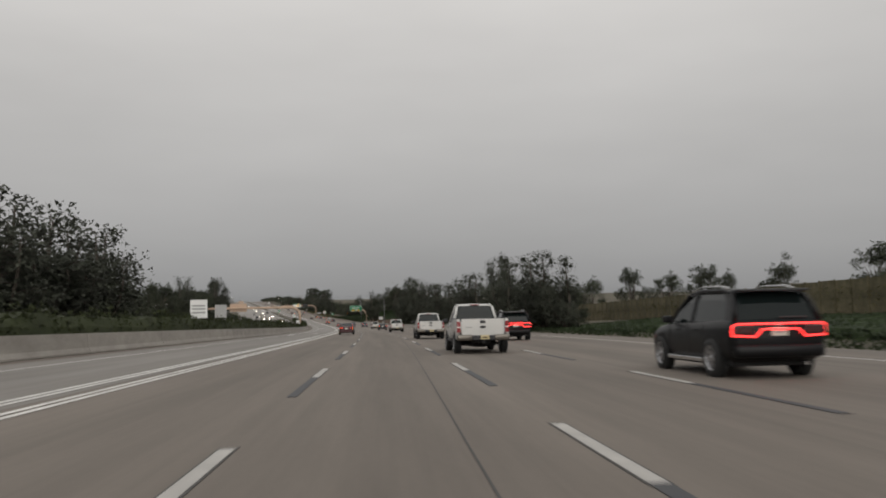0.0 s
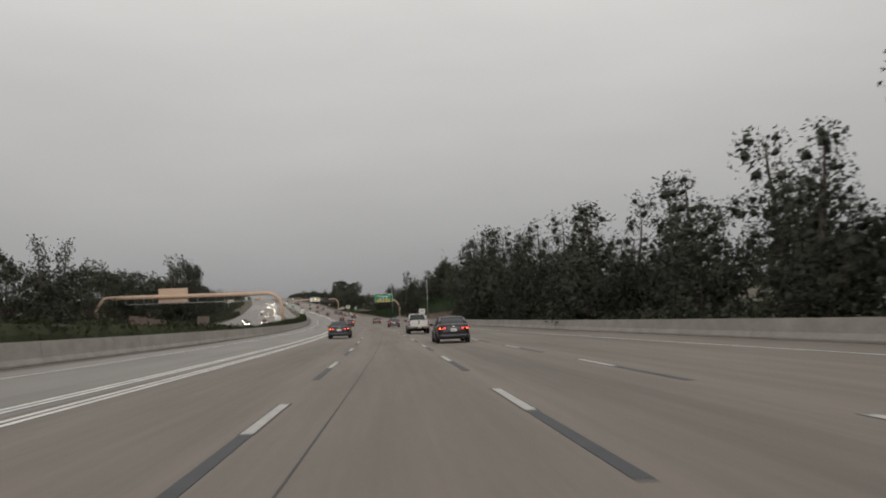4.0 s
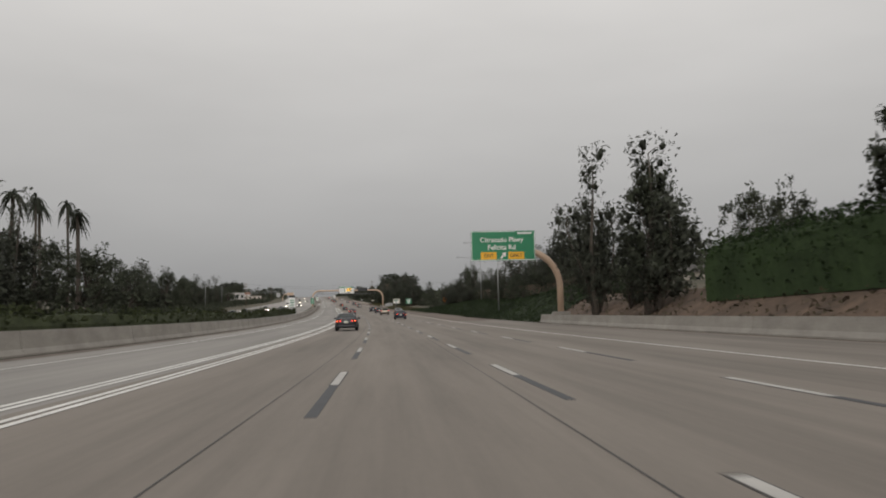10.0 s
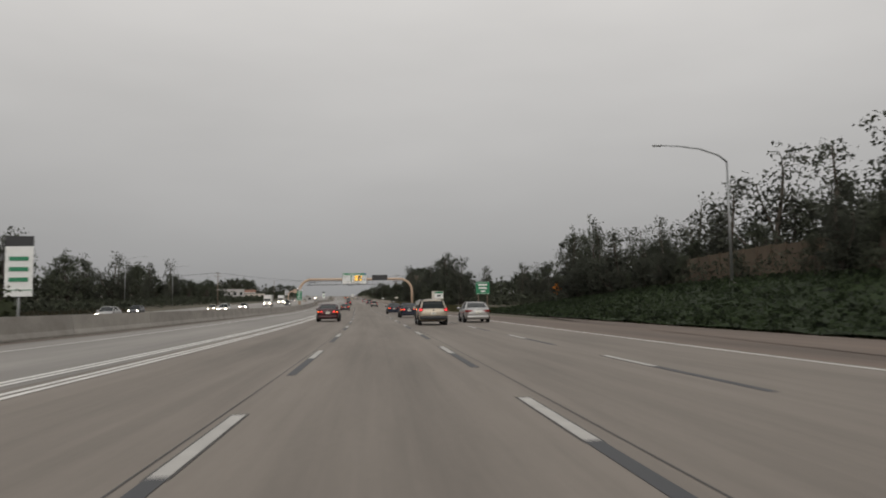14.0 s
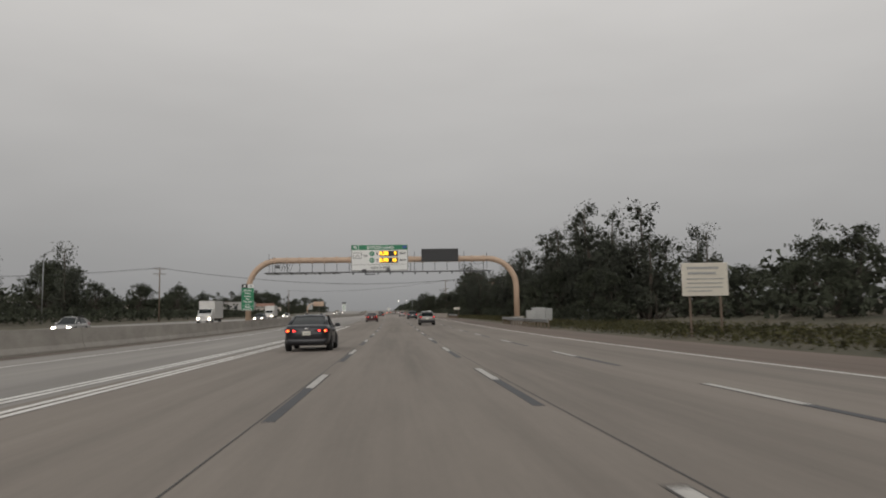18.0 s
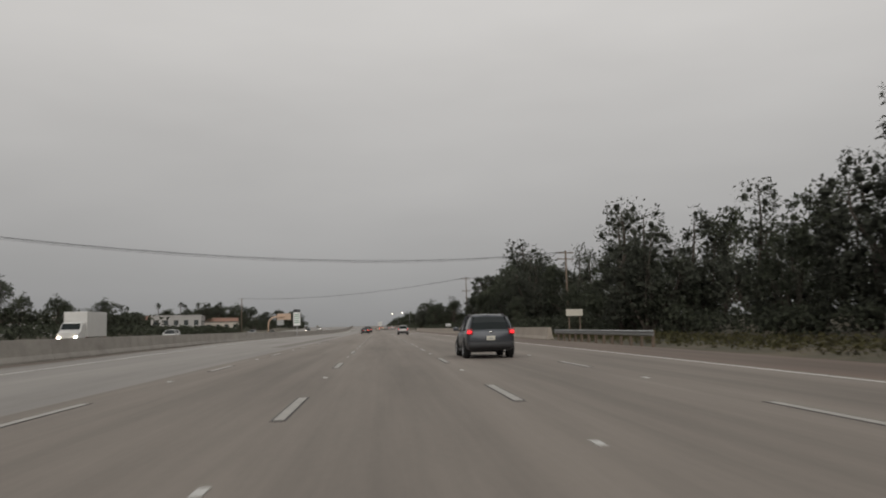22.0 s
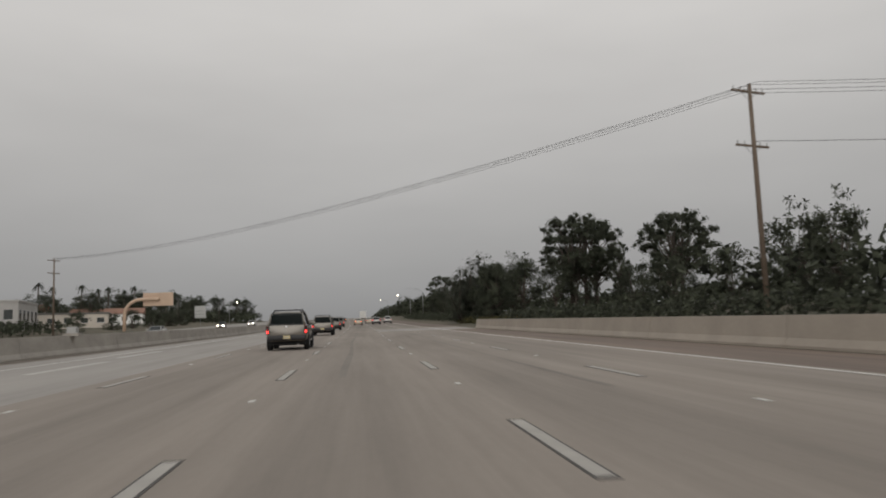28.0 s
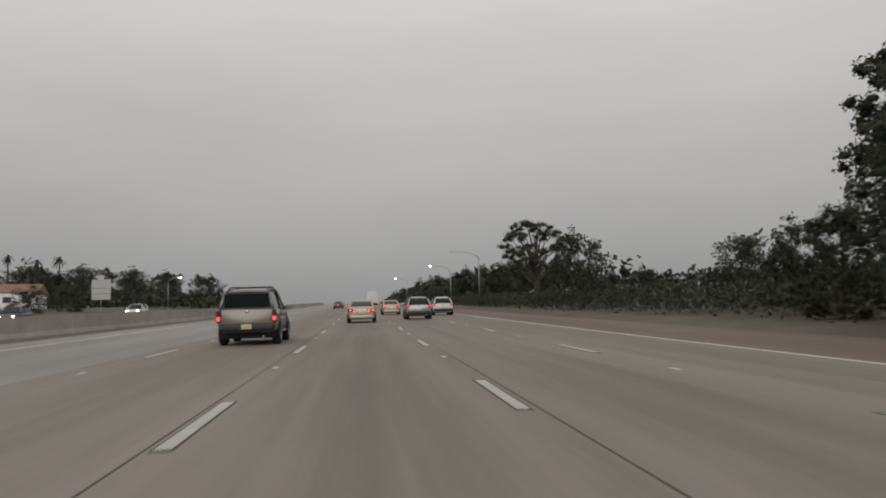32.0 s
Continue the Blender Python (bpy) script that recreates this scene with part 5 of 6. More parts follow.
# ---- roadside signs ----
def post_sign(name, s, u, z, w, h, face, label, posts=1, bars=(), ink="ink", diamond=False, flip=False, extra=None):
    g = bank(s, u) if abs(u) > 14 else 0.0
    t = thing(name, put(s, u, g - 0.05), label, "sign", "roadside signs")
    zz = z - g
    if diamond:
        bm = boxed(0, 0, 0, w, 0.03, w, bevel=0.01)
        bmesh.ops.transform(bm, matrix=Matrix.Translation((0, -0.06, zz)) @ Matrix.Rotation(radians(45), 4, "Y"), verts=bm.verts)
        pn = part("panel", bm, face, t)
        bm = boxed(0, 0, 0, w - 0.12, 0.01, w - 0.12)
        bmesh.ops.transform(bm, matrix=Matrix.Translation((0, -0.082, zz)) @ Matrix.Rotation(radians(45), 4, "Y"), verts=bm.verts)
        part("border", bm, ink, pn)
        bm = boxed(0, 0, 0, w - 0.17, 0.01, w - 0.17)
        bmesh.ops.transform(bm, matrix=Matrix.Translation((0, -0.088, zz)) @ Matrix.Rotation(radians(45), 4, "Y"), verts=bm.verts)
        part("face", bm, face, pn)
    else:
        pn = part("panel", boxed(0, -0.06, zz, w, 0.03, h, bevel=0.008), face, t)
    for bx, bz, bw, bh in bars:
        part("writing_bar", boxed(bx, -0.098, zz + bz, bw, 0.008, bh), ink, pn)
    for k in range(posts):
        x = 0 if posts == 1 else (-0.33 * w if k == 0 else 0.33 * w)
        part("post", boxed(x, 0.02, zz / 2, 0.10, 0.10, zz + 0.2, bevel=0.01), "pole_wood" if posts == 2 else "steel", t)
    return t


post_sign("warning_sign", 153, 18.9, 3.0, 1.12, 1.12, "sign_yellow", "yellow diamond warning sign behind the barrier", diamond=True, bars=((0, 0.22, 0.55, 0.09), (0, 0.02, 0.75, 0.09), (0, -0.18, 0.6, 0.09)))
post_sign("ramp_warning_sign", 606, 27.0, 3.2, 1.15, 1.15, "sign_orange", "orange diamond sign beside the exit ramp", diamond=True, bars=((0, 0.1, 0.3, 0.3), (0, -0.2, 0.12, 0.3)))
post_sign("white_sign", 380, 19.8, 2.85, 1.75, 1.3, "sign_white", "white roadside sign with grey lines of writing", 2, ((0, 0.3, 1.2, 0.1), (0, 0.05, 1.3, 0.1), (0, -0.2, 1.1, 0.1)), "sign_back")
post_sign("exit_number_sign", 589, 14.4, 3.1, 1.55, 1.4, "green", "green exit sign in the gore, with white lines", 2, ((0, 0.36, 1.05, 0.18), (0, 0.0, 0.9, 0.18), (0.05, -0.36, 0.5, 0.16), (0, 0.64, 1.45, 0.03), (0, -0.64, 1.45, 0.03)), "sign_white")
post_sign("notice_sign", 677, 18.0, 3.1, 2.5, 1.75, "sign_cream", "white notice board with lines of dark writing", 2, ((-0.1, 0.60, 1.7, 0.12), (-0.15, 0.32, 1.5, 0.12), (0, 0.02, 2.0, 0.05), (0, -0.2, 1.9, 0.05), (-0.05, -0.42, 2.0, 0.05), (-0.3, -0.62, 1.3, 0.05)), "sign_back")
t = post_sign("lane_sign", 653, 15.9, 3.0, 1.6, 1.25, "sign_white", "white sign with a green heading", 1, ((0, -0.15, 0.7, 0.3),))
part("heading", boxed(0, -0.10, 3.0 - bank(653, 15.9) + 0.46, 1.55, 0.012, 0.34), "green", t, "green heading")
t = post_sign("express_sign", 538, -15.2, 3.2, 1.3, 2.4, "sign_white", "tall white sign at the end of the median hedge", 1, ((0, 0.6, 0.9, 0.2), (0, 0.1, 0.9, 0.2), (0, -0.4, 0.9, 0.2), (0, -0.9, 1.2, 0.03)), "green")
part("head_panel", boxed(0, -0.06, 4.75, 1.3, 0.03, 0.5, bevel=0.01), "ink", t)
t = post_sign("express_sign", 936, -15.0, 3.5, 1.35, 2.6, "sign_white", "tall white sign on the median, with a black head", 1, ((0, 0.9, 1.0, 0.12), (0, 0.5, 1.0, 0.12), (0, 0.1, 1.0, 0.12), (0, -0.3, 1.0, 0.12), (0, -0.7, 1.0, 0.12)), "green")
part("head_panel", boxed(0, -0.06, 5.25, 1.35, 0.03, 0.55, bevel=0.01), "ink", t)
t = post_sign("express_sign", 82, -15.3, 3.05, 1.6, 1.75, "sign_white", "white sign panels standing in the median hedge", 1, ((0, 0.3, 1.2, 0.16), (0, 0.0, 1.2, 0.16), (0, -0.35, 1.2, 0.16)), "sign_back")
post_sign("sign_seen_from_behind", 97, -15.8, 2.95, 1.3, 1.75, "sign_back", "grey back of a sign standing in the median hedge", 1)
post_sign("large_sign_back", 1290, -56, 5.4, 4.2, 4.6, "sign_back", "tall grey back of a sign on one steel post", 1, ((0, 0.3, 4.0, 0.08), (0, -0.9, 4.0, 0.08)), "dark_steel")
post_sign("white_sign", 952, 16.6, 1.7, 1.2, 0.6, "sign_white", "small white sign beside the road", 1, ((0, 0.1, 1.2, 0.08), (0, -0.12, 1.2, 0.08)), "sign_back")
post_sign("white_sign", 836, 17.4, 2.2, 1.4, 0.55, "sign_cream", "pale board behind the guard rail", 2)
for s, u, w, d, h, nm in ((370, 19.7, 0.7, 0.6, 1.15, "control_cabinet"), (731, 17.6, 1.1, 0.8, 1.45, "control_cabinet"), (732.5, 18.7, 1.5, 0.9, 1.75, "control_cabinet"), (734, 20.2, 0.9, 0.8, 1.6, "control_cabinet"), (741, 26.5, 0.9, 0.7, 1.2, "control_cabinet"), (1012, -13.4, 0.5, 0.4, 0.35, "junction_box")):
    t = thing(nm, put(s, u, bank(s, u) if u > 0 else 1.02), "grey metal roadside cabinet on a concrete pad", "cabinet", "roadside cabinets")
    part("body", boxed(0, 0, h / 2 + 0.1, w, d, h, bevel=0.03), "sign_back", t)
    part("pad", boxed(0, 0, 0.03, w + 0.3, d + 0.3, 0.16), "barrier", t)
    part("door", boxed(0, -d / 2 - 0.008, h / 2 + 0.1, w * 0.8, 0.02, h * 0.8, bevel=0.006), "sign_back", t)


# ---- lamps, poles and wires ----
def street_light(s, u, h, reach, label="galvanised street light with a long curved arm", lit=False):
    t = thing("street_light", put(s, u, bank(s, u) - 0.1), label, "street light", "street lights")
    g = bank(s, u)
    k = h - g
    part("pole", tube([(0, 0, 0), (0, 0, k * 0.5), (0, 0, k - 1.2)], [0.13, 0.11, 0.08], 10), "steel", t, smooth=True)
    if reach:
        sgn = -1 if reach > 0 else 1
        R = abs(reach)
        part("arm", tube([(0, 0, k - 1.3), (sgn * 0.12 * R, 0, k - 0.75), (sgn * 0.4 * R, 0, k - 0.25), (sgn * 0.75 * R, 0, k - 0.02), (sgn * R, 0, k)], [0.075, 0.07, 0.06, 0.05, 0.045], 8), "steel", t, smooth=True)
        part("lamp_head", boxed(sgn * (R + 0.3), 0, k, 0.75, 0.26, 0.14, bevel=0.05), "street" if lit else "steel", t)
    part("base", boxed(0, 0, 0.15, 0.5, 0.5, 0.4, bevel=0.03), "barrier", t)
    return t


street_light(496, 22.5, 12.8, 5.2)
street_light(560, 30.0, 13.8, 5.4)
street_light(366, 19.8, 12.6, 0, "plain grey pole standing on the bank")
street_light(726, -61.0, 14.4, -5.0)
street_light(788, -61.5, 14.0, -5.0)
street_light(1258, 26.0, 11.0, 5.0)
street_light(1290, 24.0, 9.5, 4.5, "street light with a lit lamp, far along the road", True)
street_light(1340, -52.0, 9.5, -3.0, "street light with a lit lamp beyond the oncoming lanes", True)
street_light(1420, 22.0, 10.0, 4.0, "street light with a lit lamp, far along the road", True)


def utility_pole(s, u, h, arms, turn):
    g = bank(s, u)
    t = thing("utility_pole", put(s, u, g - 0.1, turn), "brown wooden utility pole with crossarms and insulators", "utility pole", "utility poles")
    k = h - g
    part("pole", tube([(0, 0, 0), (0, 0, k * 0.6), (0, 0, k)], [0.19, 0.16, 0.12], 10), "pole_wood", t, smooth=True)
    for z in arms:
        a = part("crossarm", boxed(0, 0.14, k - z, 2.9, 0.12, 0.14, bevel=0.01), "pole_wood", t)
        for x in (-1.3, -0.7, 0.7, 1.3):
            part("insulator", tube([(x, 0.14, k - z + 0.07), (x, 0.14, k - z + 0.3)], [0.05, 0.035], 6), "sign_back", a)
        part("brace", tube([(-0.8, 0.14, k - z), (0, 0.1, k - z - 0.6), (0.8, 0.14, k - z)], 0.02, 5), "steel", t)
    return t


POLES = {"a": (837, -54, 13.2, (0.4, 1.6)), "b": (894, 30.2, 12.7, (0.35, 1.3)), "c": (1017, 28, 16.2, (0.5, 4.2)), "d": (1134, -57, 15.4, (0.5, 3.0)), "e": (865, 30, 10.0, (0.5,))}
for key, (s, u, h, arms) in POLES.items():
    utility_pole(s, u, h, arms, {"a": 35, "b": 12, "c": 20, "d": 60, "e": 30}[key])

def wire(s0, u0, z0, s1, u1, z1, sag, r=0.015):
    a, b = at(s0, u0, z0), at(s1, u1, z1)
    pts = [a.lerp(b, q) - Vector((0, 0, sag * 4 * q * (1 - q))) for q in np.linspace(0, 1, 25)]
    t = thing("power_line", Matrix(), "thin dark power cable strung across the freeway", "cable", "power lines")
    part("cable", tube(pts, r, 5), "wire", t)


for du, dz in ((-1.2, 0.0), (-0.5, 0.0), (0.6, 0.0), (1.2, -0.1)):
    wire(837 + du, -54, 13.0 + dz, 894 + du, 30.2, 12.4 + dz, 3.1)
    wire(1134 + du, -57, 15.1 + dz, 1017 + du, 28, 15.9 + dz, 2.2)
    wire(1017 + du, 28, 15.9 + dz, 985 + du, 110, 15.5 + dz, 2.0)
    wire(837 + du, -54, 13.0 + dz, 800 + du, -140, 13.0, 2.5)
wire(1017, 28, 12.2, 985, 110, 12.0, 1.8, 0.02)


# ---- buildings ----
def building(s, u, w, d, h, wall, roof, label, turn=0.0, pitched=False, windows=4, name="house"):
    g = bank(s, u)
    t = thing(name, put(s, u, g - 0.2, turn), label, "building", "buildings by the road")
    part("wall", boxed(0, 0, h / 2, w, d, h, bevel=0.02), wall, t)
    if pitched:
        e, r = 0.5, 0.14 * d + 0.3
        part("roof", loft([[(x, -d / 2 - e, h), (x, 0, h + r), (x, d / 2 + e, h), (x, d / 2 + e, h - 0.15), (x, -d / 2 - e, h - 0.15)] for x in (-w / 2 - e, w / 2 + e)]), roof, t)
    else:
        part("roof", boxed(0, 0, h + 0.15, w + 0.4, d + 0.4, 0.5, bevel=0.04), roof, t)
    n = max(1, windows)
    for i in range(n):
        x = -w / 2 + (i + 0.5) * w / n
        wi = part("window", boxed(x, -d / 2 - 0.01, h * 0.55, w / n * 0.45, 0.08, h * 0.34, bevel=0.01), "glass", t)
        part("window_frame", boxed(x, -d / 2 - 0.005, h * 0.55 - h * 0.18, w / n * 0.5, 0.14, 0.08), "sign_white", wi)
        y = -d / 2 + (i + 0.5) * d / n
        part("window", boxed(w / 2 + 0.01, y, h * 0.55, 0.08, d / n * 0.45, h * 0.34, bevel=0.01), "glass", t)
    return t


building(96, 72, 16, 12, 3.2, "stucco", "roof_grey", "low stucco house with a grey roof behind the fence", 20, True)
building(132, 74, 15, 12, 3.2, "stucco", "roof_grey", "low stucco house with a grey roof behind the fence", -10, True)
building(78, 66, 13, 11, 3.0, "stucco", "roof", "low stucco house with a tiled roof behind the fence", 5, True)
building(500, 58, 18, 12, 3.6, "stucco", "roof_grey", "house with a dark roof on top of the slope", 8, True)
building(905, -120, 22, 16, 7.0, "stucco_grey", "stucco_grey", "plain grey flat-roofed building", 15, False, 5, "commercial_building")
building(1000, -125, 34, 18, 5.5, "stucco", "roof_grey", "long low pale building", 5, False, 8, "commercial_building")
building(1075, -118, 26, 18, 6.0, "stucco_grey", "stucco", "flat-roofed commercial building with dark windows", 10, False, 6, "commercial_building")
building(1200, -98, 24, 18, 7.5, "stucco_grey", "stucco_grey", "grey flat-roofed commercial building", 5, False, 5, "commercial_building")
building(1225, -92, 40, 14, 4.2, "stucco", "roof_grey", "low shop front with dark windows", 12, False, 9, "commercial_building")
building(1350, -106, 30, 18, 5.0, "sign_white", "roof", "white building with a tiled roof", 10, True, 6, "commercial_building")
building(1330, -140, 30, 18, 7.0, "stucco", "roof", "pale building with a tiled roof", -10, True, 6, "commercial_building")


def fence(s0, s1, u, h, label, step=2.4, material="fence"):
    t = thing("fence", Matrix(), label, "fence")
    for s in np.arange(s0, s1, step):
        g = bank(float(s), u)
        o = part("fence_panel", boxed(0, 0, h / 2 - 0.2, 0.10, step - 0.03, h + 0.25 * noise.noise((s * 0.3, 0, 0)), bevel=0.01), material, t)
        o.matrix_local = put(float(s), u, g)
        o = part("post", boxed(-0.08, step / 2, h / 2 - 0.15, 0.12, 0.12, h + 0.1), material, t)
        o.matrix_local = put(float(s), u, g)
    return t


wall = thing("stepped_wall", Matrix(), "brown stepped block wall beyond the oncoming lanes", "wall", kind="structure")
for s in (330.0, 338.0, 346.0, 354.0, 362.0, 426.0, 434.0, 442.0, 450.0):
    h = float(np.interp(s, [330, 362, 426, 450], [4.1, 3.0, 3.7, 3.5]))
    o = part("wall_panel", boxed(0, 4.0, h / 2 - 0.15, 0.24, 7.97, h, bevel=0.02), "wall_brown", wall)
    o.matrix_local = put(float(s), -49.35, -0.1)
    o = part("wall_cap", boxed(0, 4.0, h - 0.1, 0.34, 7.97, 0.12, bevel=0.02), "wall_brown", wall)
    o.matrix_local = put(float(s), -49.35, -0.1)
fence(30, 200, 41, 3.2, "tall olive-brown vine-covered fence above the verge", material="vine_fence")
fence(476, 590, 34.0, 3.1, "brown wooden fence along the top of the ivy slope")
shrub_belt("fence_vines", 30, 200, 40.4, 40.9, 3.0, "grass", "brown vines hanging over the fence", 16.0, 0.10)
shrub_belt("verge_grass", 30, 112, 22, 40, 0.22, "ivy", "green verge below the fence", 9.0, 0.09, sheet=True)


# ---- vehicles ----
def body_ring(y, hw, zb, zt):
    h = zt - zb
    half = [(0.80 * hw, zb), (0.955 * hw, zb + 0.09), (0.99 * hw, zb + 0.30 * h), (hw, zb + 0.52 * h), (0.985 * hw, zb + 0.78 * h), (0.955 * hw, zt - 0.05), (0.88 * hw, zt)]
    return [(x, y, z) for x, z in half] + [(0, y, zt + 0.015)] + [(-x, y, z) for x, z in half[::-1]] + [(0, y, zb)]


def cabin_ring(y, hw, z0, zt, top, taper):
    q = max(0.0, (zt - z0) / (top - z0))
    wt = hw * (1 - taper * q)
    return [(hw, y, z0 - 0.03), (wt + 0.25 * (hw - wt), y, z0 + 0.72 * (zt - z0)), (wt - 0.02, y, zt - 0.045), (wt - 0.10, y, zt), (0, y, zt + 0.02), (-wt + 0.10, y, zt), (-wt + 0.02, y, zt - 0.045), (-wt - 0.25 * (hw - wt), y, z0 + 0.72 * (zt - z0)), (-hw, y, z0 - 0.03)]


WHEELS = {}


def wheel_meshes(r, w):
    """Tyre, rim and hub of a wheel that turns about x."""
    if (r, w) in WHEELS:
        return WHEELS[r, w]
    def lathe(profile, n=26):
        bm = bmesh.new()
        rings = [[bm.verts.new((x, q * math.cos(a), q * math.sin(a))) for x, q in profile] for a in [2 * math.pi * i / n for i in range(n)]]
        for i in range(n):
            A, B = rings[i], rings[(i + 1) % n]
            for k in range(len(profile) - 1):
                bm.faces.new((A[k], A[k + 1], B[k + 1], B[k]))
        bmesh.ops.recalc_face_normals(bm, faces=bm.faces)
        return bm
    k = r * 0.66
    ty = lathe([(-w / 2, k), (-w / 2 - 0.012, k + 0.35 * (r - k)), (-w / 2 + 0.02, r - 0.012), (-w / 4, r), (w / 4, r), (w / 2 - 0.02, r - 0.012), (w / 2 + 0.012, k + 0.35 * (r - k)), (w / 2, k)])
    rm = lathe([(w / 2 - 0.005, k), (w / 2 - 0.02, k - 0.025), (w / 2 - 0.085, k - 0.05), (-w / 2 + 0.02, k - 0.02), (-w / 2, k)])
    sp = bmesh.new()
    for i in range(7):
        a = 2 * math.pi * i / 7
        box(sp, w / 2 - 0.045, 0, (k - 0.02) / 2, 0.03, 0.062, k - 0.02, m=Matrix.Rotation(a, 4, "X"))
    bmesh.ops.create_cone(sp, cap_ends=True, segments=14, radius1=0.07, radius2=0.055, depth=0.05, matrix=Matrix.Translation((w / 2 - 0.03, 0, 0)) @ Matrix.Rotation(radians(90), 4, "Y"))
    dk = bmesh.new()
    bmesh.ops.create_cone(dk, cap_ends=True, segments=20, radius1=k - 0.03, radius2=k - 0.03, depth=0.02, matrix=Matrix.Translation((w / 2 - 0.10, 0, 0)) @ Matrix.Rotation(radians(90), 4, "Y"))
    out = []
    for bm, m in ((ty, "tyre"), (rm, "rim"), (sp, "rim"), (dk, "under")):
        me = bpy.data.meshes.new("wheel"); bm.to_mesh(me); bm.free(); me.materials.append(M[m]); out.append(me)
    out[0].shade_smooth()
    WHEELS[r, w] = out
    return out


SPECS = {
    "sedan": dict(hw=0.91, base=2.75, r=0.325, belt=0.95, top=1.45, taper=0.24,
                  body=((-2.45, 0.60, 0.50, 0.76), (-2.43, 0.74, 0.42, 0.88), (-2.38, 0.86, 0.35, 0.975), (-2.27, 0.935, 0.29, 1.035), (-2.08, 0.97, 0.25, 1.06), (-1.75, 0.99, 0.22, 1.055), (-0.9, 1.0, 0.20, 0.99), (0.3, 1.0, 0.20, 0.95), (1.2, 0.995, 0.20, 0.93), (1.8, 0.97, 0.22, 0.85), (2.2, 0.91, 0.26, 0.74), (2.42, 0.74, 0.34, 0.60)),
                  cabin=((-1.92, 1.05), (-1.55, 1.22), (-1.15, 1.38), (-0.7, 1.445), (-0.1, 1.46), (0.3, 1.425), (0.7, 1.22), (1.18, 0.96))),
    "suv": dict(hw=0.965, base=3.04, r=0.39, belt=1.10, top=1.74, taper=0.20,
                body=((-2.52, 0.86, 0.55, 1.05), (-2.48, 0.95, 0.42, 1.13), (-2.3, 0.985, 0.33, 1.16), (-1.2, 1.0, 0.30, 1.14), (0.2, 1.0, 0.30, 1.10), (1.15, 0.995, 0.30, 1.08), (1.9, 0.97, 0.31, 1.00), (2.3, 0.92, 0.34, 0.92), (2.52, 0.80, 0.42, 0.80)),
                cabin=((-2.46, 1.14), (-2.32, 1.45), (-2.12, 1.66), (-1.6, 1.735), (-0.5, 1.765), (0.15, 1.71), (0.55, 1.50), (1.10, 1.10))),
    "crossover": dict(hw=0.92, base=2.66, r=0.36, belt=1.03, top=1.63, taper=0.24,
                      body=((-2.27, 0.84, 0.52, 0.98), (-2.22, 0.95, 0.38, 1.06), (-2.0, 0.985, 0.29, 1.08), (-1.0, 1.0, 0.26, 1.06), (0.3, 1.0, 0.26, 1.02), (1.15, 0.99, 0.26, 1.0), (1.75, 0.96, 0.28, 0.92), (2.1, 0.90, 0.31, 0.83), (2.28, 0.77, 0.38, 0.70)),
                      cabin=((-2.18, 1.06), (-1.98, 1.33), (-1.7, 1.54), (-1.2, 1.63), (-0.3, 1.65), (0.25, 1.60), (0.6, 1.38), (1.12, 1.03))),
    "pickup": dict(hw=0.985, base=3.68, r=0.39, belt=1.19, top=1.88, taper=0.22,
                   body=((-0.42, 0.995, 0.48, 1.20), (-0.3, 1.0, 0.46, 1.22), (0.6, 1.0, 0.45, 1.21), (1.45, 1.0, 0.45, 1.20), (2.2, 0.99, 0.45, 1.17), (2.72, 0.96, 0.47, 1.10), (2.9, 0.90, 0.52, 0.98)),
                   cabin=((-0.38, 1.22), (-0.30, 1.60), (-0.20, 1.84), (0.25, 1.91), (0.75, 1.87), (1.1, 1.60), (1.55, 1.21))),
}
SPECS["wagon"] = dict(SPECS["suv"], top=1.80, belt=1.16, base=2.95, cabin=((-2.46, 1.18), (-2.38, 1.45), (-2.22, 1.74), (-1.6, 1.82), (-0.4, 1.84), (0.2, 1.78), (0.6, 1.55), (1.12, 1.14)),
                      body=((-2.50, 0.90, 0.60, 1.15), (-2.46, 0.97, 0.48, 1.19), (-2.3, 0.99, 0.42, 1.20), (-1.2, 1.0, 0.40, 1.19), (0.2, 1.0, 0.40, 1.17), (1.15, 1.0, 0.40, 1.15), (1.9, 0.985, 0.41, 1.10), (2.3, 0.95, 0.44, 1.02), (2.48, 0.86, 0.5, 0.9)))


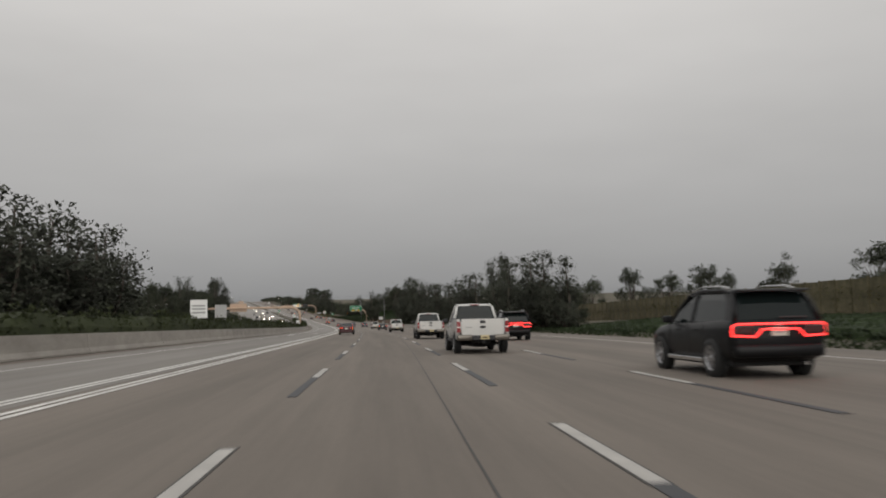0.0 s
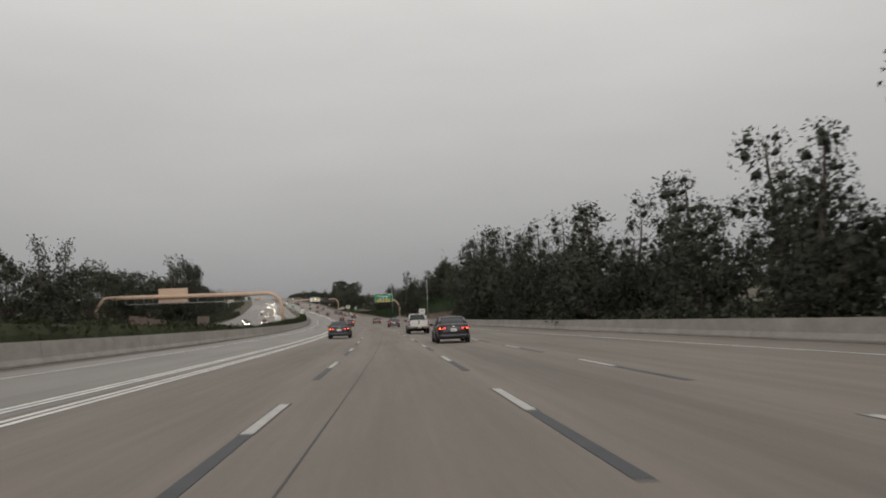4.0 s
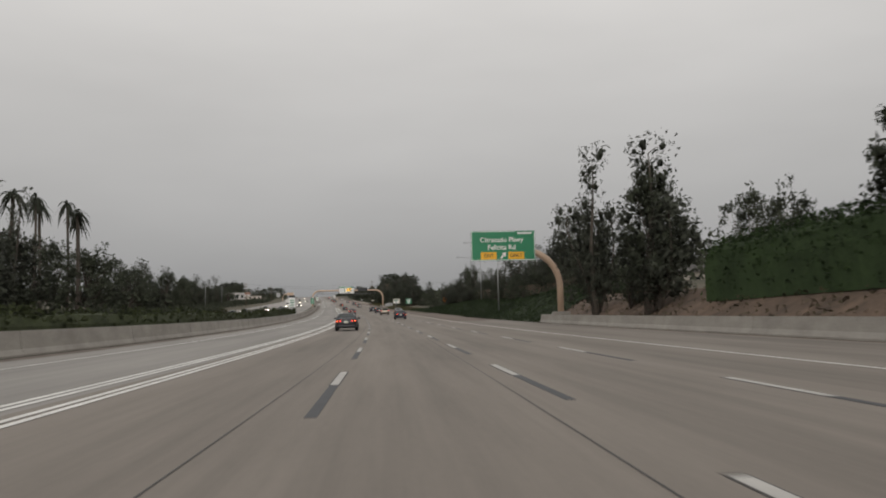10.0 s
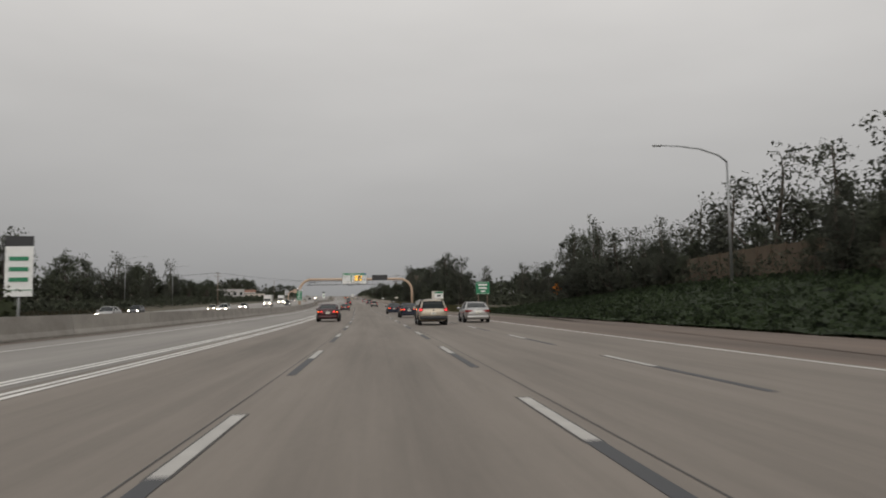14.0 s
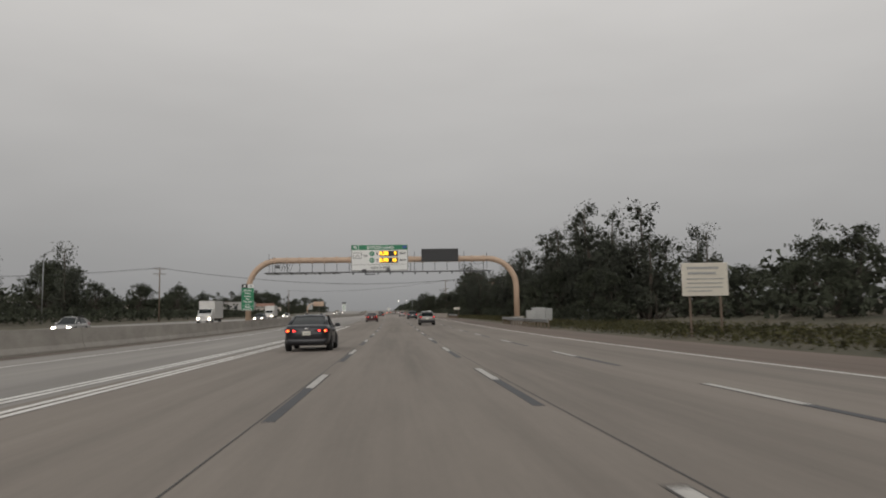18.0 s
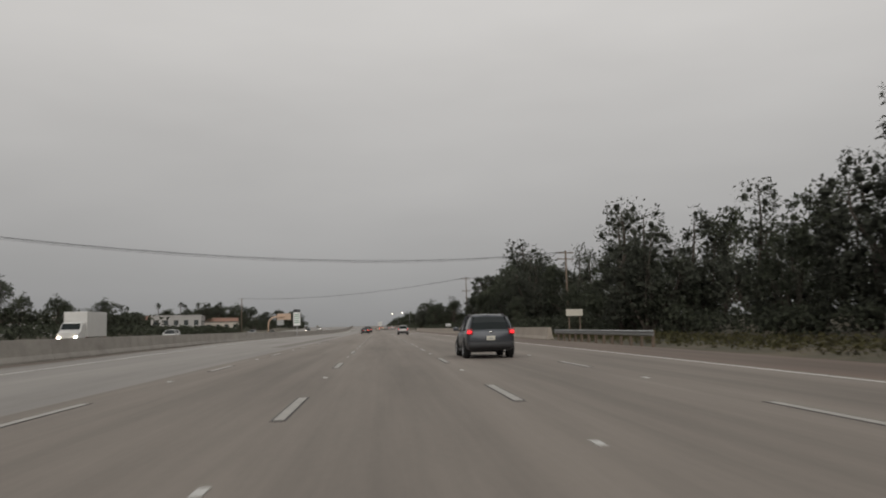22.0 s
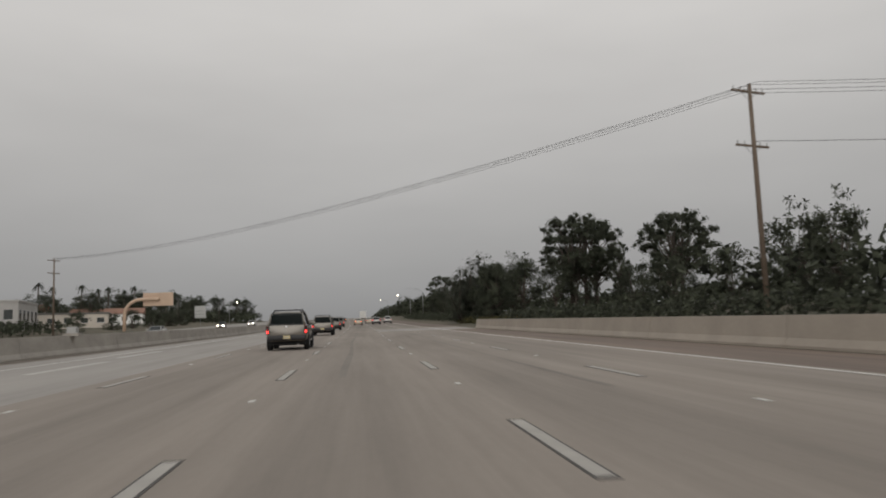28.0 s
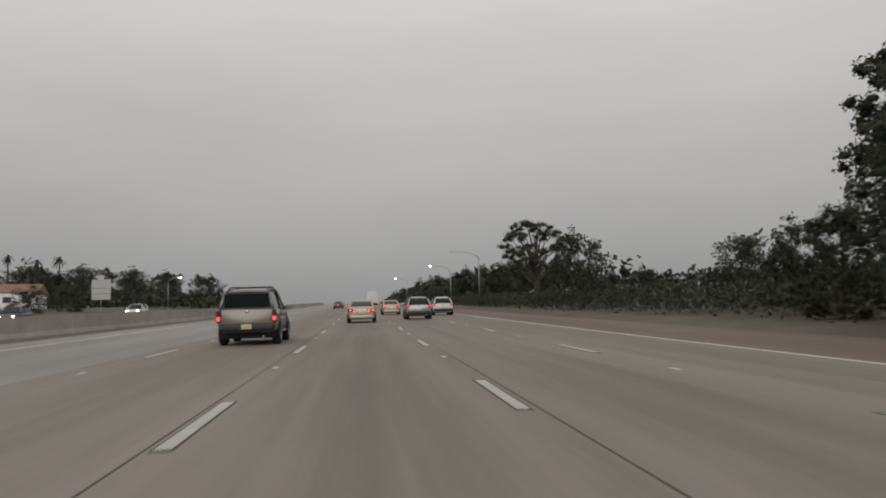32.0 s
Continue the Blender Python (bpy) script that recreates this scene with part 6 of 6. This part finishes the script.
def vehicle(kind, s, u, color, name, label, category="car", turn=0.0, lamps="tail", heads=False, plate="plate", detail=True, group=""):
    q = SPECS[kind]
    hw = q["hw"]
    t = thing(name, lay(s, u, 0.0, turn), label, category, group)
    rear, front = q["body"][0][0], q["body"][-1][0]
    body = part("body", loft([body_ring(y, hw * f, zb, zt) for y, f, zb, zt in q["body"]]), color, t, smooth=True)
    cb = q["cabin"]
    chw = 0.905 * hw
    gl = part("glasshouse", loft([cabin_ring(y, chw, q["belt"] - 0.02, max(z, q["belt"] + 0.01), q["top"], q["taper"]) for y, z in cb]), "glass", t, "dark tinted windows", smooth=False)
    roof = [(y, z) for y, z in cb if z > q["top"] - 0.13]
    rw = chw * (1 - q["taper"])
    part("roof", loft([[(rw + 0.006, y, z - 0.05), (rw - 0.08, y, z + 0.012), (0, y, z + 0.035), (-rw + 0.08, y, z + 0.012), (-rw - 0.006, y, z - 0.05)] for y, z in roof]), color, t, smooth=True)
    b0, b1 = cb[0], cb[-1]
    zb = q["belt"] - 0.02
    side = lambda z: chw - (chw - rw) * max(0, min(1, (z - zb) / (q["top"] - zb))) ** 0.75 + 0.008
    for x in (-1, 1):
        for pts, r in ((([(y, z) for y, z in cb if y >= roof[-1][0]]), 0.042), (([(y, z) for y, z in cb if y <= roof[0][0]]), 0.055 if kind != "sedan" else 0.07)):
            part("pillar", tube([(x * side(z), y, z - 0.02) for y, z in pts], r, 6), color, t, smooth=True)
        ym = -0.25 if kind != "pickup" else 0.22
        zt = float(np.interp(ym, [c[0] for c in cb], [c[1] for c in cb]))
        if kind != "pickup":
            part("pillar", tube([(x * (side(zb) - 0.004), ym, zb), (x * (side(zt - 0.05) - 0.004), ym - 0.05, zt - 0.05)], 0.035, 6), "trim", t)
        if kind != "pickup":
            prof = {"sedan": [(-1.93, zb + 0.03), (-1.55, 1.215), (-1.15, 1.37), (-0.72, 1.425), (-0.95, 1.30), (-1.22, zb + 0.02)],
                    "suv": [(-2.44, zb + 0.03), (-2.31, 1.43), (-2.12, 1.63), (-1.78, 1.68), (-1.98, 1.45), (-2.05, zb + 0.02)],
                    "wagon": [(-2.44, zb + 0.03), (-2.37, 1.43), (-2.22, 1.71), (-1.93, 1.75), (-2.06, 1.45), (-2.12, zb + 0.02)],
                    "crossover": [(-2.15, zb + 0.03), (-1.97, 1.31), (-1.70, 1.51), (-1.32, 1.57), (-1.58, 1.31), (-1.75, zb + 0.02)]}[kind]
            part("rear_quarter", loft([[(x * (side(z2) + dx), y2, z2) for y2, z2 in prof] for dx in (-0.03, 0.012)]), color, t)
        part("roof_rail", tube([(x * (rw - 0.02), y, z + 0.01) for y, z in roof], 0.022 if kind == "sedan" else 0.03, 6), color if kind in ("sedan", "pickup") else "trim", t)
        part("mirror", boxed(x * (hw + 0.10), b1[0] - 0.35, zb + 0.10, 0.22, 0.16, 0.16, bevel=0.04), color if kind != "pickup" else "trim", t)
        part("mirror_arm", boxed(x * (hw - 0.02), b1[0] - 0.33, zb + 0.05, 0.12, 0.08, 0.05), "trim", t)
        for dy in ((-0.35, 0.75) if kind != "pickup" else (0.35,)):
            part("door_handle", boxed(x * (hw + 0.004), dy - 0.35, zb - 0.13, 0.03, 0.18, 0.035, bevel=0.008), "trim" if kind == "pickup" else color, t)
        for dy in ((-1.05, -0.2, 0.95) if kind != "pickup" else (-0.25, 1.05)):
            part("door_seam", boxed(x * (hw - 0.006), dy, (zb + 0.32) / 2 + 0.06, 0.012, 0.012, zb - 0.45), "trim", t)
        part("sill", boxed(x * (hw - 0.02), 0, q["body"][3][2] + 0.03, 0.06, q["base"] - 0.9, 0.09, bevel=0.02), "trim" if kind in ("sedan", "pickup", "crossover") else "chrome", t)
    ww = 0.23 if kind == "sedan" else 0.27
    meshes = wheel_meshes(q["r"], ww)
    for x in (-1, 1):
        for y in (-q["base"] / 2, q["base"] / 2):
            w = thing("wheel", Matrix(), "", "")
            for key in ("label", "category"):
                if key in w:
                    del w[key]
            w.parent = t
            w.matrix_local = Matrix.Translation((x * (hw + 0.045 - ww / 2), y, q["r"])) @ Matrix.Rotation(0 if x > 0 else math.pi, 4, "Z")
            for nm, me in zip(("tyre", "rim", "spokes", "brake_disc"), meshes):
                o = new(nm, me); o.parent = w
            # dark disc on the body side stands in for the shaded arch opening
            bm = bmesh.new()
            bmesh.ops.create_cone(bm, cap_ends=True, segments=24, radius1=q["r"] + 0.065, radius2=q["r"] + 0.065, depth=0.16, matrix=Matrix.Translation((x * (hw - 0.075), y, q["r"] + 0.02)) @ Matrix.Rotation(radians(90), 4, "Y"))
            part("wheel_arch", bm, "under", t)
    part("underbody", boxed(0, (rear + front) / 2, 0.34, 2 * hw - 0.25, front - rear - 0.7, 0.22, bevel=0.05), "under", t)
    # the rear end
    zr = 0.99 if kind == "sedan" else q["body"][1][3]
    part("rear_bumper", boxed(0, rear + 0.06, (0.40 if kind == "sedan" else q["body"][1][2] + 0.12), 2 * hw * (0.86 if kind == "sedan" else 0.93), 0.22, 0.26, bevel=0.09), "bumper" if kind == "pickup" else color if kind in ("sedan", "suv") else "trim", t, smooth=True)
    zp = zr - 0.26 if kind == "sedan" else 0.62 if kind == "pickup" else zr - 0.22 if kind == "suv" else zr - 0.3
    if kind == "wagon":
        zp = 0.62
    yp = rear - 0.02 if kind in ("sedan",) else rear - (0.075 if kind in ("pickup", "wagon") else 0.02)
    pl = part("number_plate", boxed(0, yp, zp, 0.32, 0.02, 0.16, bevel=0.006), plate, t)
    part("writing_bar", boxed(0, yp - 0.013, zp - 0.01, 0.20, 0.006, 0.045), "sign_back", pl)
    part("badge", boxed(0, rear - 0.012 + (0.02 if kind == "sedan" else 0), zr - 0.08, 0.13, 0.02, 0.07, bevel=0.02), "chrome", t)
    part("exhaust", tube([(hw * 0.55, rear + 0.25, 0.30), (hw * 0.55, rear + 0.0, 0.29)], 0.035, 8), "chrome", t)
    L = lamps
    for x in (-1, 1):
        if kind == "sedan":
            lens = [(0.36, -0.012, 0.0), (0.62, -0.012, 0.065), (0.80, 0.022, 0.085), (0.925, 0.11, 0.085), (0.995, 0.29, 0.03)]
            part("tail_lamp", loft([[(x * hw * f, rear + dy - 0.012, zr - 0.15 - w), (x * hw * f, rear + dy - 0.02, zr - 0.15 + 0.6 * w + 0.02), (x * (hw * f - 0.05), rear + dy + 0.12, zr - 0.15 + 0.6 * w + 0.02), (x * (hw * f - 0.05), rear + dy + 0.12, zr - 0.15 - w)] for f, dy, w in lens]), "tail_off" if L == "off" else "lens_dark", t, smooth=False)
            if L != "off":
                part("brake_light", boxed(x * hw * 0.80, rear + 0.07, zr - 0.165, 0.17, 0.12, 0.10, bevel=0.04), "tail_bright" if L == "bright" else "tail", t)
                part("brake_light", boxed(x * hw * 0.55, rear + 0.0, zr - 0.16, 0.12, 0.08, 0.085, bevel=0.03), "tail_bright" if L == "bright" else "tail", t)
                if L == "bright":
                    part("lamp_core", boxed(x * hw * 0.80, rear + 0.035, zr - 0.165, 0.09, 0.08, 0.05, bevel=0.018), "lamp_core", t)
        elif kind == "wagon":
            part("tail_lamp", boxed(x * (hw - 0.075), rear + 0.02, zr - 0.22, 0.14, 0.16, 0.40, bevel=0.03), "lens_dark", t)
            part("brake_light", boxed(x * (hw - 0.075), rear - 0.03, zr - 0.31, 0.10, 0.10, 0.12, bevel=0.02), "tail_bright", t)
        elif kind == "crossover":
            part("tail_lamp", boxed(x * (hw - 0.14), rear + 0.06, zr - 0.06, 0.24, 0.16, 0.24, bevel=0.05), "tail_off", t)
            part("brake_light", boxed(x * (hw - 0.12), rear + 0.01, zr - 0.07, 0.16, 0.10, 0.12, bevel=0.03), "tail", t)
        if heads:
            part("head_lamp", boxed(x * hw * 0.70, front - 0.06, q["body"][-1][3] + 0.02, 0.30, 0.12, 0.13, bevel=0.04), "head", t)
    return t, q


# the dark SUV with its ring of light
car, q = vehicle("suv", 19.2, 9.22, paint("paint_black", (0.005, 0.005, 0.006), 0.0, 0.42, 0.12, 0.2), "dark_suv", "black SUV with a glowing red light bar", "SUV", lamps="off")
y, z = -2.575, 1.02
path = [(-0.93, y + 0.08, z - 0.18), (-0.93, y + 0.06, z), (-0.86, y + 0.01, z + 0.045), (0.86, y + 0.01, z + 0.045), (0.93, y + 0.06, z), (0.93, y + 0.08, z - 0.18), (0.50, y, z - 0.20), (0.36, y, z - 0.06), (-0.36, y, z - 0.06), (-0.50, y, z - 0.20), (-0.93, y + 0.08, z - 0.18)]
part("light_bar", tube(path, 0.019, 8), "tail_bright", car, "glowing red light bar", smooth=True)
for x in (-1, 1):
    part("tail_lamp", boxed(x * 0.72, y + 0.06, z - 0.07, 0.40, 0.06, 0.17, bevel=0.02), "lens_dark", car)
part("spoiler", boxed(0, -2.22, 1.72, 1.42, 0.36, 0.05, bevel=0.02), "trim", car)
part("wiper", boxed(0.3, -2.47, 1.19, 0.55, 0.02, 0.03), "trim", car)
for x in (-1, 1):
    part("roof_rack_rail", tube([(x * 0.66, -1.9, 1.76), (x * 0.66, -1.5, 1.83), (x * 0.66, -0.4, 1.85), (x * 0.66, 0.05, 1.78)], 0.022, 6), "chrome", car)

# the white pickup
white = paint("paint_white", (0.60, 0.59, 0.565), 0.0, 0.35)
copy_thing(car, lay(53.8, 9.8))

car, q = vehicle("pickup", 224.0, 5.3, white, "white_pickup_truck", "white pickup truck with an empty open bed", "pickup truck", plate="plate_old", lamps="off")
hw = q["hw"]
for x in (-1, 1):
    bm = loft([[(x * hw * 0.86, yy, 0.50), (x * hw, yy, 0.56), (x * hw * 1.005, yy, 0.85), (x * hw * 0.985, yy, 1.26), (x * hw * 0.965, yy, 1.31), (x * hw * 0.88, yy, 1.31), (x * hw * 0.86, yy, 0.75)] for yy in (-2.78, -2.6, -1.6, -0.45)])
    part("bed_side", bm, white, car, smooth=True)
    part("bed_rail", boxed(x * hw * 0.925, -1.6, 1.32, 0.11, 2.36, 0.03, bevel=0.01), "trim", car)
    part("tail_lamp", boxed(x * (hw - 0.075), -2.80, 1.01, 0.145, 0.10, 0.42, bevel=0.02), "tail_off", car, "tall red tail lamp")
    part("reverse_lamp", boxed(x * (hw - 0.075), -2.806, 1.0, 0.14, 0.10, 0.045, bevel=0.01), "sign_white", car)
    part("bumper_end", boxed(x * 0.70, -2.93, 0.61, 0.58, 0.20, 0.22, bevel=0.05), "bumper", car, "chrome bumper end", smooth=True)
part("bed_floor", boxed(0, -1.6, 0.74, 1.72, 2.36, 0.06), "trim", car)
gate = part("tailgate", boxed(0, -2.79, 0.98, 1.60, 0.09, 0.66, bevel=0.02), white, car)
part("gate_cap", boxed(0, -2.78, 1.32, 1.62, 0.11, 0.03, bevel=0.01), "trim", gate)
part("gate_handle", boxed(0, -2.84, 1.19, 0.20, 0.02, 0.11, bevel=0.01), "trim", gate)
bm = bmesh.new()
bmesh.ops.create_cone(bm, cap_ends=True, segments=24, radius1=0.12, radius2=0.11, depth=0.03, matrix=Matrix.Translation((0, -2.84, 1.0)) @ Matrix.Diagonal((1, 1, 0.42, 1)) @ Matrix.Rotation(radians(90), 4, "X"))
part("badge", bm, "trim", gate, "dark oval badge")
part("badge_bar", boxed(-0.52, -2.838, 0.99, 0.26, 0.012, 0.035), "sign_back", gate)
part("bumper_step", boxed(0, -2.92, 0.60, 0.84, 0.18, 0.18, bevel=0.03), "trim", car)
pl = part("number_plate", boxed(0.05, -3.02, 0.62, 0.32, 0.02, 0.16, bevel=0.006), "plate_old", car)
part("writing_bar", boxed(0.05, -3.033, 0.61, 0.20, 0.006, 0.05), "fence", pl)
part("tow_hitch", boxed(0, -2.86, 0.44, 0.12, 0.35, 0.12, bevel=0.02), "under", car)
part("spare_wheel", tube([(0, -2.3, 0.38), (0, -2.3, 0.58)], 0.36, 16), "tyre", car)
part("brake_lamp", boxed(0, -0.22, 1.885, 0.36, 0.06, 0.035, bevel=0.012), "tail_off", car)
part("differential", tube([(-0.7, -1.84, 0.36), (-0.15, -1.84, 0.36), (0.15, -1.84, 0.36), (0.7, -1.84, 0.36)], [0.05, 0.14, 0.14, 0.05], 10), "under", car)

for s in (35.0, 65.0, 130.0):
    copy_thing(car, lay(s, 5.35))

# sedans and the rest of the traffic
car, q = vehicle("sedan", 339.9, 8.85, paint("paint_grey", (0.055, 0.053, 0.052), 0.5), "grey_sedan", "dark grey sedan with its tail lamps unlit", lamps="off")
part("chrome_strip", tube([(-0.42, -2.40, 0.80), (-0.34, -2.43, 0.87), (0.34, -2.43, 0.87), (0.42, -2.40, 0.80)], 0.018, 6), "chrome", car, "chrome strip between the lamps")
part("spoiler", loft([[(x, -2.40 + 0.10 * abs(x), 1.085), (x, -2.20 + 0.10 * abs(x), 1.10), (x, -2.19 + 0.10 * abs(x), 1.07), (x, -2.38 + 0.10 * abs(x), 1.055)] for x in (-0.72, -0.4, 0.0, 0.4, 0.72)]), "trim", car, "low black deck spoiler")
car, q = vehicle("sedan", 611.9, 5.42, paint("paint_navy", (0.006, 0.009, 0.022), 0.1, 0.36, 0.3, 0.25), "navy_sedan", "dark navy blue sedan braking, red lamps lit", lamps="bright")
copy_thing(car, lay(492.0, 5.42))
copy_thing(car, lay(582.4, 5.6))
car, q = vehicle("wagon", 1124.2, -1.95, paint("paint_silver_tan", (0.21, 0.193, 0.17), 0.5), "silver_suv", "silver-beige SUV with dark rear window and roof rack", "SUV", plate="plate_old")
part("rear_window", boxed(0, -2.475, 1.48, 1.42, 0.03, 0.42, bevel=0.01), "glass", car)
for x in (-1, 1):
    part("roof_rack_rail", tube([(x * 0.62, -2.0, 1.84), (x * 0.62, -1.7, 1.91), (x * 0.62, -0.4, 1.93), (x * 0.62, 0.0, 1.86)], 0.025, 6), "trim", car)
for yy in (-1.6, -0.7):
    part("roof_rack_bar", tube([(-0.62, yy, 1.91), (0.62, yy, 1.91)], 0.02, 6), "trim", car)
part("wiper", boxed(0.1, -2.50, 1.24, 0.5, 0.02, 0.03), "trim", car)
for s, u in ((1008.2, -1.6), (1047.6, -1.7), (1087.0, -1.9)):
    copy_thing(car, lay(s, u))
gold = paint("paint_champagne", (0.42, 0.36, 0.28), 0.5)
silver = paint("paint_silver", (0.38, 0.37, 0.36), 0.6)
vehicle("sedan", 1151.0, 1.8, gold, "champagne_sedan", "champagne-coloured sedan braking ahead", lamps="bright")
vehicle("crossover", 1157.0, 6.0, silver, "silver_crossover", "silver crossover with a dark rear window")
vehicle("sedan", 1180.5, 4.9, gold, "beige_sedan", "beige sedan braking far ahead", lamps="bright")
vehicle("crossover", 1171.0, 9.2, white, "white_crossover", "white crossover in the outer lane")
M_DARK = paint("paint_dark_body", (0.02, 0.02, 0.024))
slate = paint("paint_slate", (0.07, 0.075, 0.085), 0.5)
vehicle("sedan", 190.0, 5.45, M_DARK, "dark_sedan", "dark sedan braking in the lane beside ours", lamps="bright")
car, q = vehicle("sedan", 286.0, 5.45, slate, "slate_sedan", "slate blue sedan braking, lamps lit", lamps="bright")
copy_thing(car, lay(357.0, 5.5))
vehicle("crossover", 552.0, 5.45, gold, "gold_crossover", "pale gold crossover in the lane beside ours")
vehicle("sedan", 558.0, 9.1, silver, "pale_sedan", "pale silver sedan in the outer lane", lamps="off")
vehicle("crossover", 736.0, 5.5, paint("paint_pewter", (0.24, 0.23, 0.215), 0.5), "pewter_crossover", "pewter grey crossover in the lane beside ours")
vehicle("crossover", 801.5, 5.5, slate, "slate_crossover", "slate grey crossover in the lane beside ours")
vehicle("crossover", 921.0, 5.6, silver, "grey_crossover", "silver-grey crossover braking on the overpass")
car, q = vehicle("sedan", 108.0, -1.9, paint("paint_red", (0.045, 0.008, 0.010)), "red_sedan", "dark red sedan braking in the lane by the express lanes", lamps="bright", group="cars in the left lane")
for s in (322.0, 568.0, 770.0):
    copy_thing(car, lay(s, -1.9))
car, q = vehicle("sedan", 215.0, -1.9, M_DARK, "black_sedan", "black sedan braking in the lane by the express lanes", lamps="bright", group="cars in the left lane")
for s in (428.0, 670.0, 968.0):
    copy_thing(car, lay(s, -1.9))
vehicle("sedan", 1262.0, -2.0, paint("paint_maroon", (0.05, 0.015, 0.018)), "maroon_sedan", "dark red sedan far ahead, lamps lit", lamps="bright")


def box_truck(s, u, turn, label):
    t = thing("box_truck", lay(s, u, 0, turn), label, "truck", "trucks")
    part("cargo_box", boxed(0, -1.2, 2.35, 2.45, 6.4, 2.7, bevel=0.04), white, t)
    part("cab", loft([[(x, yy, zz) for x, zz in ((-1.1, 0.6), (-1.1, zt - 0.2), (-0.95, zt), (0.95, zt), (1.1, zt - 0.2), (1.1, 0.6))] for yy, zt in ((2.1, 2.6), (3.0, 2.5), (3.5, 1.75), (4.3, 1.45))]), white, t)
    part("windscreen", loft([[(x, yy, zz) for x in (-0.95, 0.95)] + [(x, yy + 0.05, zz + 0.05) for x in (0.95, -0.95)] for yy, zz in ((3.08, 2.36), (3.48, 1.78))]), "glass", t)
    part("chassis", boxed(0, 0, 0.72, 1.2, 8.0, 0.3), "under", t)
    for x in (-1, 1):
        part("head_lamp", boxed(x * 0.85, 4.32, 0.95, 0.28, 0.08, 0.2, bevel=0.03), "head", t)
        part("tail_lamp", boxed(x * 1.0, -4.42, 0.9, 0.2, 0.06, 0.14), "tail_off", t)
        for yy in (-2.8, 3.2):
            part("wheel", tube([(x * 0.85, yy, 0.46), (x * 1.15, yy, 0.46)], 0.46, 18), "tyre", t, smooth=True)
    return t


box_truck(1292, 5.4, 0, "white box truck far ahead")
box_truck(768, -27.5, 180, "white box truck coming the other way")
box_truck(862, -31.0, 180, "white box truck coming the other way, lamps lit")
ON = [("sedan", silver), ("crossover", paint("paint_dark_grey", (0.05, 0.05, 0.055))), ("suv", white), ("sedan", gold), ("crossover", silver)]
for i, (s, u) in enumerate(((412, -32), (430, -28), (452, -36), (520, -24), (572, -32), (596, -28), (640, -36), (655, -24), (690, -32), (712, -28), (735, -36), (790, -23), (905, -32), (1002, -28), (1020, -36), (1075, -24), (1180, -32), (1210, -28))):
    k, col = ON[i % 5]
    vehicle(k, s, u, col, "oncoming_" + {"sedan": "sedan", "crossover": "crossover", "suv": "suv"}[k], "oncoming car with its head lamps lit", "car", 180, "off", True, group="oncoming cars")
